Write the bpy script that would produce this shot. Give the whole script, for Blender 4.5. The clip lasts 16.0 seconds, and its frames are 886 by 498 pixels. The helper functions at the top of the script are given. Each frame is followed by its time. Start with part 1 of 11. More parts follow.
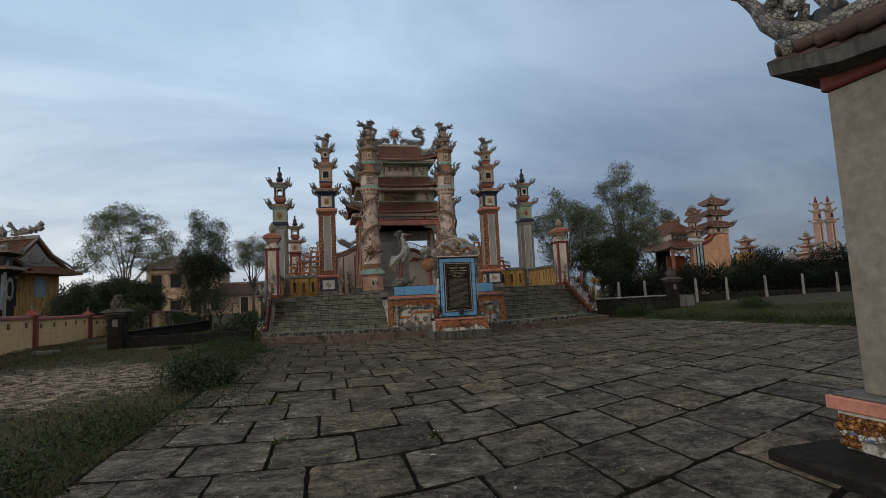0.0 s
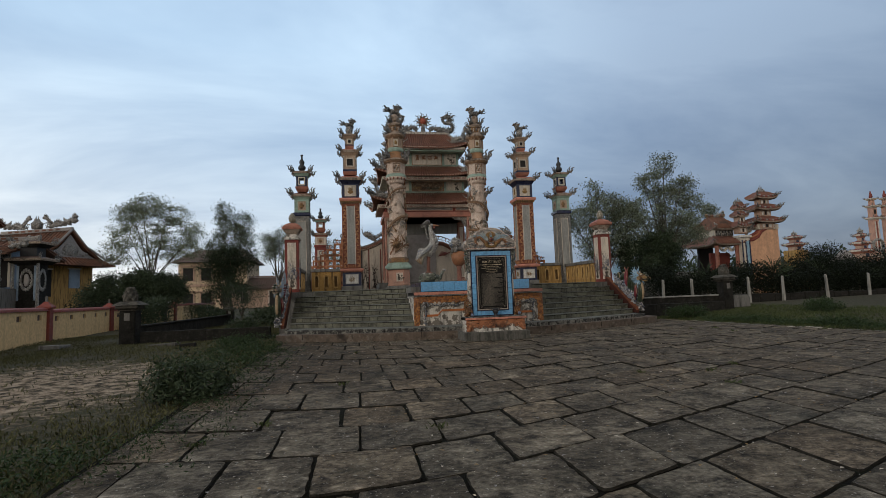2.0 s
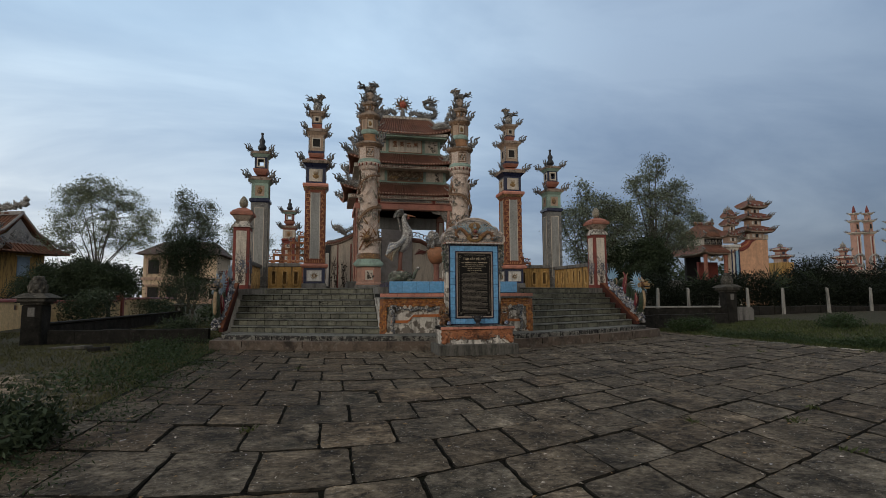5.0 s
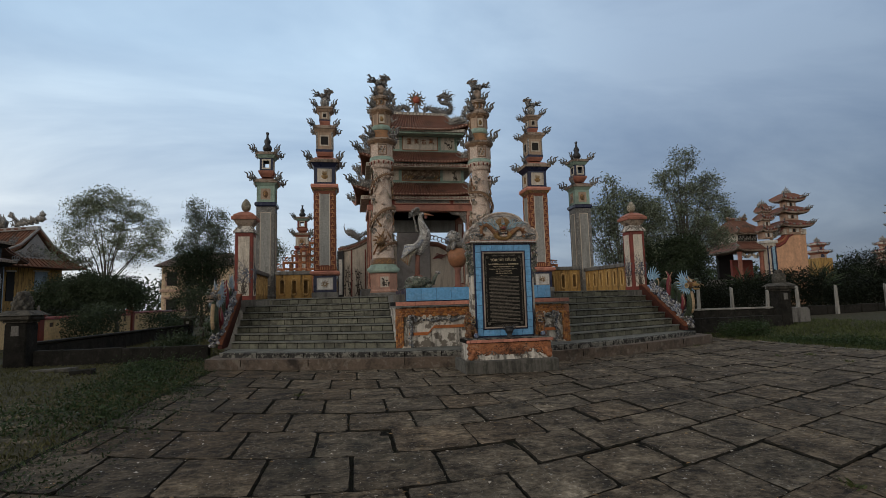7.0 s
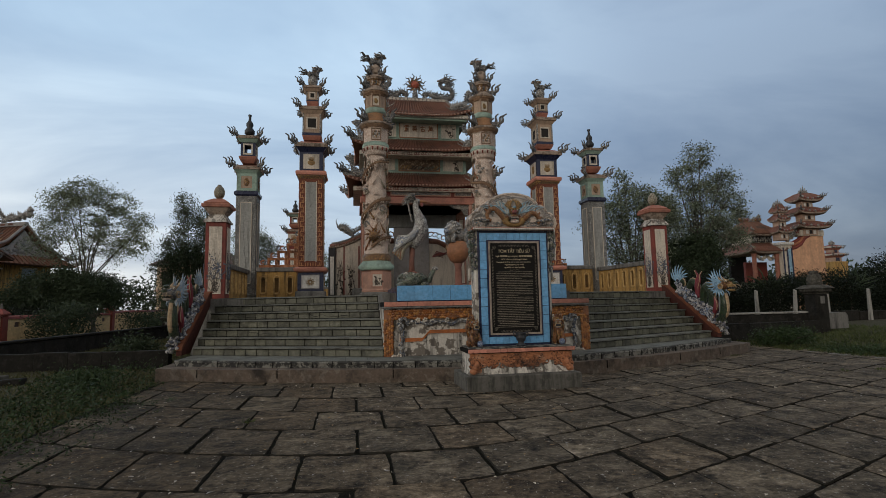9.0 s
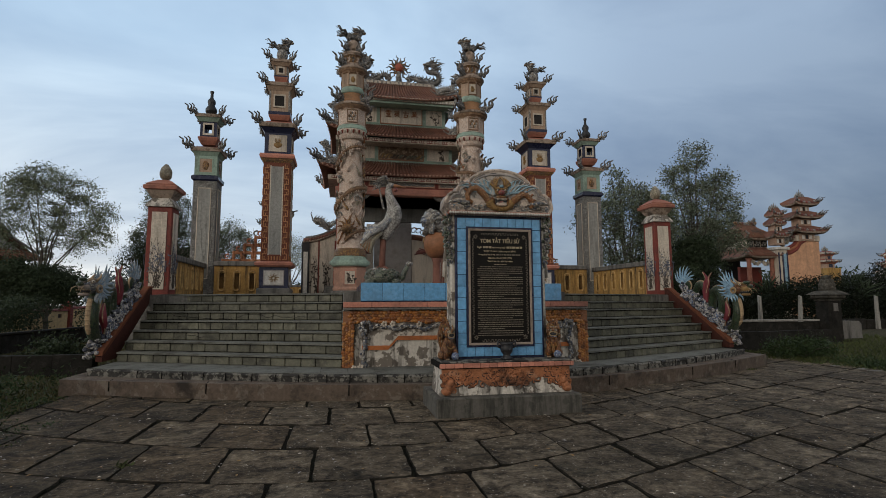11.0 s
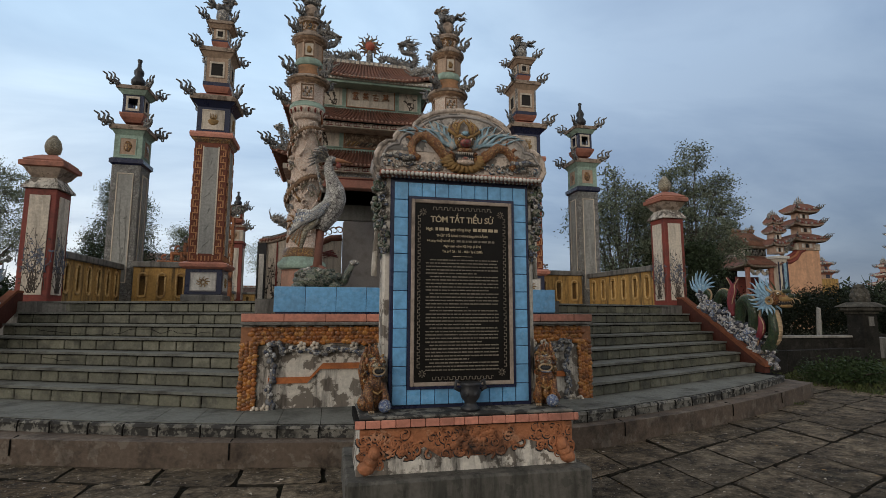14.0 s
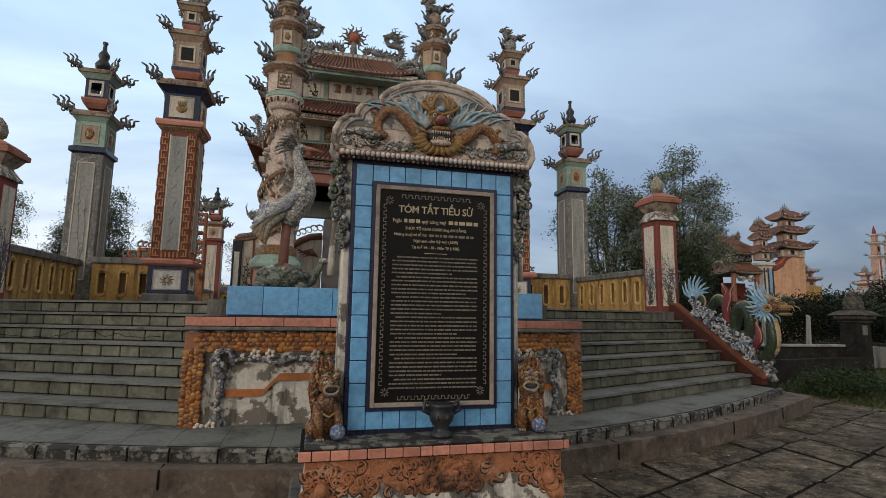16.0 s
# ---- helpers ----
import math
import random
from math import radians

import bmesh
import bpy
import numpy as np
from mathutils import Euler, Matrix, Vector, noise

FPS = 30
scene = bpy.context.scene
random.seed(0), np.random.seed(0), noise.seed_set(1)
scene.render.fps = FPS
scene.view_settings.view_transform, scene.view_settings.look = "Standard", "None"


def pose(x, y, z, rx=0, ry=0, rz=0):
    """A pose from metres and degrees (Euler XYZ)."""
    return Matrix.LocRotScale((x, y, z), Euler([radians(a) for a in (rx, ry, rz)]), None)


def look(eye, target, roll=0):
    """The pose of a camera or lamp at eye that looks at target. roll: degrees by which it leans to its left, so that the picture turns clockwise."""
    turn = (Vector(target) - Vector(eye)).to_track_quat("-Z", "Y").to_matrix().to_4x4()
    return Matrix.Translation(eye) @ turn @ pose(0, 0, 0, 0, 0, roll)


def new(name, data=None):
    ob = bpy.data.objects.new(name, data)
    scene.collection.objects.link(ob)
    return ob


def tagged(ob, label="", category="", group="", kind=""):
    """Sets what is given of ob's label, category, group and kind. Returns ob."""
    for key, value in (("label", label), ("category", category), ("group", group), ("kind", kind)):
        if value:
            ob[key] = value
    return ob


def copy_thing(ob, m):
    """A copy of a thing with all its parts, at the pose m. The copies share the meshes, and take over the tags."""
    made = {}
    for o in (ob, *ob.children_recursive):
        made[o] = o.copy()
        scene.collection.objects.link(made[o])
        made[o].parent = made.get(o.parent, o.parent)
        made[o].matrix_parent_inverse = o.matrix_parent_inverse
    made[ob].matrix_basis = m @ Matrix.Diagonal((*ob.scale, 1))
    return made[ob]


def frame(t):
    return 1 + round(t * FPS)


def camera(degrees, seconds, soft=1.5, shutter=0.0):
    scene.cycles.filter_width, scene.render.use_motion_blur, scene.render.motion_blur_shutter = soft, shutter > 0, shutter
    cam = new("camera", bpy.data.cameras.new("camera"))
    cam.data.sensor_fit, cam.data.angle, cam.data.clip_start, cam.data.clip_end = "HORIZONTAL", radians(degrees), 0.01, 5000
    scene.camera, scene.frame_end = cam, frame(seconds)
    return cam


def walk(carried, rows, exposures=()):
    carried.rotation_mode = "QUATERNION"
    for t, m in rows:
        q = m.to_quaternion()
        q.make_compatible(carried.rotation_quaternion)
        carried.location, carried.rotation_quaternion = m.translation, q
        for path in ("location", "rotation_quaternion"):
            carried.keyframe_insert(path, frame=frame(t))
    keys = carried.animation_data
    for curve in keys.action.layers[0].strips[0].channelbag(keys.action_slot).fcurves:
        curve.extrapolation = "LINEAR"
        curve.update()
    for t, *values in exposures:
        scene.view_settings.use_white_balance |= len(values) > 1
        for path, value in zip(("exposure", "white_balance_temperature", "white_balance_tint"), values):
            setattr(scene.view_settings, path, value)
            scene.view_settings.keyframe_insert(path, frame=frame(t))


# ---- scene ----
# The camera and its walk: seconds, x, y, z, yaw, pitch, roll
cam = camera(82.1, 16.0, soft=0.5)
ROWS = [
    (0.0, -4.648, 5.830, 1.461, -12.83, 5.38, 2.83),
    (0.5, -4.473, 6.312, 1.459, -13.19, 5.12, 2.87),
    (1.0, -4.384, 6.735, 1.477, -13.00, 5.00, 2.84),
    (1.5, -4.407, 7.253, 1.514, -11.59, 5.17, 3.12),
    (2.0, -4.374, 7.660, 1.490, -9.74, 5.06, 2.10),
    (2.5, -4.450, 8.050, 1.511, -8.03, 4.69, 0.55),
    (3.0, -4.438, 8.528, 1.516, -7.80, 4.59, 0.54),
    (3.5, -4.331, 9.023, 1.496, -7.93, 4.67, 0.48),
    (4.0, -4.090, 9.487, 1.519, -9.81, 4.77, 0.20),
    (4.5, -3.855, 10.038, 1.506, -12.30, 4.99, 0.18),
    (7.0, -3.435, 12.391, 1.572, -10.06, 5.86, 1.60),
    (7.5, -3.407, 12.960, 1.525, -9.95, 5.94, 1.76),
    (8.0, -3.254, 13.505, 1.498, -9.95, 6.01, 1.56),
    (10.5, -2.588, 15.823, 1.574, -10.54, 6.22, 0.43),
    (11.0, -2.357, 16.265, 1.531, -11.26, 6.19, 0.21),
    (11.5, -2.106, 16.633, 1.570, -12.26, 6.19, -0.14),
    (12.0, -1.932, 17.188, 1.583, -12.77, 7.04, -0.18),
    (12.5, -1.720, 17.633, 1.582, -12.37, 7.31, -0.12),
    (13.0, -1.567, 18.051, 1.595, -12.51, 7.29, -0.28),
    (13.5, -1.457, 18.522, 1.614, -12.52, 7.20, -0.15),
    (14.0, -1.245, 18.932, 1.586, -12.55, 7.22, -0.13),
    (14.5, -1.114, 19.278, 1.609, -13.58, 7.23, -0.60),
    (15.0, -1.040, 19.564, 1.628, -14.42, 7.34, -1.00),
    (15.5, -0.961, 19.599, 1.624, -14.30, 7.37, -1.00),
    (16.0, -0.949, 19.615, 1.629, -14.09, 7.45, -0.84),
]
walk(cam, [(t, pose(x, y, z, 90 + pitch, roll, yaw)) for t, x, y, z, yaw, pitch, roll in ROWS],
     exposures=[(0.0, 0.05), (0.5, 0.24), (1.0, 0.33), (2.0, 0.24), (3.0, 0.12), (4.5, 0.12), (8.0, 0.11), (11.0, 0.14), (13.0, 0.22), (15.0, 0.45), (16.0, 0.5)])

# ---- world and light: an overcast evening sky, brighter towards the west ----
world = bpy.data.worlds.new("evening_sky")
scene.world = world
world.use_nodes = True
wn, wl = world.node_tree.nodes, world.node_tree.links
wn.clear()
w_out, w_bg = wn.new("ShaderNodeOutputWorld"), wn.new("ShaderNodeBackground")
w_sky = wn.new("ShaderNodeTexSky")
w_sky.sky_type, w_sky.sun_disc = "NISHITA", False
SUN_ELEVATION, SUN_AZIMUTH = radians(12), radians(-75)
w_sky.sun_elevation, w_sky.sun_rotation = SUN_ELEVATION, SUN_AZIMUTH
w_sky.air_density, w_sky.dust_density = 1.0, 2.0
w_tc = wn.new("ShaderNodeTexCoord")


def w_math(op, a, b=None, c=None):
    n = wn.new("ShaderNodeMath")
    n.operation = op
    for i, v in enumerate((a, b, c)):
        if v is None:
            continue
        if isinstance(v, (int, float)):
            n.inputs[i].default_value = v
        else:
            wl.new(v, n.inputs[i])
    return n.outputs[0]


def w_ramp(fac, stops):
    n = wn.new("ShaderNodeValToRGB")
    r = n.color_ramp
    while len(r.elements) < len(stops):
        r.elements.new(0.5)
    for e, (p, c) in zip(r.elements, stops):
        e.position, e.color = p, (*c, 1)
    wl.new(fac, n.inputs[0])
    return n.outputs[0]


def w_mix(fac, a, b, kind="MIX"):
    n = wn.new("ShaderNodeMix")
    n.data_type, n.blend_type = "RGBA", kind
    for sock, v in ((n.inputs[0], fac), (n.inputs[6], a), (n.inputs[7], b)):
        if isinstance(v, (int, float)):
            sock.default_value = v
        elif isinstance(v, tuple):
            sock.default_value = (*v, 1)
        else:
            wl.new(v, sock)
    return n.outputs[2]


w_sep = wn.new("ShaderNodeSeparateXYZ")
wl.new(w_tc.outputs["Generated"], w_sep.inputs[0])
w_x, w_y, w_z = w_sep.outputs
# cloud sheets stretched along the horizon
w_flat = wn.new("ShaderNodeCombineXYZ")
w_den = w_math("ADD", w_math("MAXIMUM", w_z, 0.0), 0.22)
wl.new(w_math("DIVIDE", w_x, w_den), w_flat.inputs[0])
wl.new(w_math("DIVIDE", w_y, w_den), w_flat.inputs[1])
w_map = wn.new("ShaderNodeMapping")
w_map.inputs["Scale"].default_value = (0.55, 1.0, 1.0)
w_map.inputs["Rotation"].default_value = (0, 0, radians(-12))
wl.new(w_flat.outputs[0], w_map.inputs[0])
w_cl = wn.new("ShaderNodeTexNoise")
w_cl.inputs["Scale"].default_value, w_cl.inputs["Detail"].default_value, w_cl.inputs["Roughness"].default_value = 1.5, 6, 0.55
w_cl.inputs["Distortion"].default_value = 0.4
wl.new(w_map.outputs[0], w_cl.inputs["Vector"])
w_cloud = w_math("MULTIPLY_ADD", w_cl.outputs["Fac"], 3.4, -1.25)
w_cloud = w_math("MINIMUM", w_math("MAXIMUM", w_cloud, 0.0), 1.0)
# pale to the west, slate to the east
w_side = w_math("MULTIPLY_ADD", w_math("ADD", w_math("MULTIPLY", w_x, -0.95), w_math("MULTIPLY", w_y, 0.10)), 0.5, 0.5)
w_low = w_ramp(w_side, [(0.0, (0.10, 0.125, 0.175)), (0.25, (0.14, 0.175, 0.24)), (0.5, (0.36, 0.45, 0.57)), (0.72, (0.66, 0.70, 0.75)), (1.0, (0.76, 0.76, 0.76))])
w_high = w_ramp(w_side, [(0.0, (0.20, 0.28, 0.41)), (0.3, (0.29, 0.40, 0.57)), (0.5, (0.445, 0.615, 0.825)), (1.0, (0.46, 0.645, 0.845))])
w_h = w_math("MINIMUM", w_math("MULTIPLY", w_math("MAXIMUM", w_z, 0.0), 2.3), 1.0)
w_base = w_mix(w_math("POWER", w_h, 0.8), w_low, w_high)
w_dim = w_mix(w_cloud, (1.27, 1.21, 1.13), (0.75, 0.785, 0.835))
w_clear = w_mix(1.0, w_base, w_dim, "MULTIPLY")
# thick white overcast overhead and to the south
w_over = w_math("MINIMUM", w_math("MAXIMUM", w_math("MULTIPLY_ADD", w_z, 3.2, -1.75), 0.0), 1.0)
w_south = w_math("MINIMUM", w_math("MAXIMUM", w_math("MULTIPLY_ADD", w_y, -2.0, -0.1), 0.0), 1.0)
w_clear = w_mix(w_math("MAXIMUM", w_over, w_south), w_clear, (0.53, 0.515, 0.49))
w_nish = w_mix(1.0, w_sky.outputs[0], (0.10, 0.10, 0.10), "MULTIPLY")
wl.new(w_mix(0.12, w_clear, w_nish), w_bg.inputs["Color"])
w_bg.inputs["Strength"].default_value = 1.0
wl.new(w_bg.outputs[0], w_out.inputs["Surface"])

sun = new("sun", bpy.data.lights.new("sun", "SUN"))
sun.data.energy, sun.data.angle, sun.data.color = 0.68, radians(25), (1.0, 0.90, 0.78)
sun.matrix_world = look((-40, -12, 14), (0, 26, 2))

# ---- materials ----
def shader(name):
    m = bpy.data.materials.new(name)
    m.use_nodes = True
    nodes, links = m.node_tree.nodes, m.node_tree.links
    return m, nodes, links, nodes["Principled BSDF"]


def ramp_node(nodes, links, fac, stops, mode="LINEAR"):
    n = nodes.new("ShaderNodeValToRGB")
    n.color_ramp.interpolation = mode
    while len(n.color_ramp.elements) < len(stops):
        n.color_ramp.elements.new(0.5)
    for e, (p, c) in zip(n.color_ramp.elements, stops):
        e.position, e.color = p, (*c, 1)
    links.new(fac, n.inputs[0])
    return n.outputs[0]


def noise_node(nodes, links, vec, scale, detail=4, rough=0.55):
    n = nodes.new("ShaderNodeTexNoise")
    n.inputs["Scale"].default_value, n.inputs["Detail"].default_value, n.inputs["Roughness"].default_value = scale, detail, rough
    links.new(vec, n.inputs["Vector"])
    return n.outputs["Fac"]


def mix_node(nodes, links, fac, a, b, kind="MIX"):
    n = nodes.new("ShaderNodeMix")
    n.data_type, n.blend_type = "RGBA", kind
    for sock, v in ((n.inputs[0], fac), (n.inputs[6], a), (n.inputs[7], b)):
        if isinstance(v, (int, float)):
            sock.default_value = v
        elif isinstance(v, tuple):
            sock.default_value = (*v, 1)
        else:
            links.new(v, sock)
    return n.outputs[2]


def surface(name, colour, rough=0.8, dirt=(0.05, 0.045, 0.04), dirty=0.45, scale=1.6, fine=14.0, bump=0.25, metal=0.0, vary=0.0,
            streak=False, second=None, second_at=0.55, spec=0.4, coat=0.0):
    """Paint, plaster or stone: grain, blotches of dirt, optional second tone in patches, relief."""
    m, nodes, links, b = shader(name)
    geo, tc = nodes.new("ShaderNodeNewGeometry"), nodes.new("ShaderNodeTexCoord")
    pos = geo.outputs["Position"]
    grain = noise_node(nodes, links, pos, fine, 5, 0.6)
    light = tuple(min(1, c * 1.18) for c in colour)
    dark = tuple(c * 0.78 for c in colour)
    col = ramp_node(nodes, links, grain, [(0.3, dark), (0.7, light)])
    if second:
        patch = noise_node(nodes, links, pos, scale * 2.1, 6, 0.65)
        mask = ramp_node(nodes, links, patch, [(second_at - 0.02, (0, 0, 0)), (second_at + 0.02, (1, 1, 1))])
        col = mix_node(nodes, links, mask, col, second)
    vec = pos
    if streak:
        mp = nodes.new("ShaderNodeMapping")
        mp.inputs["Scale"].default_value = (3.0, 3.0, 0.35)
        links.new(pos, mp.inputs[0])
        vec = mp.outputs[0]
    blot = noise_node(nodes, links, vec, scale, 7, 0.68)
    mask = ramp_node(nodes, links, blot, [(0.47, (0, 0, 0)), (0.68, (dirty, dirty, dirty))])
    col = mix_node(nodes, links, mask, col, dirt)
    if vary:
        info = nodes.new("ShaderNodeObjectInfo")
        f = nodes.new("ShaderNodeMapRange")
        f.inputs["To Min"].default_value, f.inputs["To Max"].default_value = 1 - vary, 1 + vary
        links.new(info.outputs["Random"], f.inputs[0])
        hsv = nodes.new("ShaderNodeHueSaturation")
        links.new(f.outputs[0], hsv.inputs["Value"])
        links.new(col, hsv.inputs["Color"])
        col = hsv.outputs[0]
    links.new(col, b.inputs["Base Color"])
    rr = nodes.new("ShaderNodeMapRange")
    rr.inputs["To Min"].default_value, rr.inputs["To Max"].default_value = max(0.03, rough - 0.15), min(1, rough + 0.12)
    links.new(blot, rr.inputs[0])
    links.new(rr.outputs[0], b.inputs["Roughness"])
    b.inputs["Metallic"].default_value = metal
    b.inputs["Specular IOR Level"].default_value = spec
    b.inputs["Coat Weight"].default_value = coat
    if bump:
        h = nodes.new("ShaderNodeMath")
        h.operation = "ADD"
        links.new(grain, h.inputs[0])
        links.new(blot, h.inputs[1])
        bp = nodes.new("ShaderNodeBump")
        bp.inputs["Strength"].default_value, bp.inputs["Distance"].default_value = bump, 0.03
        links.new(h.outputs[0], bp.inputs["Height"])
        links.new(bp.outputs[0], b.inputs["Normal"])
    return m


def shards(name, colours, scale=16.0, grout=(0.22, 0.20, 0.18), rough=0.35, bump=0.6, grime=0.35):
    """Porcelain and glass shards set in mortar: cells of several colours with dark joints."""
    m, nodes, links, b = shader(name)
    pos = nodes.new("ShaderNodeNewGeometry").outputs["Position"]
    v = nodes.new("ShaderNodeTexVoronoi")
    v.inputs["Scale"].default_value = scale
    links.new(pos, v.inputs["Vector"])
    e = nodes.new("ShaderNodeTexVoronoi")
    e.feature = "DISTANCE_TO_EDGE"
    e.inputs["Scale"].default_value = scale
    links.new(pos, e.inputs["Vector"])
    sep = nodes.new("ShaderNodeSeparateColor")
    links.new(v.outputs["Color"], sep.inputs[0])
    n = len(colours)
    col = ramp_node(nodes, links, sep.outputs[0], [(i / n, c) for i, c in enumerate(colours)], "CONSTANT")
    edge = ramp_node(nodes, links, e.outputs["Distance"], [(0.02, (0, 0, 0)), (0.10, (1, 1, 1))])
    col = mix_node(nodes, links, edge, grout, col)
    blot = noise_node(nodes, links, pos, 2.6, 6, 0.65)
    mask = ramp_node(nodes, links, blot, [(0.45, (0, 0, 0)), (0.7, (grime, grime, grime))])
    col = mix_node(nodes, links, mask, col, (0.06, 0.055, 0.05))
    links.new(col, b.inputs["Base Color"])
    b.inputs["Roughness"].default_value = rough
    bp = nodes.new("ShaderNodeBump")
    bp.inputs["Strength"].default_value, bp.inputs["Distance"].default_value = bump, 0.03
    links.new(edge, bp.inputs["Height"])
    links.new(bp.outputs[0], b.inputs["Normal"])
    return m


def glaze(name, colours, rough=0.35, grime=(0.03, 0.022, 0.015), dirty=0.7):
    """Separate glazed pieces, each of one colour, with grime in patches."""
    m, nodes, links, b = shader(name)
    geo = nodes.new("ShaderNodeNewGeometry")
    n = len(colours)
    col = ramp_node(nodes, links, geo.outputs["Random Per Island"], [(i / n, c) for i, c in enumerate(colours)], "CONSTANT")
    fine = noise_node(nodes, links, geo.outputs["Position"], 55, 4, 0.6)
    col = mix_node(nodes, links, 1.0, col, ramp_node(nodes, links, fine, [(0.35, (0.65, 0.65, 0.65)), (0.65, (1.2, 1.2, 1.2))]), "MULTIPLY")
    mask = ramp_node(nodes, links, noise_node(nodes, links, geo.outputs["Position"], 5.0, 7, 0.7), [(0.48, (0, 0, 0)), (0.66, (dirty, dirty, dirty))])
    links.new(mix_node(nodes, links, mask, col, grime), b.inputs["Base Color"])
    b.inputs["Roughness"].default_value = rough
    bp = nodes.new("ShaderNodeBump")
    bp.inputs["Strength"].default_value, bp.inputs["Distance"].default_value = 0.3, 0.01
    links.new(fine, bp.inputs["Height"])
    links.new(bp.outputs[0], b.inputs["Normal"])
    return m


def leafy(name, dark, light, rough=0.6):
    m, nodes, links, b = shader(name)
    geo = nodes.new("ShaderNodeNewGeometry")
    big = noise_node(nodes, links, geo.outputs["Position"], 0.8, 3)
    add = nodes.new("ShaderNodeMath")
    add.operation = "MULTIPLY_ADD"
    add.inputs[1].default_value = 0.55
    links.new(geo.outputs["Random Per Island"], add.inputs[0])
    sub = nodes.new("ShaderNodeMath")
    sub.operation = "MULTIPLY"
    sub.inputs[1].default_value = 0.6
    links.new(big, sub.inputs[0])
    links.new(sub.outputs[0], add.inputs[2])
    links.new(ramp_node(nodes, links, add.outputs[0], [(0.15, dark), (0.8, light)]), b.inputs["Base Color"])
    b.inputs["Roughness"].default_value = rough
    b.inputs["Specular IOR Level"].default_value = 0.15
    return m


def chiselled(name, vary=0.15):
    """Rough-hewn paving stone: chisel ripples, pale worn crests, dark hollows and flecks."""
    m, nodes, links, b = shader(name)
    pos = nodes.new("ShaderNodeNewGeometry").outputs["Position"]
    world_pos = pos
    info = nodes.new("ShaderNodeObjectInfo")
    jump = nodes.new("ShaderNodeVectorMath")
    jump.operation = "MULTIPLY_ADD"
    jump.inputs[1].default_value = (37.0, 91.0, 53.0)
    links.new(info.outputs["Random"], jump.inputs[0])
    links.new(pos, jump.inputs[2])
    pos = jump.outputs[0]
    mp = nodes.new("ShaderNodeMapping")
    mp.inputs["Scale"].default_value = (1.0, 1.25, 1.0)
    links.new(pos, mp.inputs[0])
    hew = nodes.new("ShaderNodeTexNoise")
    hew.inputs["Scale"].default_value, hew.inputs["Detail"].default_value = 3.4, 9
    hew.inputs["Roughness"].default_value, hew.inputs["Distortion"].default_value = 0.68, 0.7
    links.new(mp.outputs[0], hew.inputs["Vector"])
    pit = noise_node(nodes, links, mp.outputs[0], 15.0, 6, 0.75)
    both = nodes.new("ShaderNodeMath")
    both.operation = "MULTIPLY_ADD"
    both.inputs[1].default_value = 0.46
    blend = nodes.new("ShaderNodeMath")
    blend.operation = "MULTIPLY"
    blend.inputs[1].default_value = 0.54
    links.new(hew.outputs["Fac"], blend.inputs[0])
    links.new(pit, both.inputs[0])
    links.new(blend.outputs[0], both.inputs[2])
    relief = both.outputs[0]
    col = ramp_node(nodes, links, relief, [(0.38, (0.010, 0.009, 0.007)), (0.45, (0.048, 0.042, 0.034)), (0.51, (0.094, 0.084, 0.069)), (0.58, (0.150, 0.137, 0.115)), (0.66, (0.30, 0.28, 0.245))])
    big = noise_node(nodes, links, pos, 0.9, 5, 0.65)
    tone = ramp_node(nodes, links, big, [(0.34, (0.52, 0.50, 0.47)), (0.5, (0.92, 0.90, 0.87)), (0.66, (1.40, 1.37, 1.32))])
    col = mix_node(nodes, links, 1.0, col, tone, "MULTIPLY")
    # dark stains with soft rims, and single slabs of a warmer stone
    stain = ramp_node(nodes, links, noise_node(nodes, links, pos, 2.3, 8, 0.72), [(0.53, (0, 0, 0)), (0.62, (0.8, 0.8, 0.8))])
    col = mix_node(nodes, links, stain, col, mix_node(nodes, links, 1.0, col, (0.34, 0.33, 0.31), "MULTIPLY"))
    warm = nodes.new("ShaderNodeMath")
    warm.operation = "FRACT"
    many = nodes.new("ShaderNodeMath")
    many.operation = "MULTIPLY"
    many.inputs[1].default_value = 17.31
    links.new(info.outputs["Random"], many.inputs[0])
    links.new(many.outputs[0], warm.inputs[0])
    hue = ramp_node(nodes, links, warm.outputs[0], [(0.0, (1.36, 1.34, 1.29)), (0.6, (1.42, 1.36, 1.27)), (0.85, (1.44, 1.33, 1.19)), (1.0, (1.48, 1.31, 1.13))])
    col = mix_node(nodes, links, 1.0, col, hue, "MULTIPLY")
    # the stones turn darker and browner towards the stairs
    sep = nodes.new("ShaderNodeSeparateXYZ")
    links.new(world_pos, sep.inputs[0])
    old = nodes.new("ShaderNodeMapRange")
    old.inputs["From Min"].default_value, old.inputs["From Max"].default_value = 10.0, 17.0
    links.new(sep.outputs[1], old.inputs[0])
    col = mix_node(nodes, links, old.outputs[0], col, mix_node(nodes, links, 1.0, col, (0.90, 0.83, 0.76), "MULTIPLY"))
    # damp soil and moss creep over the stones from the meadow side
    far_x, far_y = nodes.new("ShaderNodeMapRange"), nodes.new("ShaderNodeMapRange")
    far_x.inputs["From Min"].default_value, far_x.inputs["From Max"].default_value = -2.6, -5.4
    far_y.inputs["From Min"].default_value, far_y.inputs["From Max"].default_value = 15.5, 20.0
    links.new(sep.outputs[0], far_x.inputs[0])
    links.new(sep.outputs[1], far_y.inputs[0])
    damp = mix_node(nodes, links, 1.0, far_x.outputs[0], far_y.outputs[0], "MULTIPLY")
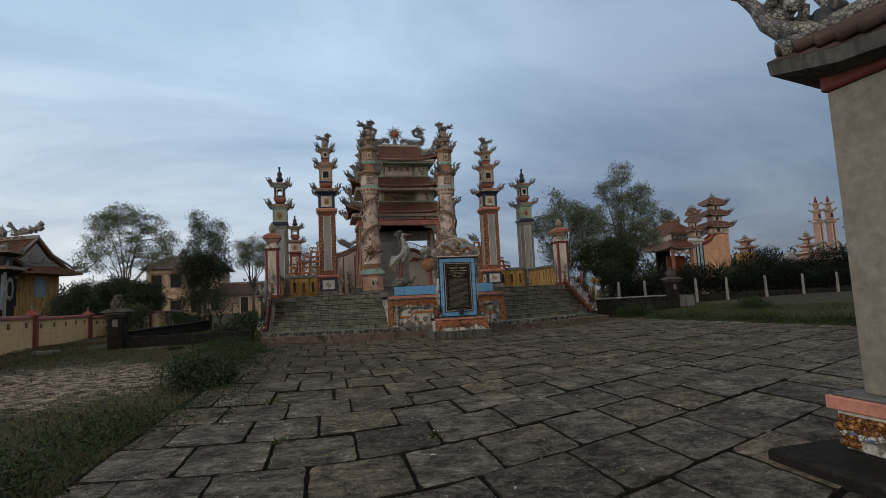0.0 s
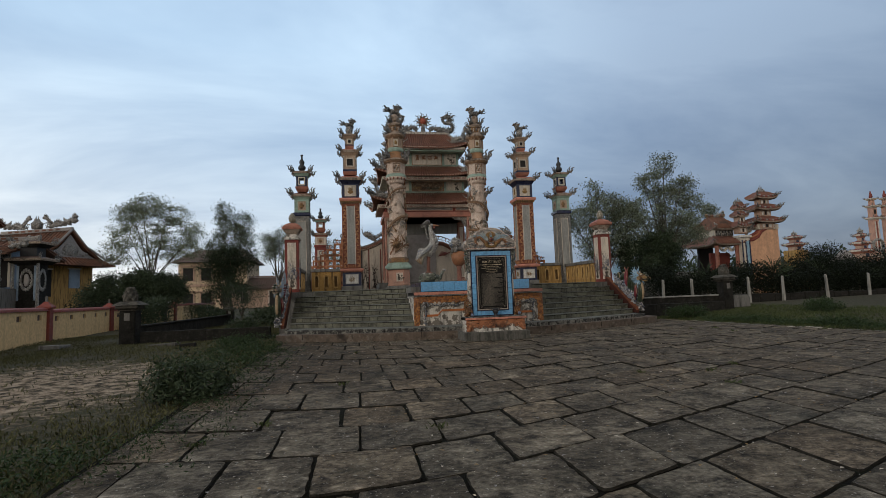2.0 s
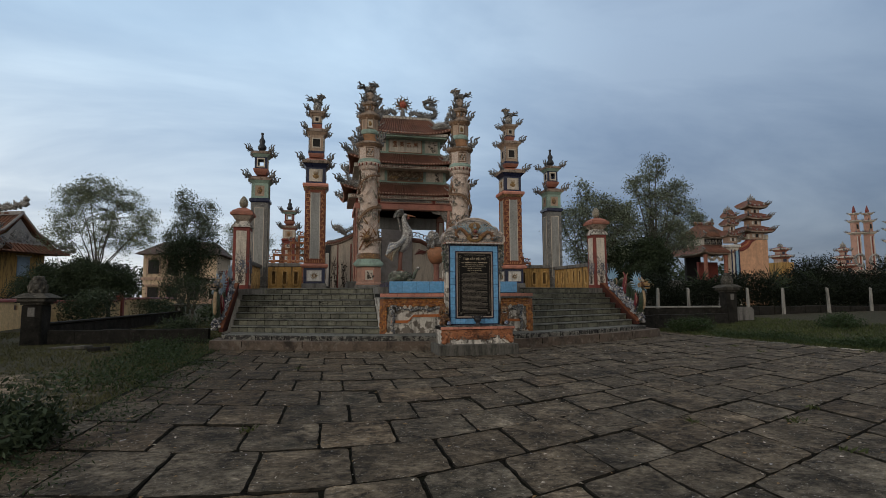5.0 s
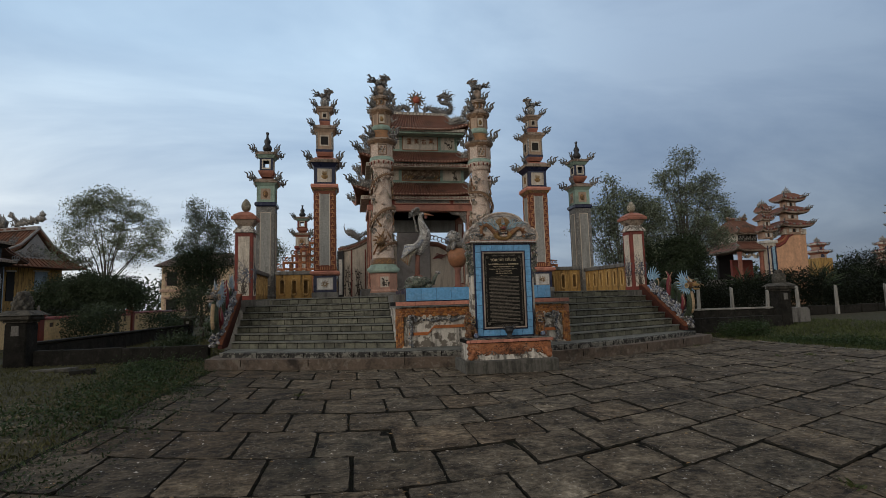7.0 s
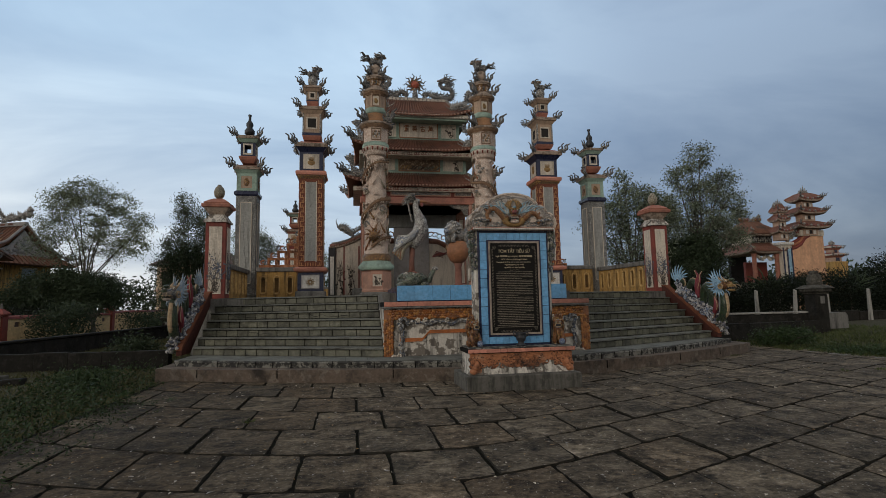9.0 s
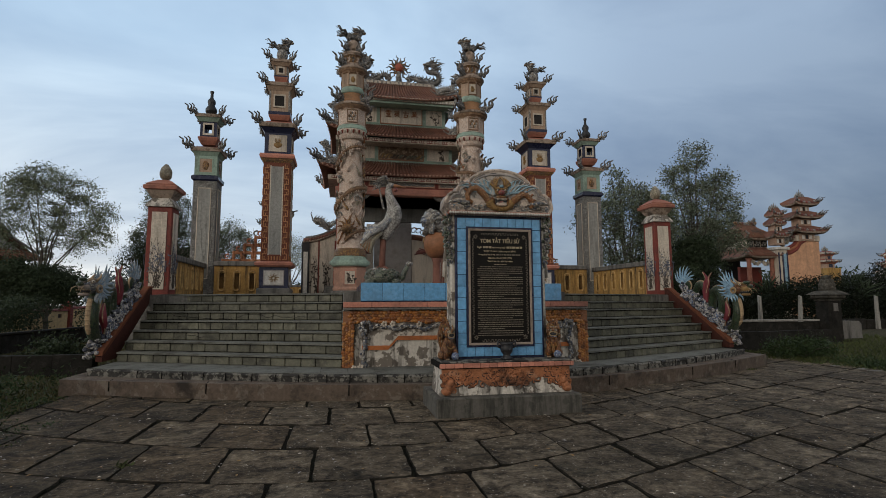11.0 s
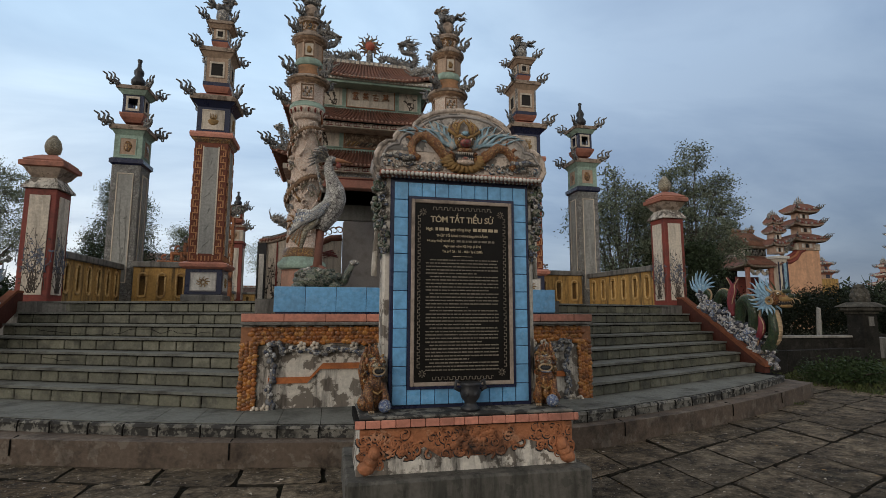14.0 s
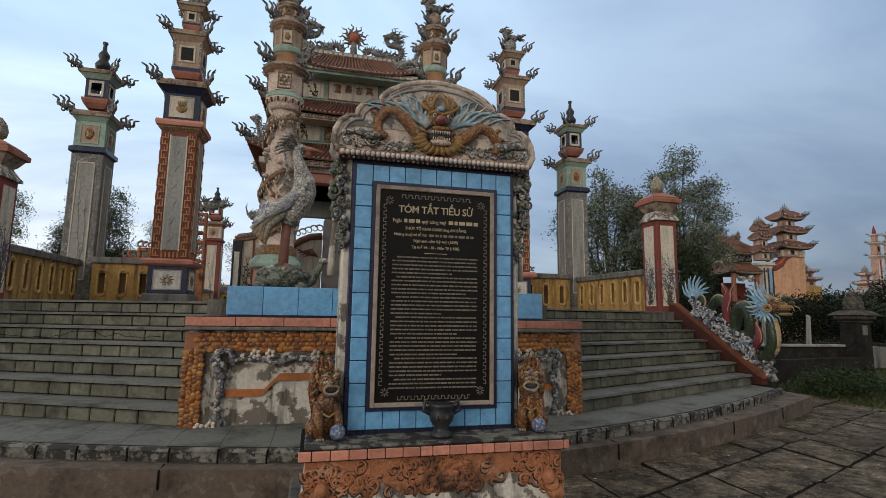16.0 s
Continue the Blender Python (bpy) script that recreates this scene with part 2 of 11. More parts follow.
    patchy = ramp_node(nodes, links, noise_node(nodes, links, world_pos, 1.1, 7, 0.7), [(0.34, (0.35, 0.35, 0.35)), (0.56, (1, 1, 1))])
    damp = mix_node(nodes, links, 1.0, damp, patchy, "MULTIPLY")
    col = mix_node(nodes, links, damp, col, mix_node(nodes, links, 1.0, col, (0.52, 0.48, 0.41), "MULTIPLY"))
    fleck = noise_node(nodes, links, pos, 34, 3, 0.5)
    mask = ramp_node(nodes, links, fleck, [(0.65, (0, 0, 0)), (0.70, (0.8, 0.8, 0.8))])
    col = mix_node(nodes, links, mask, col, (0.36, 0.33, 0.28))
    moss = noise_node(nodes, links, pos, 1.3, 6, 0.7)
    mask = ramp_node(nodes, links, moss, [(0.56, (0, 0, 0)), (0.70, (0.5, 0.5, 0.5))])
    col = mix_node(nodes, links, mask, col, (0.030, 0.030, 0.020))
    if vary:
        info = nodes.new("ShaderNodeObjectInfo")
        f = nodes.new("ShaderNodeMapRange")
        f.inputs["To Min"].default_value, f.inputs["To Max"].default_value = 1 - vary, 1 + vary
        links.new(info.outputs["Random"], f.inputs[0])
        hsv = nodes.new("ShaderNodeHueSaturation")
        links.new(f.outputs[0], hsv.inputs["Value"])
        links.new(col, hsv.inputs["Color"])
        col = hsv.outputs[0]
    links.new(col, b.inputs["Base Color"])
    b.inputs["Roughness"].default_value = 0.85
    b.inputs["Specular IOR Level"].default_value = 0.2
    bp = nodes.new("ShaderNodeBump")
    bp.inputs["Strength"].default_value, bp.inputs["Distance"].default_value = 1.0, 0.05
    links.new(relief, bp.inputs["Height"])
    links.new(bp.outputs[0], b.inputs["Normal"])
    return m


M = {}
M["slab"] = chiselled("paving_stone")
M["slab_rest"] = chiselled("paving_stone_far", 0.0)
# Slab sides and bevels, darker than the tops so the joints read as lines.
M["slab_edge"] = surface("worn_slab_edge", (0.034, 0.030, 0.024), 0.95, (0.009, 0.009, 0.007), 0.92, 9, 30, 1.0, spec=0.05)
M["joint"] = surface("joint_soil", (0.010, 0.009, 0.007), 0.95, (0.018, 0.020, 0.009), 0.6, 5, 30, 0.8, spec=0.05)
M["old_stone"] = surface("grey_lichened_stone", (0.085, 0.078, 0.066), 0.92, (0.014, 0.013, 0.011), 0.9, 4.0, 22, 0.6, second=(0.13, 0.12, 0.10), second_at=0.58, spec=0.2)
M["concrete"] = surface("old_concrete", (0.165, 0.155, 0.14), 0.9, (0.035, 0.033, 0.03), 0.9, 1.8, 20, 0.5, streak=True)
M["dark_stone"] = surface("blackened_stone", (0.021, 0.019, 0.016), 0.92, (0.006, 0.006, 0.005), 0.85, 2.6, 18, 0.6, second=(0.032, 0.029, 0.025), second_at=0.58, spec=0.15)
M["kerb"] = surface("worn_kerb", (0.112, 0.082, 0.061), 0.88, (0.018, 0.014, 0.011), 0.9, 2.2, 20, 0.5, second=(0.155, 0.125, 0.098), second_at=0.56)
M["plinth"] = surface("mossy_concrete_plinth", (0.105, 0.097, 0.083), 0.9, (0.020, 0.020, 0.016), 0.9, 2.2, 18, 0.5, second=(0.07, 0.066, 0.056), second_at=0.54, streak=True)
M["step_edge"] = surface("chipped_step_edge", (0.19, 0.18, 0.155), 0.9, (0.014, 0.013, 0.012), 1.0, 3.4, 22, 0.6, second=(0.035, 0.033, 0.03), second_at=0.50)
M["tread"] = surface("grey_green_tread", (0.142, 0.144, 0.126), 0.8, (0.038, 0.035, 0.030), 0.9, 2.0, 22, 0.35)
M["riser"] = surface("olive_riser_tile", (0.112, 0.109, 0.077), 0.6, (0.024, 0.023, 0.018), 0.9, 3.0, 26, 0.3, vary=0.28, second=(0.140, 0.135, 0.100), second_at=0.56)
M["grout"] = surface("dark_grout", (0.011, 0.010, 0.009), 0.95, (0.004, 0.004, 0.003), 0.3, bump=0.2, spec=0.1)
M["salmon"] = surface("salmon_tile", (0.52, 0.215, 0.15), 0.5, (0.10, 0.06, 0.05), 0.55, 1.8, 22, 0.15, vary=0.16)
M["blue_tile"] = surface("sky_blue_glazed_tile", (0.150, 0.37, 0.62), 0.28, (0.08, 0.13, 0.18), 0.3, 1.3, 14, 0.06, vary=0.09, spec=0.5)
M["navy"] = surface("navy_tile", (0.018, 0.022, 0.055), 0.3, (0.02, 0.02, 0.02), 0.3, 2, 14, 0.05)
M["frame_grey"] = surface("grey_stone_frame", (0.30, 0.275, 0.26), 0.6, (0.12, 0.1, 0.09), 0.5, 2.5, 24, 0.2)
M["plaque"] = surface("black_polished_granite", (0.010, 0.009, 0.008), 0.35, (0.016, 0.014, 0.012), 0.5, 3, 60, 0.02, spec=0.12)
M["gold"] = surface("pale_gold_lettering", (0.44, 0.355, 0.235), 0.6, (0.22, 0.19, 0.15), 0.5, 9, 40, 0.05)
M["faint_gold"] = surface("worn_engraved_text", (0.19, 0.16, 0.125), 0.7, (0.06, 0.05, 0.04), 0.7, 7, 40, 0.05)
M["cap_paint"] = surface("worn_salmon_cap_paint", (0.34, 0.135, 0.09), 0.7, (0.10, 0.05, 0.04), 0.6, 2.4, 20, 0.25)
M["yellow"] = surface("ochre_yellow_plaster", (0.42, 0.245, 0.075), 0.85, (0.045, 0.033, 0.022), 1.0, 1.9, 20, 0.3, streak=True)
# Slot backs are darkened for shade, slot rims lightened as if lit.
M["slot_back"] = surface("grimy_ochre_recess", (0.16, 0.090, 0.030), 0.9, (0.03, 0.022, 0.015), 0.95, 3.0, 20, 0.3)
M["yellow_rim"] = surface("pale_ochre_slot_rim", (0.52, 0.33, 0.13), 0.85, (0.16, 0.10, 0.05), 0.8, 4.0, 20, 0.2)
M["red"] = surface("maroon_paint", (0.20, 0.042, 0.030), 0.7, (0.05, 0.03, 0.025), 0.5, 1.8, 20, 0.2)
M["orange"] = surface("orange_paint", (0.35, 0.130, 0.068), 0.75, (0.10, 0.06, 0.04), 0.55, 2.2, 18, 0.25)
M["pink"] = surface("faded_pink_paint", (0.46, 0.26, 0.19), 0.8, (0.16, 0.12, 0.1), 0.55, 2.0, 18, 0.25)
M["cream"] = surface("weathered_cream_plaster", (0.58, 0.505, 0.415), 0.85, (0.13, 0.115, 0.10), 0.62, 1.7, 20, 0.3, streak=True)
M["mint"] = surface("pale_green_paint", (0.30, 0.40, 0.33), 0.8, (0.09, 0.105, 0.09), 0.6, 2.0, 18, 0.2)
M["grey_shaft"] = surface("grey_plaster_shaft", (0.30, 0.295, 0.275), 0.9, (0.13, 0.125, 0.12), 0.6, 1.4, 16, 0.3, streak=True)
M["white"] = surface("dirty_white_paint", (0.62, 0.59, 0.54), 0.8, (0.17, 0.15, 0.13), 0.6, 1.8, 18, 0.25, streak=True)
# Black paint, also the colour for shade in mouths and openings.
M["black"] = surface("sooty_black", (0.03, 0.03, 0.032), 0.8, dirty=0.2, bump=0.3)
# Near-black plates and walls put the shade inside openings into colour.
M["hollow"] = surface("dark_recess", (0.02, 0.018, 0.017), 0.95, dirty=0.1, bump=0.1)
M["roof_tile"] = surface("brown_roof_tile", (0.175, 0.072, 0.045), 0.7, (0.04, 0.03, 0.025), 0.7, 1.8, 18, 0.35)
M["far_tile"] = surface("weathered_clay_roof", (0.185, 0.085, 0.052), 0.85, (0.04, 0.035, 0.03), 0.85, 0.9, 6, 0.4)
M["old_tile"] = surface("old_brown_roof", (0.10, 0.062, 0.05), 0.9, (0.04, 0.035, 0.03), 0.7, 0.9, 8, 0.4)
M["mosaic_grey"] = shards("grey_white_shards", [(0.58, 0.555, 0.51), (0.34, 0.325, 0.30), (0.16, 0.17, 0.19), (0.47, 0.41, 0.335), (0.26, 0.235, 0.21)], 30, (0.13, 0.12, 0.11), grime=0.6)
# Darker than mosaic_grey: the backlit look against the sky is in the colour.
M["flame_grey"] = shards("weathered_flame_shards", [(0.36, 0.34, 0.31), (0.18, 0.175, 0.17), (0.09, 0.095, 0.11), (0.28, 0.25, 0.21)], 30, (0.06, 0.055, 0.05), grime=0.7)
M["mosaic_ochre"] = shards("ochre_shards", [(0.40, 0.21, 0.06), (0.30, 0.14, 0.05), (0.22, 0.10, 0.05), (0.46, 0.27, 0.1)], 30, (0.10, 0.075, 0.05), 0.35, 0.7, 0.5)
M["mosaic_amber"] = shards("amber_glass_shards", [(0.36, 0.145, 0.028), (0.29, 0.10, 0.022), (0.42, 0.20, 0.05), (0.19, 0.068, 0.02)], 30, (0.10, 0.05, 0.022), 0.3, 0.9)
M["amber_scale"] = glaze("amber_glazed_scales", [(0.40, 0.150, 0.032), (0.30, 0.10, 0.024), (0.46, 0.20, 0.05), (0.22, 0.075, 0.022), (0.37, 0.14, 0.035)])
M["garland_bead"] = glaze("blue_white_garland_beads", [(0.36, 0.36, 0.36), (0.060, 0.070, 0.10), (0.17, 0.175, 0.19), (0.04, 0.045, 0.06), (0.50, 0.48, 0.45), (0.07, 0.07, 0.08)], 0.5)
M["stripe_orange"] = surface("deep_orange_stripe", (0.40, 0.125, 0.035), 0.7, (0.10, 0.04, 0.02), 0.6, 3.0, 22, 0.2)
M["mane_ribbon"] = surface("faded_blue_ribbon_relief", (0.27, 0.40, 0.47), 0.75, (0.07, 0.09, 0.10), 0.7, 9.0, 30, 0.3, second=(0.42, 0.46, 0.46), second_at=0.57)
M["mosaic_green"] = shards("green_scale_shards", [(0.065, 0.092, 0.055), (0.042, 0.064, 0.040), (0.13, 0.15, 0.10), (0.032, 0.05, 0.034)], 18, (0.24, 0.22, 0.18))
M["mosaic_white"] = shards("white_scale_shards", [(0.68, 0.66, 0.62), (0.6, 0.57, 0.52), (0.5, 0.48, 0.44)], 28, (0.12, 0.10, 0.09), grime=0.3)
M["mosaic_blue"] = shards("blue_white_shards", [(0.5, 0.52, 0.55), (0.12, 0.17, 0.30), (0.62, 0.6, 0.57), (0.25, 0.3, 0.4)], 32, (0.12, 0.12, 0.12))
M["sky_paint"] = surface("pale_blue_painted_plaster", (0.23, 0.375, 0.495), 0.7, (0.06, 0.09, 0.12), 0.7, 5.0, 26, 0.3, second=(0.40, 0.50, 0.55), second_at=0.58)
M["crimson"] = surface("crimson_painted_plaster", (0.17, 0.024, 0.032), 0.65, (0.08, 0.03, 0.03), 0.5, 4.0, 26, 0.3)
M["beige_edge"] = surface("beige_painted_edge", (0.38, 0.27, 0.16), 0.75, (0.10, 0.07, 0.05), 0.7, 6.0, 26, 0.3)
M["cloud_white"] = surface("chalky_cloud_plaster", (0.46, 0.43, 0.40), 0.85, (0.045, 0.043, 0.045), 0.9, 8.0, 26, 0.4, second=(0.12, 0.12, 0.15), second_at=0.53)
M["cloud_dark"] = surface("dark_blue_grey_plaster", (0.06, 0.065, 0.085), 0.85, (0.02, 0.02, 0.02), 0.6, 8.0, 26, 0.4, second=(0.14, 0.14, 0.17), second_at=0.56)
M["frame_beige"] = surface("beige_stone_frame", (0.31, 0.25, 0.205), 0.8, (0.10, 0.08, 0.065), 0.7, 4.0, 24, 0.3)
M["scale_orange"] = shards("orange_scale_shards", [(0.42, 0.20, 0.07), (0.34, 0.14, 0.05), (0.27, 0.10, 0.04), (0.46, 0.26, 0.11)], 62, (0.13, 0.06, 0.03), 0.5, 0.7, 0.5)
M["lion_glaze"] = shards("amber_glaze_net", [(0.33, 0.13, 0.035), (0.24, 0.085, 0.026), (0.40, 0.20, 0.07), (0.13, 0.05, 0.02)], 60, (0.055, 0.03, 0.018), 0.35, 0.9, 0.5)
M["mosaic_trim"] = shards("grey_blue_trim_shards", [(0.30, 0.29, 0.27), (0.10, 0.12, 0.17), (0.42, 0.39, 0.34), (0.20, 0.17, 0.14)], 34, (0.07, 0.06, 0.05), 0.4, 0.7, 0.5)
M["mosaic_scale"] = shards("white_crane_scales", [(0.62, 0.59, 0.54), (0.50, 0.47, 0.43), (0.38, 0.35, 0.32)], 22, (0.055, 0.04, 0.035), 0.4, 0.9, 0.5)
M["tan_box"] = surface("tan_painted_plaster", (0.42, 0.30, 0.215), 0.85, (0.12, 0.09, 0.07), 0.6, 2.2, 20, 0.3, streak=True)
M["eave_grey"] = surface("weathered_eave_plaster", (0.34, 0.262, 0.205), 0.9, (0.045, 0.037, 0.030), 0.85, 3.0, 22, 0.4, second=(0.18, 0.13, 0.095), second_at=0.55)
M["mosaic_cream"] = shards("cream_shards", [(0.42, 0.36, 0.25), (0.32, 0.27, 0.18), (0.46, 0.42, 0.33)], 40, (0.12, 0.10, 0.07), 0.5, 0.7, 0.5)
M["brush_blue"] = surface("blue_grey_brush_paint", (0.11, 0.125, 0.165), 0.85, dirty=0.3, bump=0.05)
M["scene_paint"] = surface("dark_landscape_painting", (0.16, 0.105, 0.07), 0.8, (0.05, 0.04, 0.03), 0.6, 4.0, 22, 0.15, second=(0.38, 0.28, 0.19), second_at=0.54)
M["cone_ochre"] = surface("ochre_brown_cone", (0.30, 0.155, 0.075), 0.8, (0.09, 0.06, 0.04), 0.6, 3.0, 20, 0.3)
M["faded_blue"] = surface("washed_out_blue_plaster", (0.24, 0.31, 0.37), 0.8, (0.07, 0.08, 0.09), 0.75, 6.0, 26, 0.3, second=(0.36, 0.36, 0.35), second_at=0.54)
M["mosaic_red"] = shards("red_shards", [(0.28, 0.05, 0.05), (0.2, 0.035, 0.04), (0.34, 0.1, 0.07)], 28, (0.12, 0.08, 0.07))
M["column_skin"] = shards("column_relief", [(0.76, 0.61, 0.51), (0.68, 0.51, 0.41), (0.78, 0.67, 0.58), (0.58, 0.42, 0.33), (0.72, 0.61, 0.53)], 34, (0.42, 0.32, 0.255), 0.75, 0.4, 0.3)
M["scroll_stone"] = surface("painted_scroll_relief", (0.37, 0.145, 0.065), 0.75, (0.016, 0.012, 0.010), 1.0, 2.6, 26, 0.6, second=(0.46, 0.23, 0.13), second_at=0.58)
M["plaster_peel"] = surface("peeling_mouldy_plaster", (0.56, 0.515, 0.45), 0.9, (0.022, 0.020, 0.018), 0.97, 2.2, 20, 0.5, second=(0.17, 0.145, 0.12), second_at=0.525, streak=True)
M["clay"] = surface("brown_clay", (0.28, 0.12, 0.055), 0.6, (0.1, 0.06, 0.04), 0.45, 2, 18, 0.15)
M["leg"] = surface("brown_cement_leg", (0.20, 0.085, 0.06), 0.8, dirty=0.3)
M["bronze"] = surface("dark_cast_burner", (0.022, 0.023, 0.027), 0.4, dirty=0.4, scale=6, bump=0.3)
M["gold_relief"] = surface("faded_gold_relief", (0.29, 0.175, 0.065), 0.75, (0.09, 0.06, 0.035), 0.65, 6, 30, 0.3)
M["ink"] = surface("dark_brush_paint", (0.07, 0.055, 0.045), 0.85, dirty=0.3, bump=0.05)
M["bark"] = surface("grey_bark", (0.10, 0.085, 0.07), 0.95, (0.03, 0.03, 0.025), 0.6, 4, 30, 0.7)
M["leaf_pale"] = leafy("pale_willow_leaf", (0.055, 0.070, 0.040), (0.225, 0.250, 0.165))
M["leaf_dark"] = leafy("dark_leaf", (0.013, 0.021, 0.011), (0.048, 0.066, 0.034))
# The pale end of the range is sky gloss put into the colour.
M["leaf_mid"] = leafy("olive_leaf", (0.016, 0.027, 0.012), (0.19, 0.215, 0.145))
M["leaf_grey"] = leafy("grey_green_leaf", (0.020, 0.029, 0.016), (0.115, 0.135, 0.085))
# Leaf colour lowered to near black to hold the shade inside the hedge.
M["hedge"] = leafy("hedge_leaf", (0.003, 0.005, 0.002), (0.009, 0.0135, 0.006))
M["grass"] = leafy("grass_blade", (0.028, 0.031, 0.012), (0.110, 0.106, 0.046))
M["house_cream"] = surface("faded_cream_house", (0.55, 0.42, 0.28), 0.9, (0.16, 0.13, 0.1), 0.6, 0.8, 6, 0.2, streak=True)
M["house_pink"] = surface("pinkish_plaster_house", (0.42, 0.285, 0.21), 0.9, (0.16, 0.12, 0.1), 0.55, 0.8, 6, 0.2, streak=True)
M["peach"] = surface("peach_plaster_wall", (0.62, 0.345, 0.205), 0.85, (0.25, 0.16, 0.1), 0.5, 0.5, 5, 0.2, streak=True)
M["wall_yellow"] = surface("pale_yellow_plaster", (0.64, 0.45, 0.23), 0.9, (0.24, 0.17, 0.10), 0.35, 0.7, 8, 0.25, streak=True)
M["pale_blue"] = surface("pale_blue_plaster", (0.27, 0.34, 0.42), 0.9, (0.12, 0.13, 0.15), 0.5, 0.8, 8, 0.2)


def ground_material():
    """Dark soil, thin grass and bleached sand."""
    m, nodes, links, b = shader("meadow_soil")
    pos = nodes.new("ShaderNodeNewGeometry").outputs["Position"]
    a = noise_node(nodes, links, pos, 0.35, 6, 0.6)
    fine = noise_node(nodes, links, pos, 9, 6, 0.7)
    col = ramp_node(nodes, links, fine, [(0.3, (0.022, 0.022, 0.012)), (0.5, (0.054, 0.052, 0.030)), (0.72, (0.115, 0.098, 0.068))])
    mask = ramp_node(nodes, links, a, [(0.46, (0, 0, 0)), (0.62, (0.55, 0.55, 0.55))])
    col = mix_node(nodes, links, mask, col, (0.052, 0.045, 0.032))
    # worn sandy patch beside the paving
    sep = nodes.new("ShaderNodeSeparateXYZ")
    links.new(pos, sep.inputs[0])
    def mth(op, p, q):
        n = nodes.new("ShaderNodeMath")
        n.operation = op
        for i, val in enumerate((p, q)):
            if isinstance(val, (int, float)):
                n.inputs[i].default_value = val
            else:
                links.new(val, n.inputs[i])
        return n.outputs[0]
    dx = mth("DIVIDE", mth("SUBTRACT", sep.outputs[0], -10.9), 3.5)
    dy = mth("DIVIDE", mth("SUBTRACT", sep.outputs[1], 18.6), 4.6)
    d = mth("ADD", mth("MULTIPLY", dx, dx), mth("MULTIPLY", dy, dy))
    wob = noise_node(nodes, links, pos, 1.7, 7, 0.72)
    d = mth("ADD", d, mth("MULTIPLY", mth("SUBTRACT", wob, 0.5), 3.6))
    sand = ramp_node(nodes, links, d, [(0.35, (0.85, 0.85, 0.85)), (1.1, (0, 0, 0))])
    grit = ramp_node(nodes, links, noise_node(nodes, links, pos, 3.6, 9, 0.78), [(0.42, (0.022, 0.018, 0.011)), (0.47, (0.10, 0.075, 0.048)), (0.53, (0.33, 0.25, 0.18)), (0.66, (0.50, 0.40, 0.30))])
    col = mix_node(nodes, links, sand, col, grit)
    links.new(col, b.inputs["Base Color"])
    b.inputs["Roughness"].default_value = 0.97
    b.inputs["Specular IOR Level"].default_value = 0.15
    bp = nodes.new("ShaderNodeBump")
    bp.inputs["Strength"].default_value, bp.inputs["Distance"].default_value = 0.9, 0.05
    links.new(fine, bp.inputs["Height"])
    links.new(bp.outputs[0], b.inputs["Normal"])
    return m


M["rail_paint"] = surface("dark_maroon_rail_paint", (0.072, 0.024, 0.017), 0.85, (0.03, 0.02, 0.016), 0.6, 2.2, 18, 0.25, spec=0.2)
M["rail_edge"] = surface("worn_orange_edge_paint", (0.165, 0.058, 0.029), 0.85, (0.06, 0.03, 0.02), 0.6, 3.2, 18, 0.25, spec=0.2)
M["kiosk_plaster"] = surface("warm_grey_plaster", (0.27, 0.235, 0.19), 0.9, (0.11, 0.10, 0.085), 0.5, 1.1, 12, 0.2)
M["dragon_green"] = shards("dark_green_scales", [(0.030, 0.066, 0.030), (0.020, 0.046, 0.022), (0.055, 0.085, 0.035), (0.016, 0.034, 0.02)], 34, (0.085, 0.075, 0.04), 0.3, 0.9, 0.2)
M["fret_base"] = surface("dark_ochre_red_shaft", (0.165, 0.050, 0.028), 0.8, (0.06, 0.03, 0.02), 0.5, 2.0, 18, 0.25)
M["fret"] = surface("ochre_fret_paint", (0.41, 0.195, 0.09), 0.8, (0.16, 0.08, 0.04), 0.5, 3.0, 22, 0.25)
M["coil_brown"] = shards("buff_and_brown_coil", [(0.46, 0.34, 0.24), (0.26, 0.14, 0.07), (0.52, 0.42, 0.32), (0.34, 0.21, 0.12)], 46, (0.05, 0.035, 0.025), 0.4, 0.8, 0.5)
M["rubble_edge"] = shards("grey_rubble_edge", [(0.27, 0.265, 0.25), (0.22, 0.215, 0.205), (0.31, 0.30, 0.28), (0.25, 0.235, 0.215)], 15, (0.14, 0.135, 0.125), 0.7, 0.9, 0.5)
M["belt_brown"] = surface("dark_brown_coil_band", (0.20, 0.115, 0.065), 0.7, (0.05, 0.035, 0.025), 0.7, 5.0, 26, 0.4, second=(0.30, 0.19, 0.11), second_at=0.56)
M["ball_blue"] = shards("blue_white_porcelain", [(0.42, 0.44, 0.48), (0.08, 0.12, 0.26), (0.16, 0.22, 0.36), (0.30, 0.34, 0.42)], 70, (0.06, 0.07, 0.10), 0.3, 0.5, 0.4)
M["pediment_blue"] = shards("faded_blue_shards", [(0.20, 0.33, 0.40), (0.29, 0.41, 0.45), (0.38, 0.45, 0.46), (0.15, 0.25, 0.31)], 22, (0.10, 0.10, 0.09), 0.5, 0.6, 0.5)
M["pediment_buff"] = surface("weathered_buff_relief", (0.56, 0.465, 0.39), 0.9, (0.035, 0.030, 0.026), 1.0, 4.2, 24, 0.6, second=(0.27, 0.225, 0.19), second_at=0.55)
M["pediment_field"] = surface("mould_stained_plaster", (0.46, 0.41, 0.365), 0.9, (0.03, 0.028, 0.026), 0.95, 3.2, 24, 0.5, second=(0.15, 0.14, 0.13), second_at=0.52)
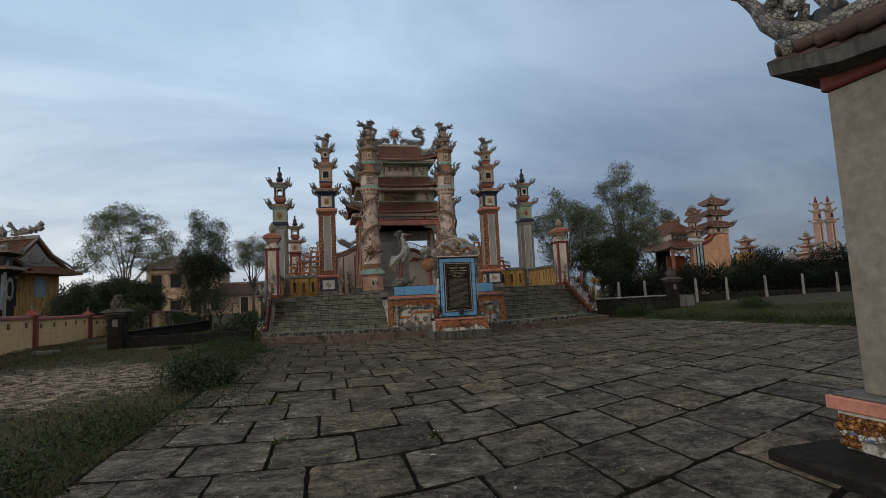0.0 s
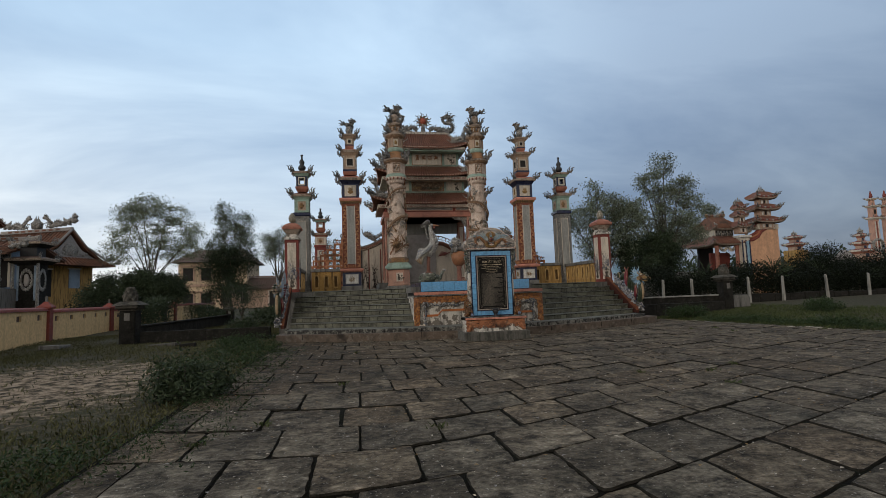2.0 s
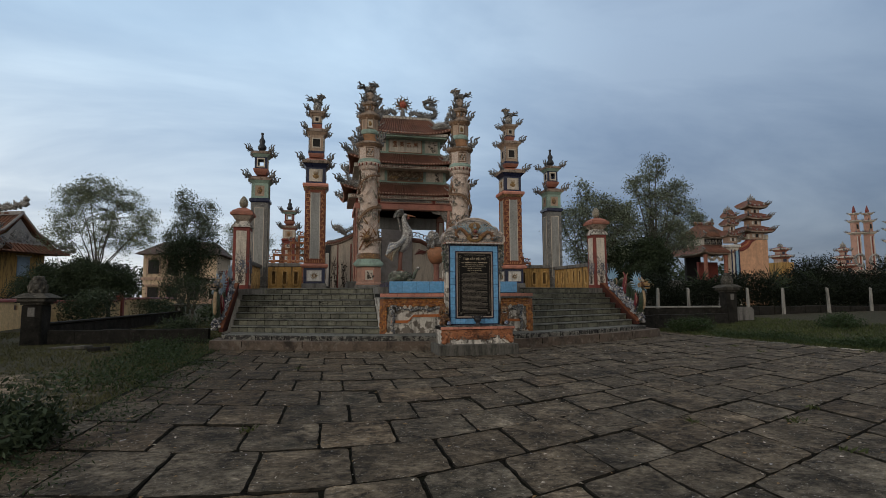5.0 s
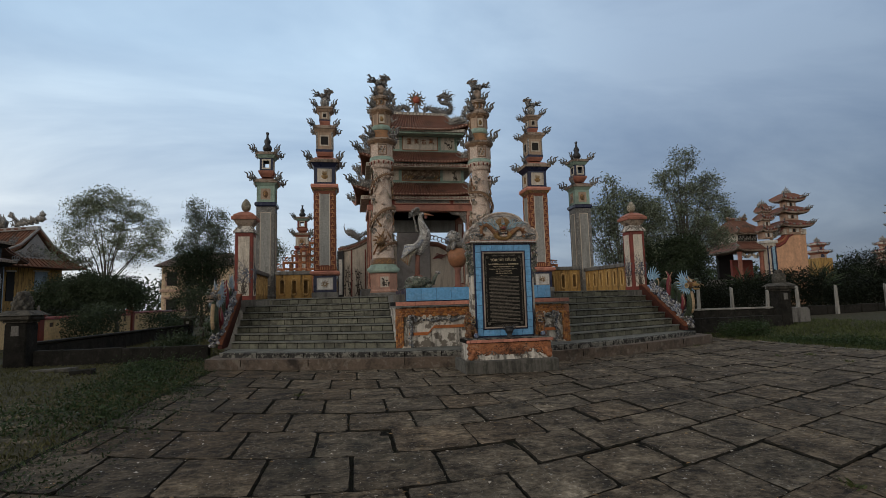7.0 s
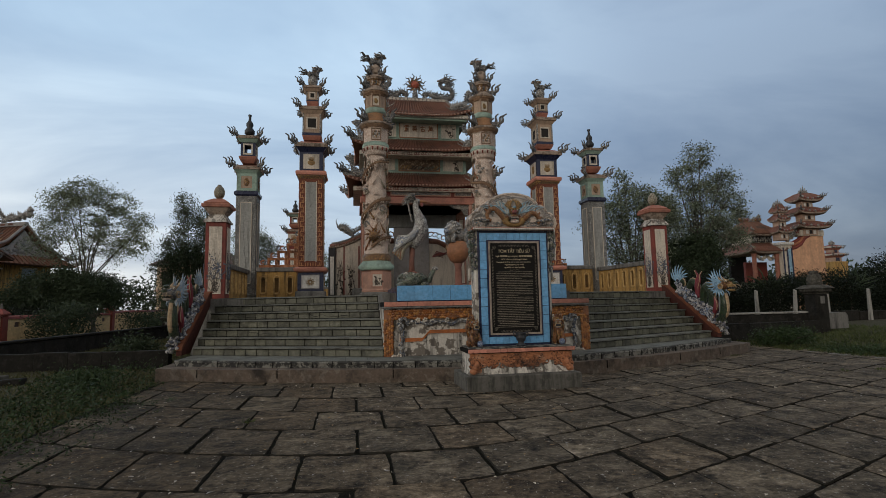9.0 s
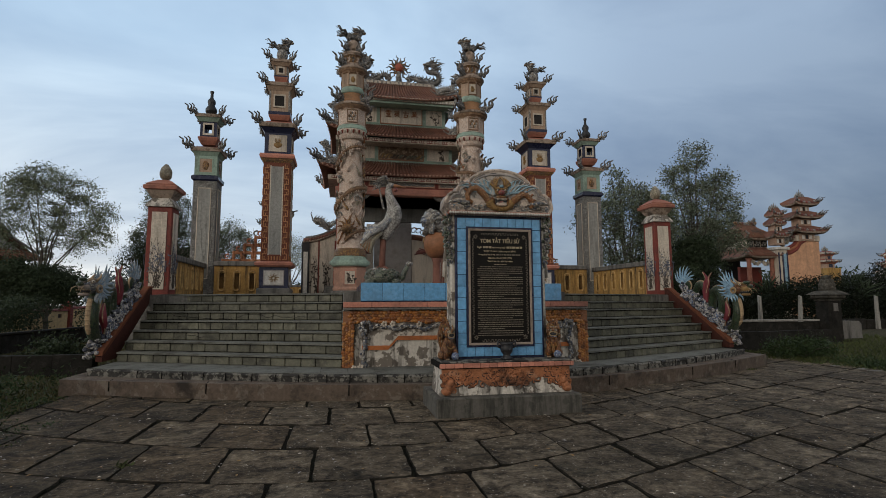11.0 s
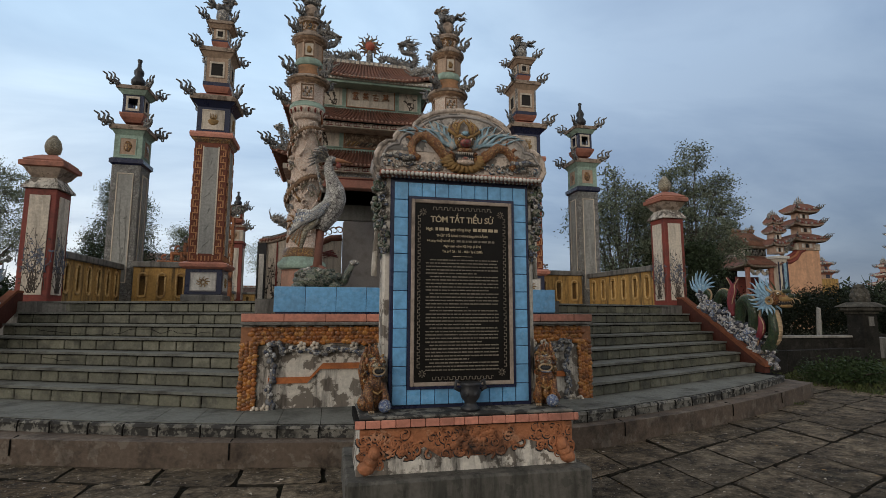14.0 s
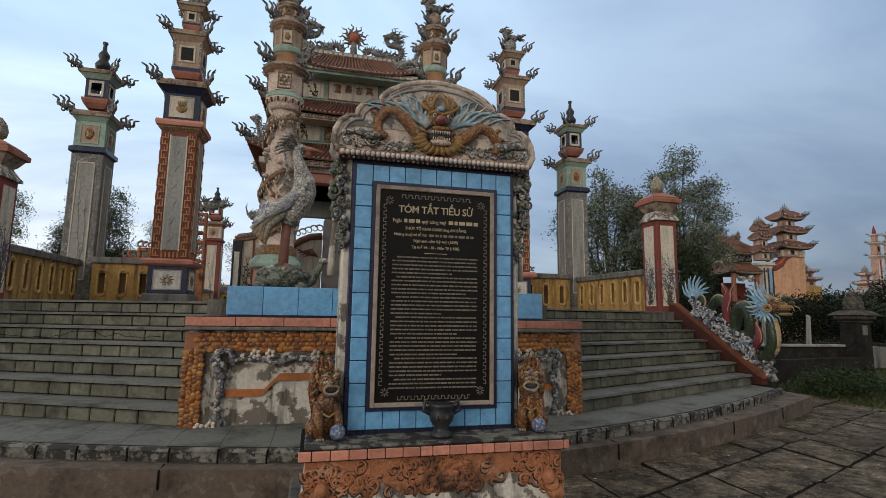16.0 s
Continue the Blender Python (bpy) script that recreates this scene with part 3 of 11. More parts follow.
M["sun_red"] = surface("vermilion_painted_ball", (0.36, 0.085, 0.045), 0.6, (0.12, 0.04, 0.03), 0.5, 3.0, 20, 0.2)
M["post_pale"] = surface("pale_lichened_concrete", (0.30, 0.285, 0.255), 0.9, (0.06, 0.055, 0.05), 0.8, 1.8, 20, 0.4, streak=True)
M["ground"] = ground_material()

# ---- mesh tools ----
class Shape:
    """Collects faces with materials; every call adds one closed piece."""

    def __init__(self):
        self.v, self.f, self.m, self.s, self.mats = [], [], [], [], []

    def slot(self, mat):
        if mat not in self.mats:
            self.mats.append(mat)
        return self.mats.index(mat)

    def add(self, verts, faces, mat, smooth=False):
        o, k = len(self.v), self.slot(mat)
        self.v += [tuple(p) for p in verts]
        self.f += [tuple(i + o for i in f) for f in faces]
        self.m += [k] * len(faces)
        self.s += [smooth] * len(faces)
        return self

    def box(self, x0, x1, y0, y1, z0, z1, mat, b=0.0):
        if b <= 0:
            vs = [(x, y, z) for z in (z0, z1) for y in (y0, y1) for x in (x0, x1)]
            return self.add(vs, [(0, 2, 3, 1), (4, 5, 7, 6), (0, 1, 5, 4), (2, 6, 7, 3), (0, 4, 6, 2), (1, 3, 7, 5)], mat)
        c, vs, idx = ((x0, x1), (y0, y1), (z0, z1)), [], {}
        for i in range(2):
            for j in range(2):
                for k in range(2):
                    for ax in range(3):
                        p = [c[0][i], c[1][j], c[2][k]]
                        for o, side in ((0, i), (1, j), (2, k)):
                            if o != ax:
                                p[o] += b if side == 0 else -b
                        idx[i, j, k, ax] = len(vs)
                        vs.append(p)
        F = []
        for ax in range(3):
            o1, o2 = [a for a in range(3) if a != ax]
            for side in range(2):
                q = []
                for u, w in ((0, 0), (1, 0), (1, 1), (0, 1)):
                    key = [0, 0, 0]
                    key[ax], key[o1], key[o2] = side, u, w
                    q.append(idx[(*key, ax)])
                F.append(q)
            for u in range(2):
                for w in range(2):
                    e = []
                    for s in range(2):
                        key = [0, 0, 0]
                        key[ax], key[o1], key[o2] = s, u, w
                        e.append((idx[(*key, o1)], idx[(*key, o2)]))
                    F.append([e[0][0], e[0][1], e[1][1], e[1][0]])
        for i in range(2):
            for j in range(2):
                for k in range(2):
                    F.append([idx[i, j, k, a] for a in range(3)])
        return self.add(vs, F, mat)

    def lathe(self, prof, mat, c=(0, 0, 0), n=20, smooth=True, turn=0.0, sx=1.0, sy=1.0):
        """A turned piece; prof: (radius, z) from bottom to top. n=4 gives square mouldings with the radius as half width."""
        k = 1 / math.cos(math.pi / n) if n <= 8 else 1.0
        t0 = math.pi / n if n <= 8 else 0.0
        vs, fs = [], []
        for r, z in prof:
            for i in range(n):
                a = 2 * math.pi * i / n + t0 + turn
                vs.append((c[0] + r * k * sx * math.cos(a), c[1] + r * k * sy * math.sin(a), c[2] + z))
        for j in range(len(prof) - 1):
            for i in range(n):
                fs.append((j * n + i, j * n + (i + 1) % n, (j + 1) * n + (i + 1) % n, (j + 1) * n + i))
        fs.append(tuple(reversed(range(n))))
        fs.append(tuple((len(prof) - 1) * n + i for i in range(n)))
        return self.add(vs, fs, mat, smooth and n > 8)

    def tube(self, pts, radii, mat, n=8, flat=1.0, up=(0, 0, 1)):
        """A tapered sweep along points; flat < 1 flattens it sideways."""
        pts = [Vector(p) for p in pts]
        if isinstance(radii, (int, float)):
            radii = [radii] * len(pts)
        vs, fs = [], []
        ref = Vector(up)
        for i, p in enumerate(pts):
            t = (pts[min(i + 1, len(pts) - 1)] - pts[max(i - 1, 0)])
            t = t.normalized() if t.length > 1e-9 else Vector((0, 0, 1))
            a = t.cross(ref)
            if a.length < 1e-3:
                a = t.cross(Vector((0.3, 1, 0.2)))
            a.normalize()
            ref = a.cross(t)
            for j in range(n):
                w = 2 * math.pi * j / n
                vs.append(p + radii[i] * (a * math.cos(w) * flat + ref * math.sin(w)))
        for i in range(len(pts) - 1):
            for j in range(n):
                fs.append((i * n + j, i * n + (j + 1) % n, (i + 1) * n + (j + 1) % n, (i + 1) * n + j))
        fs.append(tuple(reversed(range(n))))
        fs.append(tuple((len(pts) - 1) * n + j for j in range(n)))
        return self.add(vs, fs, mat, True)

    def ball(self, c, r, mat, seg=10, rings=7, lump=0.0, seed=0):
        if isinstance(r, (int, float)):
            r = (r, r, r)
        rnd = random.Random(seed)
        vs, fs = [(c[0], c[1], c[2] - r[2])], []
        for j in range(1, rings):
            a = -math.pi / 2 + math.pi * j / rings
            for i in range(seg):
                w = 2 * math.pi * i / seg
                k = 1 + lump * (rnd.random() - 0.5)
                vs.append((c[0] + k * r[0] * math.cos(a) * math.cos(w), c[1] + k * r[1] * math.cos(a) * math.sin(w), c[2] + k * r[2] * math.sin(a)))
        vs.append((c[0], c[1], c[2] + r[2]))
        top = len(vs) - 1
        for i in range(seg):
            fs.append((0, 1 + (i + 1) % seg, 1 + i))
            fs.append((top, top - seg + i, top - seg + (i + 1) % seg))
        for j in range(rings - 2):
            for i in range(seg):
                fs.append((1 + j * seg + i, 1 + j * seg + (i + 1) % seg, 1 + (j + 1) * seg + (i + 1) % seg, 1 + (j + 1) * seg + i))
        return self.add(vs, fs, mat, True)

    def prism(self, poly, d0, d1, mat, axis="y"):
        """A flat polygon given as (a, b) pushed from d0 to d1 along an axis: y takes (x, z), x takes (y, z), z takes (x, y)."""
        put = {"y": lambda a, b, d: (a, d, b), "x": lambda a, b, d: (d, a, b), "z": lambda a, b, d: (a, b, d)}[axis]
        n = len(poly)
        vs = [put(a, b, d) for d in (d0, d1) for a, b in poly]
        fs = [tuple(range(n)), tuple(reversed(range(n, 2 * n)))] + [(i, i + n, (i + 1) % n + n, (i + 1) % n) for i in range(n)]
        return self.add(vs, fs, mat)

    def hull(self, lower, upper, mat):
        """Joins two rings with the same number of points, closed at both ends."""
        n = len(lower)
        fs = [(i, (i + 1) % n, (i + 1) % n + n, i + n) for i in range(n)]
        return self.add(list(lower) + list(upper), fs + [tuple(reversed(range(n))), tuple(range(n, 2 * n))], mat)

    def moved(self, other, m):
        for mat in other.mats:
            self.slot(mat)
        o = len(self.v)
        self.v += [tuple(m @ Vector(p)) for p in other.v]
        flip = m.to_3x3().determinant() < 0
        self.f += [tuple(i + o for i in (reversed(f) if flip else f)) for f in other.f]
        self.m += [self.mats.index(other.mats[k]) for k in other.m]
        self.s += other.s
        return self

    def data(self, name):
        me = bpy.data.meshes.new(name)
        me.from_pydata(self.v, [], self.f)
        for mat in self.mats:
            me.materials.append(M[mat])
        me.polygons.foreach_set("material_index", self.m)
        me.polygons.foreach_set("use_smooth", self.s)
        bm = bmesh.new()
        bm.from_mesh(me)
        bmesh.ops.recalc_face_normals(bm, faces=bm.faces)
        bm.to_mesh(me)
        bm.free()
        return me


def thing(name, at, label, category, group="", turn=0.0):
    ob = new(name)
    ob.empty_display_size = 0.2
    ob.matrix_basis = pose(*at, 0, 0, turn)
    return tagged(ob, label, category, group)


def part(name, shape, parent=None, label="", at=None, mesh=None):
    ob = new(name, mesh or shape.data(name))
    if parent:
        ob.parent = parent
    if at is not None:
        ob.matrix_basis = at
    return tagged(ob, label) if label else ob


def structure(name, shape, label):
    return tagged(part(name, shape), label, kind="structure")


def crisp(prof):
    """Keeps the edges of a turned profile sharp."""
    return [prof[0]] + [p for q in prof[1:-1] for p in (q, q)] + [prof[-1]]


def curve_pts(fn, n):
    return [fn(i / (n - 1)) for i in range(n)]


def flame(size=1.0, mat="mosaic_grey", seed=0, tongues=3):
    """A corner ornament: a scrolled foot from which a long arm leans out along +x, with wavering upright prongs."""
    s, rnd = Shape(), random.Random(seed)
    def arm(t):
        return (size * (-0.16 + 0.72 * t), 0.0, size * (0.04 + 0.12 * math.sin(t * 5.0) + 0.30 * t * t))
    s.tube(curve_pts(arm, 15), [size * (0.125 - 0.066 * (i / 14)) for i in range(15)], mat, 7)
    for k in range(tongues + 1):
        u = 0.10 + 0.82 * k / tongues
        root, out = arm(u), 0.25 + 0.55 * u
        ln = size * (0.40 - 0.14 * abs(u - 0.45) + 0.08 * rnd.random())
        ph, ys = rnd.random() * 1.2, 0.05 * size * (k % 3 - 1)
        def prong(t, root=root, out=out, ln=ln, ph=ph, ys=ys):
            w = 0.085 * size * math.sin(t * 6.3 + ph) * (0.35 + 0.65 * t)
            return (root[0] + out * ln * t * 0.8 + w, ys * (0.4 + t), root[2] + ln * t * (1.05 - 0.25 * out) - 0.3 * w)
        s.tube(curve_pts(prong, 13), [size * (0.076 * (1 - 0.60 * (i / 12) ** 1.3)) for i in range(13)], mat, 6)
        s.ball(prong(1.0), size * 0.036, mat, 6, 4)
    # two curls under the arm
    for x0, z0, r0, g in ((0.02, 0.10, 0.13, 1), (0.36, 0.04, 0.11, -1)):
        s.tube([(size * (x0 + r0 * (1 - j / 15) * math.cos(1.9 - g * j * 0.55)), 0.03 * g * size, size * (z0 + r0 * (1 - j / 15) * math.sin(1.9 - g * j * 0.55))) for j in range(12)], [size * (0.050 - 0.0026 * j) for j in range(12)], mat, 6)
    for k in range(6):
        s.ball((size * (-0.16 + 0.085 * k), 0.07 * size * (k % 2 * 2 - 1), size * (0.04 + 0.03 * (k % 3))), size * (0.085 - 0.006 * k), mat, 7, 5, 0.35, seed + k)
    return s


def lion(size=1.0, mats=("flame_grey", "coil_brown")):
    """A stocky guardian lion looking along +x: low body, great curly mane and a fanned tail."""
    s, (a, b) = Shape(), mats
    z = size
    s.ball((-0.06 * z, 0, 0.22 * z), (0.30 * z, 0.18 * z, 0.17 * z), a, 12, 8, 0.15, 1)
    s.ball((0.20 * z, 0, 0.40 * z), (0.20 * z, 0.19 * z, 0.19 * z), a, 12, 8, 0.25, 2)
    s.ball((0.36 * z, 0, 0.35 * z), (0.11 * z, 0.12 * z, 0.09 * z), b, 10, 6, 0.15, 3)
    s.ball((0.40 * z, 0, 0.44 * z), (0.06 * z, 0.07 * z, 0.04 * z), b, 8, 5)
    for ring, (x0, rr) in enumerate(((0.10, 0.20), (0.20, 0.22), (0.0, 0.16))):
        for k in range(11):
            w = 2 * math.pi * (k + 0.5 * ring) / 11
            s.ball((x0 * z, rr * z * math.cos(w), 0.42 * z + rr * z * math.sin(w)), 0.062 * z, a, 7, 5, 0.3, k)
    for sx in (0.20, -0.24):
        for sy in (-0.13, 0.13):
            s.tube([(sx * z, sy * z, 0.22 * z), ((sx + 0.05) * z, sy * z * 1.15, 0.1 * z), ((sx + 0.04) * z, sy * z * 1.1, 0)], [0.09 * z, 0.07 * z, 0.075 * z], a, 7)
    for k in range(5):
        g = k - 2
        s.tube([(-0.28 * z, 0.02 * g * z, 0.26 * z), (-0.38 * z, 0.06 * g * z, 0.34 * z), ((-0.38 - 0.03 * abs(g)) * z, 0.10 * g * z, 0.46 * z), ((-0.46 - 0.02 * g) * z, 0.13 * g * z, (0.50 - 0.04 * abs(g)) * z)], [0.08 * z, 0.085 * z, 0.07 * z, 0.03 * z], a, 7)
    return s


def horned_beast(size=1.0, mats=("flame_grey", "coil_brown")):
    """A crouching beast looking along +x: arched body, raised horned head, mane and tail streaming back as flames."""
    s, (a, b), z = Shape(), mats, size
    P = lambda *q: [(x * z, y * z, h * z) for x, y, h in q]
    s.tube(P((-0.26, 0, 0.12), (-0.16, 0, 0.19), (-0.02, 0, 0.16), (0.12, 0, 0.16), (0.22, 0, 0.28), (0.29, 0, 0.40)), [0.09 * z, 0.135 * z, 0.12 * z, 0.14 * z, 0.12 * z, 0.09 * z], a, 9)
    s.ball((0.31 * z, 0, 0.42 * z), (0.13 * z, 0.11 * z, 0.10 * z), a, 10, 7, 0.3, 2)
    s.ball((0.42 * z, 0, 0.39 * z), (0.085 * z, 0.08 * z, 0.055 * z), b, 8, 6, 0.25, 3)
    s.ball((0.40 * z, 0, 0.47 * z), (0.05 * z, 0.07 * z, 0.035 * z), a, 8, 5, 0.2, 4)
    for g in (-1, 1):
        s.ball((0.37 * z, 0.075 * g * z, 0.47 * z), 0.03 * z, b, 6, 4)
        s.tube(P((0.28, 0.06 * g, 0.49), (0.20, 0.10 * g, 0.55), (0.10, 0.13 * g, 0.54)), [0.035 * z, 0.028 * z, 0.008 * z], a, 6)
        for x0, reach in ((0.16, 0.12), (-0.20, 0.02)):
            s.tube(P((x0, 0.10 * g, 0.17), (x0 + 0.05, 0.15 * g, 0.08), (x0 + reach, 0.14 * g, 0.0)), [0.085 * z, 0.06 * z, 0.065 * z], a, 7)
    # mane locks on the neck
    for k in range(9):
        w = math.pi * (k / 8 - 0.5) * 1.5
        y, h = 0.13 * math.sin(w), 0.13 * math.cos(w)
        s.tube(P((0.24, 0.5 * y, 0.36 + 0.6 * h), (0.12, y, 0.36 + h), (0.02, 1.2 * y, 0.33 + 1.1 * h), (-0.06, 1.3 * y, 0.38 + 1.2 * h)), [0.05 * z, 0.045 * z, 0.032 * z, 0.006 * z], a if k % 3 else b, 6)
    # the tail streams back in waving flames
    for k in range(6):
        y, up = 0.05 * (k - 2.5), (0.20, 0.05, 0.26, -0.02, 0.14, 0.09)[k]
        s.tube(P((-0.24, 0.4 * y, 0.16), (-0.36, y, 0.21 + 0.6 * up), (-0.48, 1.5 * y, 0.17 + 0.5 * up), (-0.60, 2 * y, 0.19 + 1.0 * up), (-0.74 + 0.03 * k, 2.2 * y, 0.14 + 0.9 * up)), [0.055 * z, 0.048 * z, 0.036 * z, 0.024 * z, 0.006 * z], a, 6)
    return s


FLAME = {"a": flame(1.0, "flame_grey", 1, 3).data("eave_ornament"), "b": flame(1.0, "flame_grey", 5, 3).data("eave_ornament"),
         "c": flame(1.0, "mosaic_blue", 9, 4).data("eave_ornament")}


def flames_at(parent, half, z, size, kind="a", corners=(0, 1, 2, 3), c=(0, 0)):
    """Ornaments on the corners of a square eave."""
    for k in corners:
        a = 45 + 90 * k
        x, y = half * (1 if k in (0, 3) else -1), half * (1 if k in (0, 1) else -1)
        ob = part("eave_ornament", None, parent, mesh=FLAME[kind])
        ob.matrix_basis = pose(c[0] + x * 0.9, c[1] + y * 0.9, z, 0, 0, a) @ Matrix.Scale(size, 4)


def panel(s, x0, x1, z0, z1, y, mats, rim=0.05, depth=0.03):
    """A framed panel facing -y: rim and field."""
    frame_mat, field = mats
    s.box(x0, x1, y - depth, y + 0.02, z0, z0 + rim, frame_mat)
    s.box(x0, x1, y - depth, y + 0.02, z1 - rim, z1, frame_mat)
    s.box(x0, x0 + rim, y - depth, y + 0.02, z0 + rim, z1 - rim, frame_mat)
    s.box(x1 - rim, x1, y - depth, y + 0.02, z0 + rim, z1 - rim, frame_mat)
    s.box(x0 + rim, x1 - rim, y - depth * 0.3, y + 0.02, z0 + rim, z1 - rim, field)


def on_four(s, half, make):
    """Repeats a shape made for the -y face (at y = -half) on all four faces."""
    one = Shape()
    make(one, -half)
    for k in range(4):
        s.moved(one, pose(0, 0, 0, 0, 0, 90 * k))


def branchy(s, rnd, a, b, wide, n, mat, r=0.012, wig=0.12, y=0.0):
    """Painted or moulded sprays rising from a to b on a panel facing -y."""
    for k in range(n):
        x0 = a[0] + (rnd.random() - 0.5) * wide
        pts = []
        for i in range(7):
            t = i / 6
            pts.append((x0 + wig * wide * math.sin(3 * t + k) + (rnd.random() - 0.5) * 0.12 * wide, y, a[1] + (b[1] - a[1]) * t * (0.5 + 0.5 * rnd.random())))
        pts.sort(key=lambda p: p[2])
        s.tube(pts, [r * (1.3 - 0.9 * i / 6) for i in range(7)], mat, 5)
        for j in range(5):
            q = pts[rnd.randrange(1, 6)]
            s.ball((q[0] + (rnd.random() - 0.5) * wide * 0.35, y, q[2] + (rnd.random() - 0.3) * wide * 0.2), (r * 3.2, r * 0.8, r * 2.2), mat, 6, 4)

# ---- ground, platform and stairs ----
ground = Shape()
NX = NY = 60
gx = [-9 + 1400 * math.copysign(abs(t) ** 3.2, t) for t in np.linspace(-1, 1, NX)]
gy = [24 + 1400 * math.copysign(abs(t) ** 3.2, t) for t in np.linspace(-1, 1, NY)]


def ground_z(x, y):
    z = -0.06
    if x < -7:
        z += min(1, (-7 - x) / 8) * (0.10 + 0.08 * math.sin(x * 0.7 + 1) * math.sin(y * 0.45))
    elif x > 9:
        z += min(1, (x - 9) / 14) * (0.42 + 0.07 * math.sin(x * 0.6) * math.sin(y * 0.5))
    return z


ground.add([(x, y, ground_z(x, y)) for y in gy for x in gx], [(j * NX + i, j * NX + i + 1, (j + 1) * NX + i + 1, (j + 1) * NX + i) for j in range(NY - 1) for i in range(NX - 1)], "ground", True)
structure("ground", ground, "dark soil with thin grass and bleached sand")

# the stairs: nosing lines run from the middle block out and back to each gate pillar
AXIS = 0.09
IN_X, OUT_X = 2.41, {-1: 6.94, 1: 7.26}
TOP = 1.80
LEVELS = {}
for side in (-1, 1):
    east = side > 0
    LEVELS[side] = [(0.25, 24.42, 27.35 if east else 26.45, 8.0 if east else 7.25), (0.375, 24.60, 27.62 if east else 26.85, 7.62 if east else 7.0)]
    for k in range(7):
        t = k / 6
        LEVELS[side].append((0.375 + (TOP - 0.375) * (k + 1) / 7, 25.85 + 2.68 * t, 27.95 + 2.25 * t, OUT_X[side]))


def line_y(level, x):
    """The nosing line of a level: the two lowest bow out in a shallow arc, the others run straight."""
    x -= AXIS
    z, yi, yo, xo = LEVELS[1 if x > 0 else -1][level]
    if level < 2:
        return yi + (yo - yi) * (abs(x) / xo) ** 1.6
    return yi + (yo - yi) * max(0.0, (abs(x) - IN_X) / (xo - IN_X))


platform = Shape()
rim = [(-7.6, 30.4), (AXIS - IN_X, 28.85), (AXIS - IN_X + 0.02, 26.8), (AXIS + IN_X - 0.02, 26.8), (AXIS + IN_X, 28.85), (8.1, 30.4), (8.1, 58.0), (-7.6, 58.0)]
platform.prism(list(reversed(rim)), 0.0, TOP - 0.005, "concrete", "z")
structure("platform", platform, "raised concrete terrace of the tomb, weathered")


staircases = {}
for side, word in ((-1, "west"), (1, "east")):
    stair = thing("staircase", (AXIS, 0, 0), "wide staircase with olive riser tiles and grey-green treads", "staircase", "stairs to the tomb")
    tagged(stair, kind="structure")
    staircases[side] = stair
    for lv, (z, yi, yo, xo) in enumerate(LEVELS[side]):
        s = Shape()
        x0 = 0.0 if lv < 2 else IN_X
        zb = 0.0 if lv == 0 else LEVELS[side][lv - 1][0] - 0.03
        back_i, back_o = (28.9, 30.4) if lv > 1 else (yi + 1.7, yo + 1.2)
        nose = 0.045 if lv > 1 else 0.0
        inner = [(IN_X, yi), (xo, yo), (xo, back_o), (IN_X, back_i)]
        if lv < 2:
            bow = [xo * k / 12 for k in range(13)]
            inner = [(x, line_y(lv, AXIS + side * (x + 1e-6))) for x in bow] + [(xo, back_o), (IN_X, back_i), (0.0, back_i)]
        pts = [(side * x, y) for x, y in inner]
        core = [(side * x, y + (nose + 0.02 if i < (13 if lv < 2 else 2) else 0)) for i, (x, y) in enumerate(inner)]
        if lv == 0:
            s.hull([(x, y, zb - 0.1) for x, y in core], [(x, y, z) for x, y in core], "kerb")
        elif lv == 1:
            s.hull([(x, y, zb) for x, y in core], [(x, y, z - 0.03) for x, y in core], "step_edge")
            s.hull([(x, y, z - 0.03) for x, y in pts], [(x, y + (0.02 if i < 13 else 0), z) for i, (x, y) in enumerate(pts)], "step_edge")
            s.hull([(x, y + (0.07 if i < 13 else 0), z - 0.01) for i, (x, y) in enumerate(pts)], [(x, y + (0.07 if i < 13 else 0), z + 0.004) for i, (x, y) in enumerate(pts)], "grout")
            zr, yi_r, yo_r, xo_r = LEVELS[side][2]
            rear = lambda x: yi_r + 0.06 + (yo_r - yi_r) * max(0.0, (x - IN_X) / (xo_r - IN_X))
            tiles = int(xo_r / 0.46)
            for k in range(tiles):
                xa, xb = xo_r * k / tiles + 0.003, xo_r * (k + 1) / tiles - 0.003
                ring = [(xa, line_y(1, AXIS + side * xa) + 0.075), (xb, line_y(1, AXIS + side * xb) + 0.075), (xb, rear(xb)), (xa, rear(xa))]
                ring = [(side * x, y) for x, y in (ring if side > 0 else reversed(ring))]
                part("tread_tile", Shape().hull([(x, y, z - 0.005) for x, y in ring], [(x, y, z + 0.011) for x, y in ring], "tread"), stair)
        else:
            s.hull([(x, y, zb) for x, y in core], [(x, y, z - 0.034) for x, y in core], "grout")
            s.hull([(x, y, z - 0.034) for x, y in pts], [(x, y, z) for x, y in pts], "tread")
        part("step", s, stair)
    # riser tiles, one by one
    rnd = random.Random(7 + side)
    tile_meshes = {}
    for lv in range(2, len(LEVELS[side])):
        z, yi, yo, xo = LEVELS[side][lv]
        zb = LEVELS[side][lv - 1][0]
        L = math.hypot(xo - IN_X, yo - yi)
        d = ((xo - IN_X) / L, (yo - yi) / L)
        pos = 0.0
        while pos < L - 0.05:
            w = min(rnd.choice([0.30, 0.30, 0.30, 0.33, 0.52]), L - pos)
            key = round(w, 2)
            if key not in tile_meshes:
                # The gap above each tile bares near-black grout as the nosing's shade line.
                tile_meshes[key] = Shape().box(0.006, key - 0.006, -0.026, 0.0, 0.009, z - zb - 0.052, "riser", 0.011).data("riser_tile")
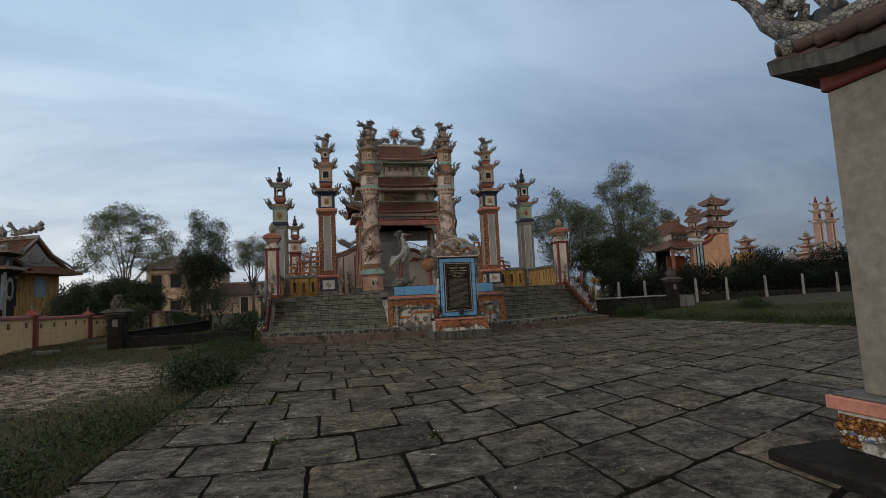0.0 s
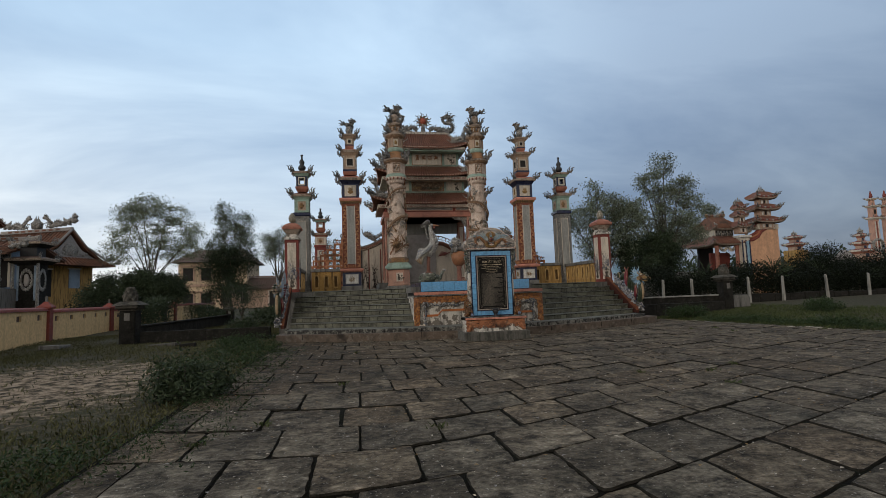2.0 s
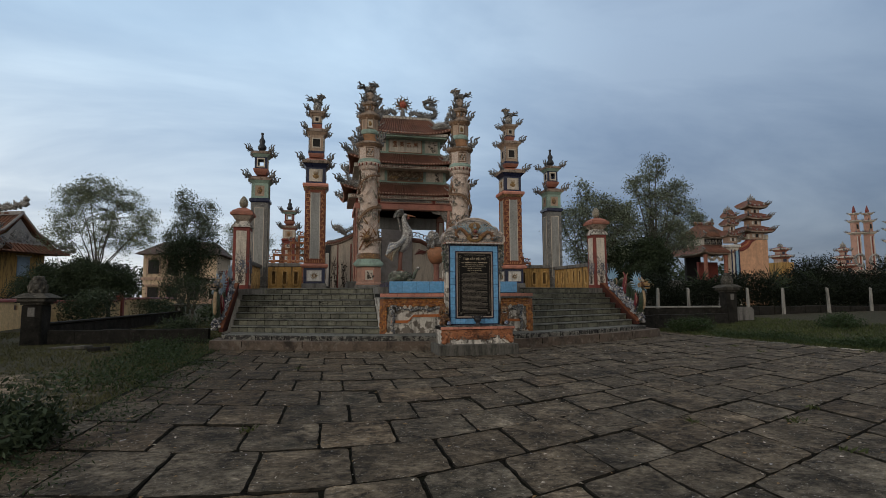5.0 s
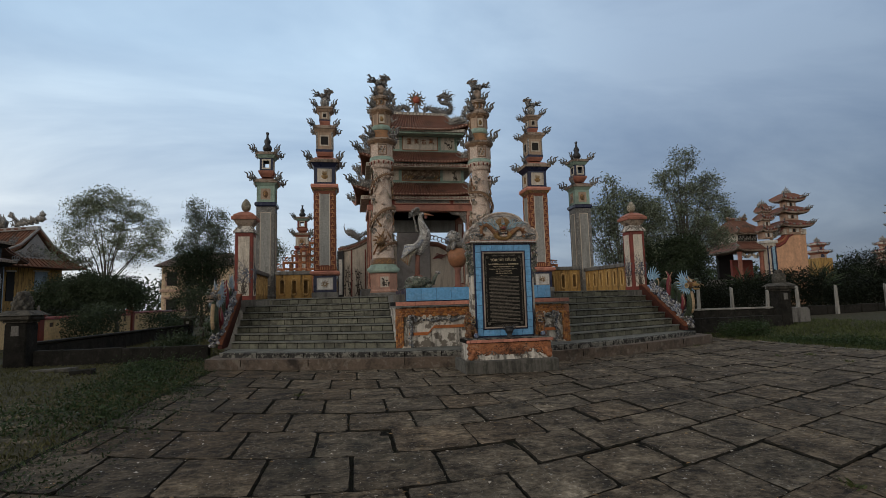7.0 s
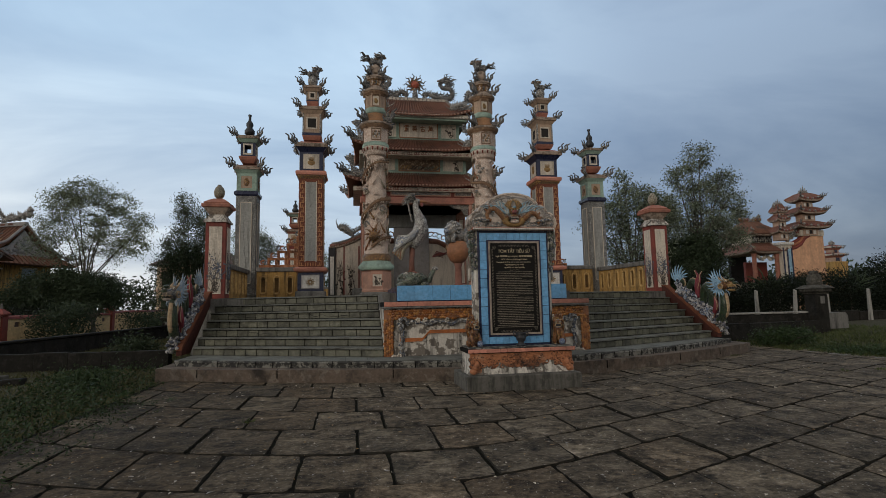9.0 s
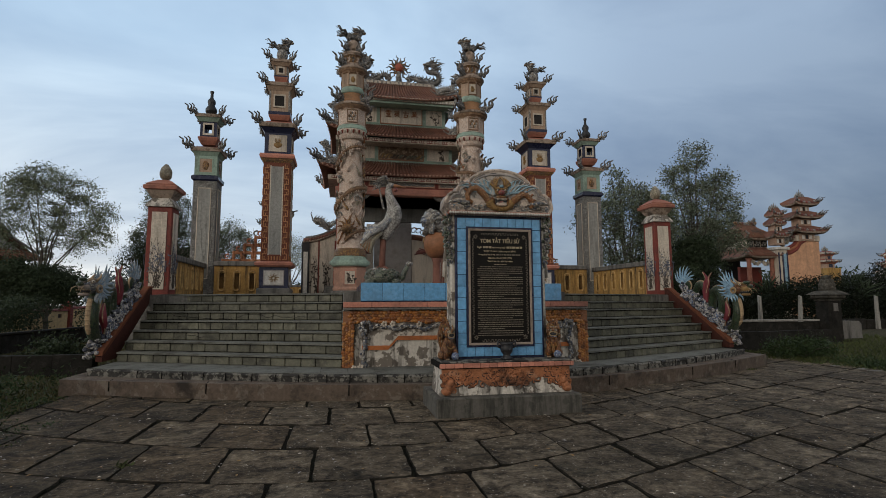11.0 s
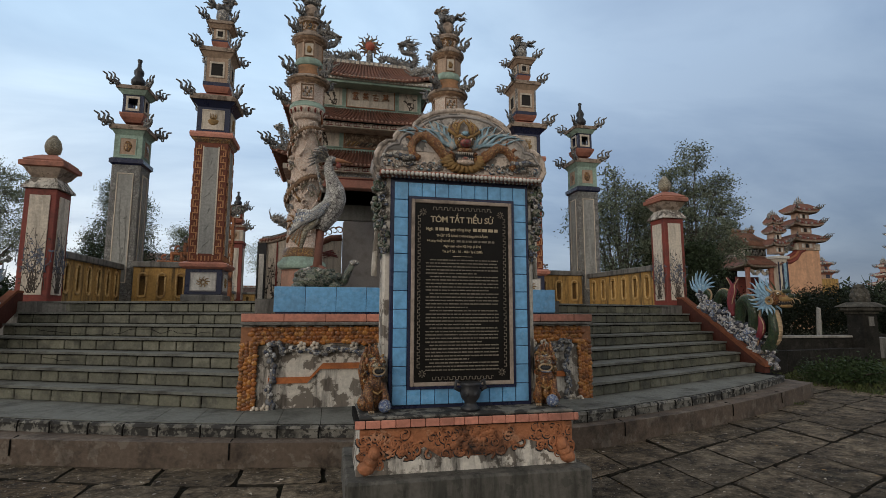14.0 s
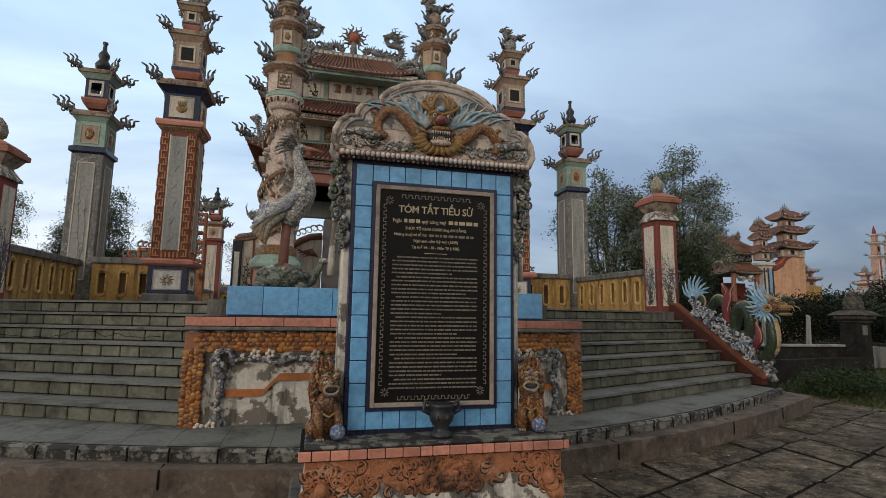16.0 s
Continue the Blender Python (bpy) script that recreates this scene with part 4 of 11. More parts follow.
            ob = part("riser_tile", None, stair, mesh=tile_meshes[key])
            x, y = IN_X + d[0] * pos, yi + 0.063 + d[1] * pos
            a = math.degrees(math.atan2(d[1], d[0]))
            if side > 0:
                ob.matrix_basis = pose(x, y, zb, 0, 0, a)
            else:
                ob.matrix_basis = pose(-(x + d[0] * key), y + d[1] * key, zb, 0, 0, -a)
            pos += w

    # cracks that run over the risers
    crack = Shape()
    for lv, u0, u1 in ((6, 0.18, 0.86), (4, 0.62, 0.72)) if side < 0 else ():
        z, yi, yo, xo = LEVELS[side][lv]
        zb = LEVELS[side][lv - 1][0]
        pts, n, rise = [], int((u1 - u0) * 60), 0.07
        for k in range(n + 1):
            u = u0 + (u1 - u0) * k / n
            pts.append((side * (IN_X + (xo - IN_X) * u), yi + (yo - yi) * u + 0.0355, zb + rise))
            rise = min(0.125, max(0.02, rise + rnd.choice((-0.035, -0.012, 0.0, 0.004, 0.012, 0.035))))
        crack.tube(pts, 0.005, "grout", 4)
    for lv, xs in ((0, (2.3, 4.6, 6.3)), (1, (0.9, 1.4, 1.84, 2.28, 2.66, 3.12, 3.5, 3.9, 4.36, 4.74, 5.12, 5.5, 5.96))):
        for x in xs:
            z1 = LEVELS[side][lv][0]
            yy = line_y(lv, AXIS + side * x) + (0.012 if lv == 0 else -0.004)
            jog = 0.02 * (rnd.random() - 0.5)
            crack.tube([(side * x, yy, z1 - 0.17), (side * (x + jog), yy, z1 - 0.08), (side * x, yy, z1 - 0.01), (side * (x - jog), yy + 0.15, z1 + 0.003)], 0.009, "grout", 4)
    tagged(part("crack", crack, stair), kind="stuff")

# ---- the middle block under the crane terrace ----
block = thing("terrace_block", (AXIS, 0.58, 0), "middle retaining block with peeling plaster and amber scale border", "retaining wall")
tagged(block, kind="structure")
s = Shape()
s.box(-IN_X, IN_X, 25.27, 27.9, 0.25, 1.43, "plaster_peel", 0.015)
part("wall", s, block, "mouldy plaster wall, paint peeling off")
s = Shape()
for sx in (-1, 1):
    zz = [(2.06, 0.70), (1.58, 0.70), (1.42, 0.87), (0.20, 0.87), (0.20, 0.945), (1.39, 0.945), (1.55, 0.775), (2.06, 0.775)]
    s.prism([(sx * x, z) for x, z in zz], 25.235, 25.275, "stripe_orange")
part("moulding", s, block, "orange stepped moulding strip")
# amber scale border: pebbles along the top and down the outer sides
rnd = random.Random(3)
border = Shape()
border.box(-IN_X, IN_X, 25.245, 25.275, 1.20, 1.405, "clay")
for sx in (-1, 1):
    border.box(min(sx * (IN_X - 0.19), sx * IN_X), max(sx * (IN_X - 0.19), sx * IN_X), 25.245, 25.275, 0.36, 1.20, "clay")
    for row in range(4):
        for k in range(34):
            x = 0.03 + k * 0.067 + 0.034 * (row % 2) + 0.022 * (rnd.random() - 0.5)
            z = 1.378 - row * 0.053 - 0.02 * (row == 3) * math.sin(x * 9) + 0.018 * (rnd.random() - 0.5)
            if x < IN_X - 0.02:
                border.ball((sx * x, 25.246, z), (0.036 + 0.014 * rnd.random(), 0.013, 0.029 + 0.010 * rnd.random()), "amber_scale", 7, 5, 0.45, k)
    for col in range(4):
        for k in range(17):
            z = 1.175 - k * 0.050 + 0.025 * (col % 2) + 0.016 * (rnd.random() - 0.5)
            if z > 0.36:
                border.ball((sx * (IN_X - 0.022 - col * 0.052 + 0.018 * (rnd.random() - 0.5)), 25.246, z), (0.033 + 0.010 * rnd.random(), 0.013, 0.030 + 0.010 * rnd.random()), "amber_scale", 7, 5, 0.45, k)
part("scale_border", border, block, "amber glazed scale relief")
trim = Shape()
for sx in (-1, 1):
    path = [(sx * (2.02 + 0.025 * math.sin(z * 13)), 25.225, z) for z in np.linspace(0.38, 1.05, 12)]
    path += [(sx * (1.99 + 0.08 * math.cos(a)), 25.215, 1.13 + 0.08 * math.sin(a)) for a in np.linspace(-1.2, 3.4, 9)]
    path += [(sx * x, 25.225, 1.105 + 0.028 * math.sin(x * 12)) for x in np.linspace(1.86, 0.15, 26)]
    trim.tube(path, 0.030, "mosaic_trim", 7)
    for k, q in enumerate(path):
        trim.ball((q[0] + 0.02 * math.sin(k * 2.3), q[1], q[2] + 0.02 * math.cos(k * 1.7)), (0.040, 0.030, 0.037), "garland_bead", 7, 5, 0.4, k)
        trim.ball((q[0] - 0.03 * math.sin(k * 1.9), q[1] - 0.012, q[2] - 0.028 * math.cos(k * 2.7)), (0.026, 0.02, 0.024), "garland_bead", 6, 4, 0.3, k + 50)
    for x, z in ((1.66, 1.17), (1.50, 1.17), (1.0, 1.16), (0.42, 1.12), (2.08, 0.40), (2.20, 0.38)):
        for q in range(5):
            w = q * 1.257
            trim.ball((sx * (x + 0.035 * math.cos(w)), 25.21, z + 0.035 * math.sin(w)), 0.026, "cream", 7, 5)
part("trim", trim, block, "blue and white shard trim with blossoms")
s = Shape()
s.box(-IN_X - 0.0, IN_X + 0.0, 25.16, 27.9, 1.432, 1.47, "concrete", 0.008)
part("bed", s, block)


def tile_row(parent, x0, x1, y, z0, z1, wide, mat, name="tile", seed=1, thick=0.02, jitter=True):
    rnd, x = random.Random(seed), x0
    cache = {}
    while x < x1 - 0.02:
        w = round(min(wide * (1.0 if not jitter else rnd.choice([1, 1, 1, 0.72])), x1 - x), 3)
        if w not in cache:
            cache[w] = Shape().box(0.003, w - 0.003, -thick, 0.0, 0.003, z1 - z0 - 0.003, mat, 0.004).data(name)
        part(name, None, parent, mesh=cache[w], at=pose(x, y, z0))
        x += w


s = Shape()
s.box(-IN_X + 0.01, IN_X - 0.01, 25.20, 27.9, 1.47, 1.58, "grout")
part("ledge", s, block)
tile_row(block, -IN_X, IN_X, 25.20, 1.475, 1.58, 0.52, "salmon", "ledge_tile", 5)
s = Shape()
s.box(-2.06, 2.06, 25.72, 29.2, 1.58, 1.95, "navy")
part("crane_terrace", s, block)
tile_row(block, -2.08, 2.08, 25.72, 1.60, 1.955, 0.42, "blue_tile", "blue_tile", 6, jitter=False)

# ---- pillars on the terrace ----
def eave(half, z0, h, mat="cream", under="cream", top="orange", roof=0.2, neck=None):
    """A square moulded eave that flares up to its edge, with a low tiled slope above it."""
    s = Shape()
    neck = neck or half * 0.62
    s.lathe([(half * 0.70, z0), (half * 0.84, z0 + h * 0.25), (half * 0.93, z0 + h * 0.42)], under, n=4)
    s.lathe([(half, z0 + h * 0.42), (half * 1.02, z0 + h * 0.7), (half, z0 + h * 0.74)], mat, n=4)
    s.lathe([(half * 0.97, z0 + h * 0.74), (half * 0.8, z0 + h * 0.84), (neck, z0 + h)], top, n=4)
    return s


def key_fret(s, x0, x1, z0, z1, y, mat, w=0.028, step=0.20, depth=0.022, mirror=1):
    """An upright meander band of little bars on a face towards -y."""
    z, k = z0, 0
    while z < z1 - step * 0.5:
        zt = min(z + step, z1)
        s.box(x0, x1, y - depth, y, z, z + w, mat)
        xa = x0 if (k % 2 == 0) == (mirror > 0) else x1 - w
        s.box(xa, xa + w, y - depth, y, z + w, zt, mat)
        s.box((x0 + x1) / 2 - w / 2, (x0 + x1) / 2 + w / 2, y - depth, y, z + w, z + step * 0.62, mat)
        z, k = z + step, k + 1


def restack(t, old, fresh):
    """Slide the parts of a pillar up or down so that the heights old come to lie at fresh."""
    for ob in t.children:
        if ob.data.users > 1 or ob.matrix_basis.translation.z > 0.5:
            m = ob.matrix_basis.copy()
            m.translation.z = float(np.interp(m.translation.z, old, fresh))
            ob.matrix_basis = m
        else:
            for v in ob.data.vertices:
                v.co.z = float(np.interp(v.co.z, old, fresh))


def tall_pillar(at):
    """A four-sided beacon pillar: tiled foot, fretted shaft, stacked lanterns and a lion."""
    t = thing("beacon_pillar", at, "tall square tomb pillar with orange fretwork, stacked lanterns and lion finial", "pillar", "tall beacon pillars")
    part("foot", Shape().box(-0.58, 0.58, -0.58, 0.58, 0, 0.24, "concrete", 0.03), t)
    s = Shape().box(-0.5, 0.5, -0.5, 0.5, 0.24, 0.86, "navy", 0.01)
    on_four(s, 0.5, lambda q, y: panel(q, -0.36, 0.36, 0.32, 0.78, y, ("frame_grey", "white"), 0.025, 0.02))
    part("pedestal", s, t, "navy tiled pedestal with white flower panels")
    s, rnd = Shape(), random.Random(4)
    def flower(q, y):
        for k in range(9):
            w = 2 * math.pi * k / 9
            q.tube([(0.05 * math.cos(w), y - 0.02, 0.54 + 0.04 * math.sin(w)), (0.14 * math.cos(w + 0.3), y - 0.022, 0.54 + 0.10 * math.sin(w + 0.3)), (0.19 * math.cos(w), y - 0.02, 0.55 + 0.13 * math.sin(w))], [0.02, 0.014, 0.006], "gold_relief", 5)
    on_four(s, 0.5, flower)
    part("flower_relief", s, t)
    s = Shape().lathe([(0.54, 0.86), (0.64, 0.92), (0.66, 1.0), (0.62, 1.03), (0.54, 1.06)], "salmon", n=4)
    part("ledge", s, t, "salmon painted ledge")
    part("shaft", Shape().box(-0.475, 0.475, -0.475, 0.475, 1.06, 4.62, "fret_base", 0.015), t, "dark ochre-red shaft")
    s = Shape()
    def fret(q, y):
        q.box(-0.20, 0.20, y - 0.012, y, 1.30, 4.42, "grey_shaft")
        q.box(-0.235, -0.20, y - 0.02, y, 1.27, 4.45, "cream")
        q.box(0.20, 0.235, y - 0.02, y, 1.27, 4.45, "cream")
        key_fret(q, -0.43, -0.27, 1.12, 4.5, y, "fret", step=0.19)
        key_fret(q, 0.27, 0.43, 1.12, 4.5, y, "fret", step=0.19, mirror=-1)
        for k in range(5):
            q.box(-0.22 + 0.1 * k, -0.185 + 0.1 * k, y - 0.02, y, 1.10, 1.24, "fret")
    on_four(s, 0.475, fret)
    part("fretwork", s, t, "ochre meander fretwork round a grey field")
    rnd = random.Random(11)
    s = Shape()
    def brush(q, y):
        for k in range(6):
            z = 1.5 + k * 0.48
            q.tube([(-0.1 + 0.05 * (k % 3), y - 0.014, z), (0.02, y - 0.016, z + 0.12), (0.09 - 0.04 * (k % 2), y - 0.014, z + 0.2)], [0.012, 0.016, 0.006], "grey_shaft", 5)
    on_four(s, 0.475, brush)
    part("brush_relief", s, t)
    s = Shape().lathe([(0.48, 4.56), (0.55, 4.64), (0.56, 4.70)], "mosaic_ochre", n=4)
    s.lathe([(0.60, 4.70), (0.62, 4.78), (0.60, 4.84), (0.5, 4.86)], "salmon", n=4)
    part("cornice", s, t, "salmon cornice")
    s = Shape().box(-0.47, 0.47, -0.47, 0.47, 4.85, 5.54, "navy", 0.01)
    on_four(s, 0.47, lambda q, y: panel(q, -0.32, 0.32, 4.93, 5.46, y, ("cream", "cream"), 0.02, 0.02))
    def emblem(q, y):
        q.lathe([(0.04, 5.05), (0.13, 5.1), (0.16, 5.18), (0.12, 5.2)], "gold_relief", (0, y - 0.005, 0), 10, sy=0.25)
        for k in range(5):
            q.tube([(0.02 * (k - 2), y - 0.02, 5.18), (0.05 * (k - 2), y - 0.02, 5.28), (0.045 * (k - 2), y - 0.02, 5.36)], [0.015, 0.014, 0.005], "gold_relief", 5)
    on_four(s, 0.47, emblem)
    part("panel_box", s, t, "navy box with cream flower panels")
    part("eave", eave(0.66, 5.52, 0.40, "eave_grey", "navy", "cap_paint", neck=0.42), t)
    flames_at(t, 0.66, 5.76, 0.62, "a")
    def lantern(z0, z1, half, band):
        q = Shape()
        q.lathe([(half * 0.80, z0), (half * 0.95, z0 + 0.10), (half, z0 + 0.16)], "cap_paint", n=4)
        q.box(-half, half, -half, half, z0 + 0.16, z0 + 0.16 + band, "navy")
        zb = z0 + 0.16 + band
        zc, w = (zb + z1) / 2, (z1 - zb) * 0.24
        q.box(-half * 0.94, half * 0.94, -half * 0.94, half * 0.94, zb, z1, "tan_box", 0.01)
        def window(g, y):
            # A dark plate on the solid box carries the window's inner shade.
            g.box(-w, w, y - 0.004, y, zc - w, zc + w, "hollow")
            for u0, u1, v0, v1 in ((-w - 0.05, -w, -w - 0.05, w + 0.05), (w, w + 0.05, -w - 0.05, w + 0.05), (-w, w, w, w + 0.05), (-w, w, -w - 0.05, -w)):
                g.box(u0, u1, y - 0.025, y, zc + v0, zc + v1, "cream")
            for sg in (-1, 1):
                g.box(*sorted((sg * half * 0.94, sg * half * 0.80)), y - 0.012, y, zb, z1, "mosaic_grey")
        on_four(q, half * 0.94, window)
        return q
    part("lantern", lantern(6.0, 6.96, 0.39, 0.1), t, "square lantern with open windows")
    part("eave", eave(0.52, 6.94, 0.34, "eave_grey", "tan_box", "cap_paint", neck=0.28), t)
    flames_at(t, 0.52, 7.13, 0.55, "b")
    part("lantern", lantern(7.30, 7.84, 0.25, 0.05), t)
    part("eave", eave(0.40, 7.82, 0.25, "eave_grey", "tan_box", "eave_grey", neck=0.2), t)
    flames_at(t, 0.40, 7.98, 0.5, "a")
    part("orb", Shape().lathe([(0.08, 8.06), (0.17, 8.12), (0.215, 8.26), (0.19, 8.40), (0.1, 8.48)], "mosaic_grey", n=14), t, "dark shard-covered orb")
    ob = part("lion_finial", horned_beast(0.84), t, "crouching horned beast finial")
    ob.matrix_basis = pose(0, 0, 8.42)
    restack(t, (0, 0.86, 4.70, 8.95), (0, 0.94, 4.54, 9.05))
    t.scale = (0.9, 0.9, 1.0)
    return t


for sx in (-1, 1):
    t = tall_pillar((-4.51, 33.88, TOP)) if sx < 0 else copy_thing(t, pose(4.72, 33.9, TOP))
for ob in t.children:
    if ob.name.startswith("lion_finial"):
        ob.matrix_basis = ob.matrix_basis @ pose(0, 0, 0, 0, 0, 180)


def gourd(s, c, r, mat):
    s.lathe([(r * 0.5, 0), (r, r * 0.5), (r * 1.02, r * 0.9), (r * 0.55, r * 1.5), (r * 0.72, r * 1.9), (r * 0.7, r * 2.2), (r * 0.3, r * 2.7), (r * 0.24, r * 3.3), (r * 0.36, r * 3.6), (r * 0.34, r * 3.75)], mat, c, 14)


def lamp_pillar(at, scale=1.0, shaft="grey_shaft", trim="mint", group="lamp pillars", label="square grey pillar with mint box, small lantern and gourd finial"):
    t = thing("lamp_pillar", at, label, "pillar", group)
    plain = shaft == "grey_shaft"
    dark, under = ("navy", "mint") if plain else ("red", "cap_paint")
    part("foot", Shape().box(-0.5, 0.5, -0.5, 0.5, 0, 0.16, "concrete", 0.03), t)
    s = Shape().box(-0.42, 0.42, -0.42, 0.42, 0.16, 3.62, "rubble_edge" if shaft == "grey_shaft" else shaft, 0.01)
    on_four(s, 0.42, lambda q, y: panel(q, -0.24, 0.24, 0.55, 3.4, y, ("cream", shaft if shaft == "grey_shaft" else "cream"), 0.03, 0.025))
    part("shaft", s, t, "plastered shaft edged with grey shards")
    s, rnd = Shape(), random.Random(2)
    on_four(s, 0.42, lambda q, y: branchy(q, random.Random(5), (0, 0.9), (0, 3.0), 0.3, 3, "grey_shaft", 0.012, 0.3, y - 0.014))
    part("vine_relief", s, t)
    part("collar", Shape().lathe([(0.43, 3.62), (0.49, 3.66), (0.49, 3.76), (0.43, 3.80)], dark, n=4), t)
    s = Shape().box(-0.41, 0.41, -0.41, 0.41, 3.80, 4.42, trim, 0.01)
    on_four(s, 0.41, lambda q, y: [panel(q, -0.25, 0.25, 3.87, 4.35, y, (trim, "tan_box"), 0.025, 0.02),
                                   q.ball((0, y - 0.01, 4.11), (0.12, 0.03, 0.14), "mosaic_ochre", 8, 6, 0.4, 3)])
    part("panel_box", s, t, "pale green box with flower medallions")
    part("eave", eave(0.54, 4.40, 0.36, "eave_grey", under, "roof_tile", neck=0.26), t)
    flames_at(t, 0.56, 4.60, 0.60, "a")
    q = Shape()
    q.lathe([(0.24, 4.82), (0.33, 4.94), (0.36, 5.02), (0.36, 5.06)], "cap_paint", n=4)
    for sx in (-1, 1):
        for sy in (-1, 1):
            q.box(min(sx * 0.30, sx * 0.16), max(sx * 0.30, sx * 0.16), min(sy * 0.30, sy * 0.16), max(sy * 0.30, sy * 0.16), 5.06, 5.58, dark)
    q.box(-0.30, 0.30, -0.30, 0.30, 5.06, 5.14, dark)
    q.box(-0.30, 0.30, -0.30, 0.30, 5.50, 5.60, dark)
    on_four(q, 0.30, lambda g, y: [g.box(-0.2, -0.14, y - 0.02, y + 0.01, 5.12, 5.52, "cream"), g.box(0.14, 0.2, y - 0.02, y + 0.01, 5.12, 5.52, "cream"),
                                   g.box(-0.14, 0.14, y - 0.02, y + 0.01, 5.12, 5.18, "cream"), g.box(-0.14, 0.14, y - 0.02, y + 0.01, 5.46, 5.52, "cream")])
    part("lantern", q, t, "navy lantern with white window frames")
    part("eave", eave(0.47, 5.56, 0.30, "eave_grey", "mint", "eave_grey", neck=0.16), t)
    flames_at(t, 0.50, 5.74, 0.52, "a")
    s = Shape()
    gourd(s, (0, 0, 5.86), 0.215, "bronze")
    part("gourd_finial", s, t, "dark gourd finial")
    if scale != 1.0:
        t.scale = (scale,) * 3
    return t


lp = lamp_pillar((-7.03, 35.1, TOP))
lp.scale = (0.9, 0.9, 1.103)
copy_thing(lp, pose(7.42, 35.1, TOP))
# the pillar of the rear enclosure
lamp_pillar((-7.3, 54.0, TOP), 1.16, "red", "cream", "", "slender maroon and white pillar of the rear enclosure")


def gate_pillar(at):
    t = thing("gate_pillar", at, "square maroon-edged pillar with painted bamboo panels and lotus bud", "pillar", "gate pillars at the stair heads")
    part("shaft", Shape().box(-0.28, 0.28, -0.28, 0.28, -0.1, 1.98, "red", 0.015), t)
    s = Shape()
    on_four(s, 0.28, lambda q, y: q.box(-0.175, 0.175, y - 0.02, y, 0.12, 1.86, "cream"))
    part("panel", s, t, "white painted panels")
    s = Shape()
    on_four(s, 0.28, lambda q, y: [branchy(q, random.Random(8), (0, 0.2), (0, 1.45), 0.24, 9, "ink", 0.0055, 0.5, y - 0.021), branchy(q, random.Random(18), (0.02, 0.5), (0, 1.2), 0.26, 8, "brush_blue", 0.007, 0.7, y - 0.021), branchy(q, random.Random(9), (0, 0.15), (0, 0.9), 0.28, 9, "ink", 0.006, 0.3, y - 0.021)])
    part("bamboo_painting", s, t, "brushed bamboo and flowers")
    part("neck", Shape().lathe(crisp([(0.335, 1.98), (0.33, 2.02), (0.29, 2.07), (0.235, 2.15), (0.21, 2.19)]), "plaster_peel", n=4), t, "flaring skirt of stained white shards")
    s = Shape().lathe(crisp([(0.215, 2.19), (0.23, 2.21), (0.26, 2.24), (0.335, 2.36)]), "eave_grey", n=4)
    part("cap_moulding", s, t, "flared weathered moulding")
    s = Shape().lathe(crisp([(0.345, 2.36), (0.385, 2.375), (0.39, 2.45), (0.37, 2.465)]), "cap_paint", n=4)
    s.lathe(crisp([(0.335, 2.465), (0.345, 2.50), (0.33, 2.51), (0.22, 2.58), (0.12, 2.63)]), "cap_paint", n=4)
    part("cap", s, t, "stepped salmon cap")
    s = Shape().lathe([(0.07, 2.65), (0.13, 2.70), (0.15, 2.80), (0.12, 2.92), (0.04, 3.02)], "mosaic_cream", n=12)
    for k in range(8):
        w = k * 0.785
        s.ball((0.10 * math.cos(w), 0.10 * math.sin(w), 2.80), (0.055, 0.055, 0.12), "mosaic_cream", 7, 5, 0.1, k)
    part("lotus_bud", s, t, "grey shard lotus bud")
    return t


gp = gate_pillar((-7.08, 30.98, TOP))
gp.scale = (1.05, 1.05, 1.17)
copy_thing(gp, pose(7.64, 30.92, TOP))


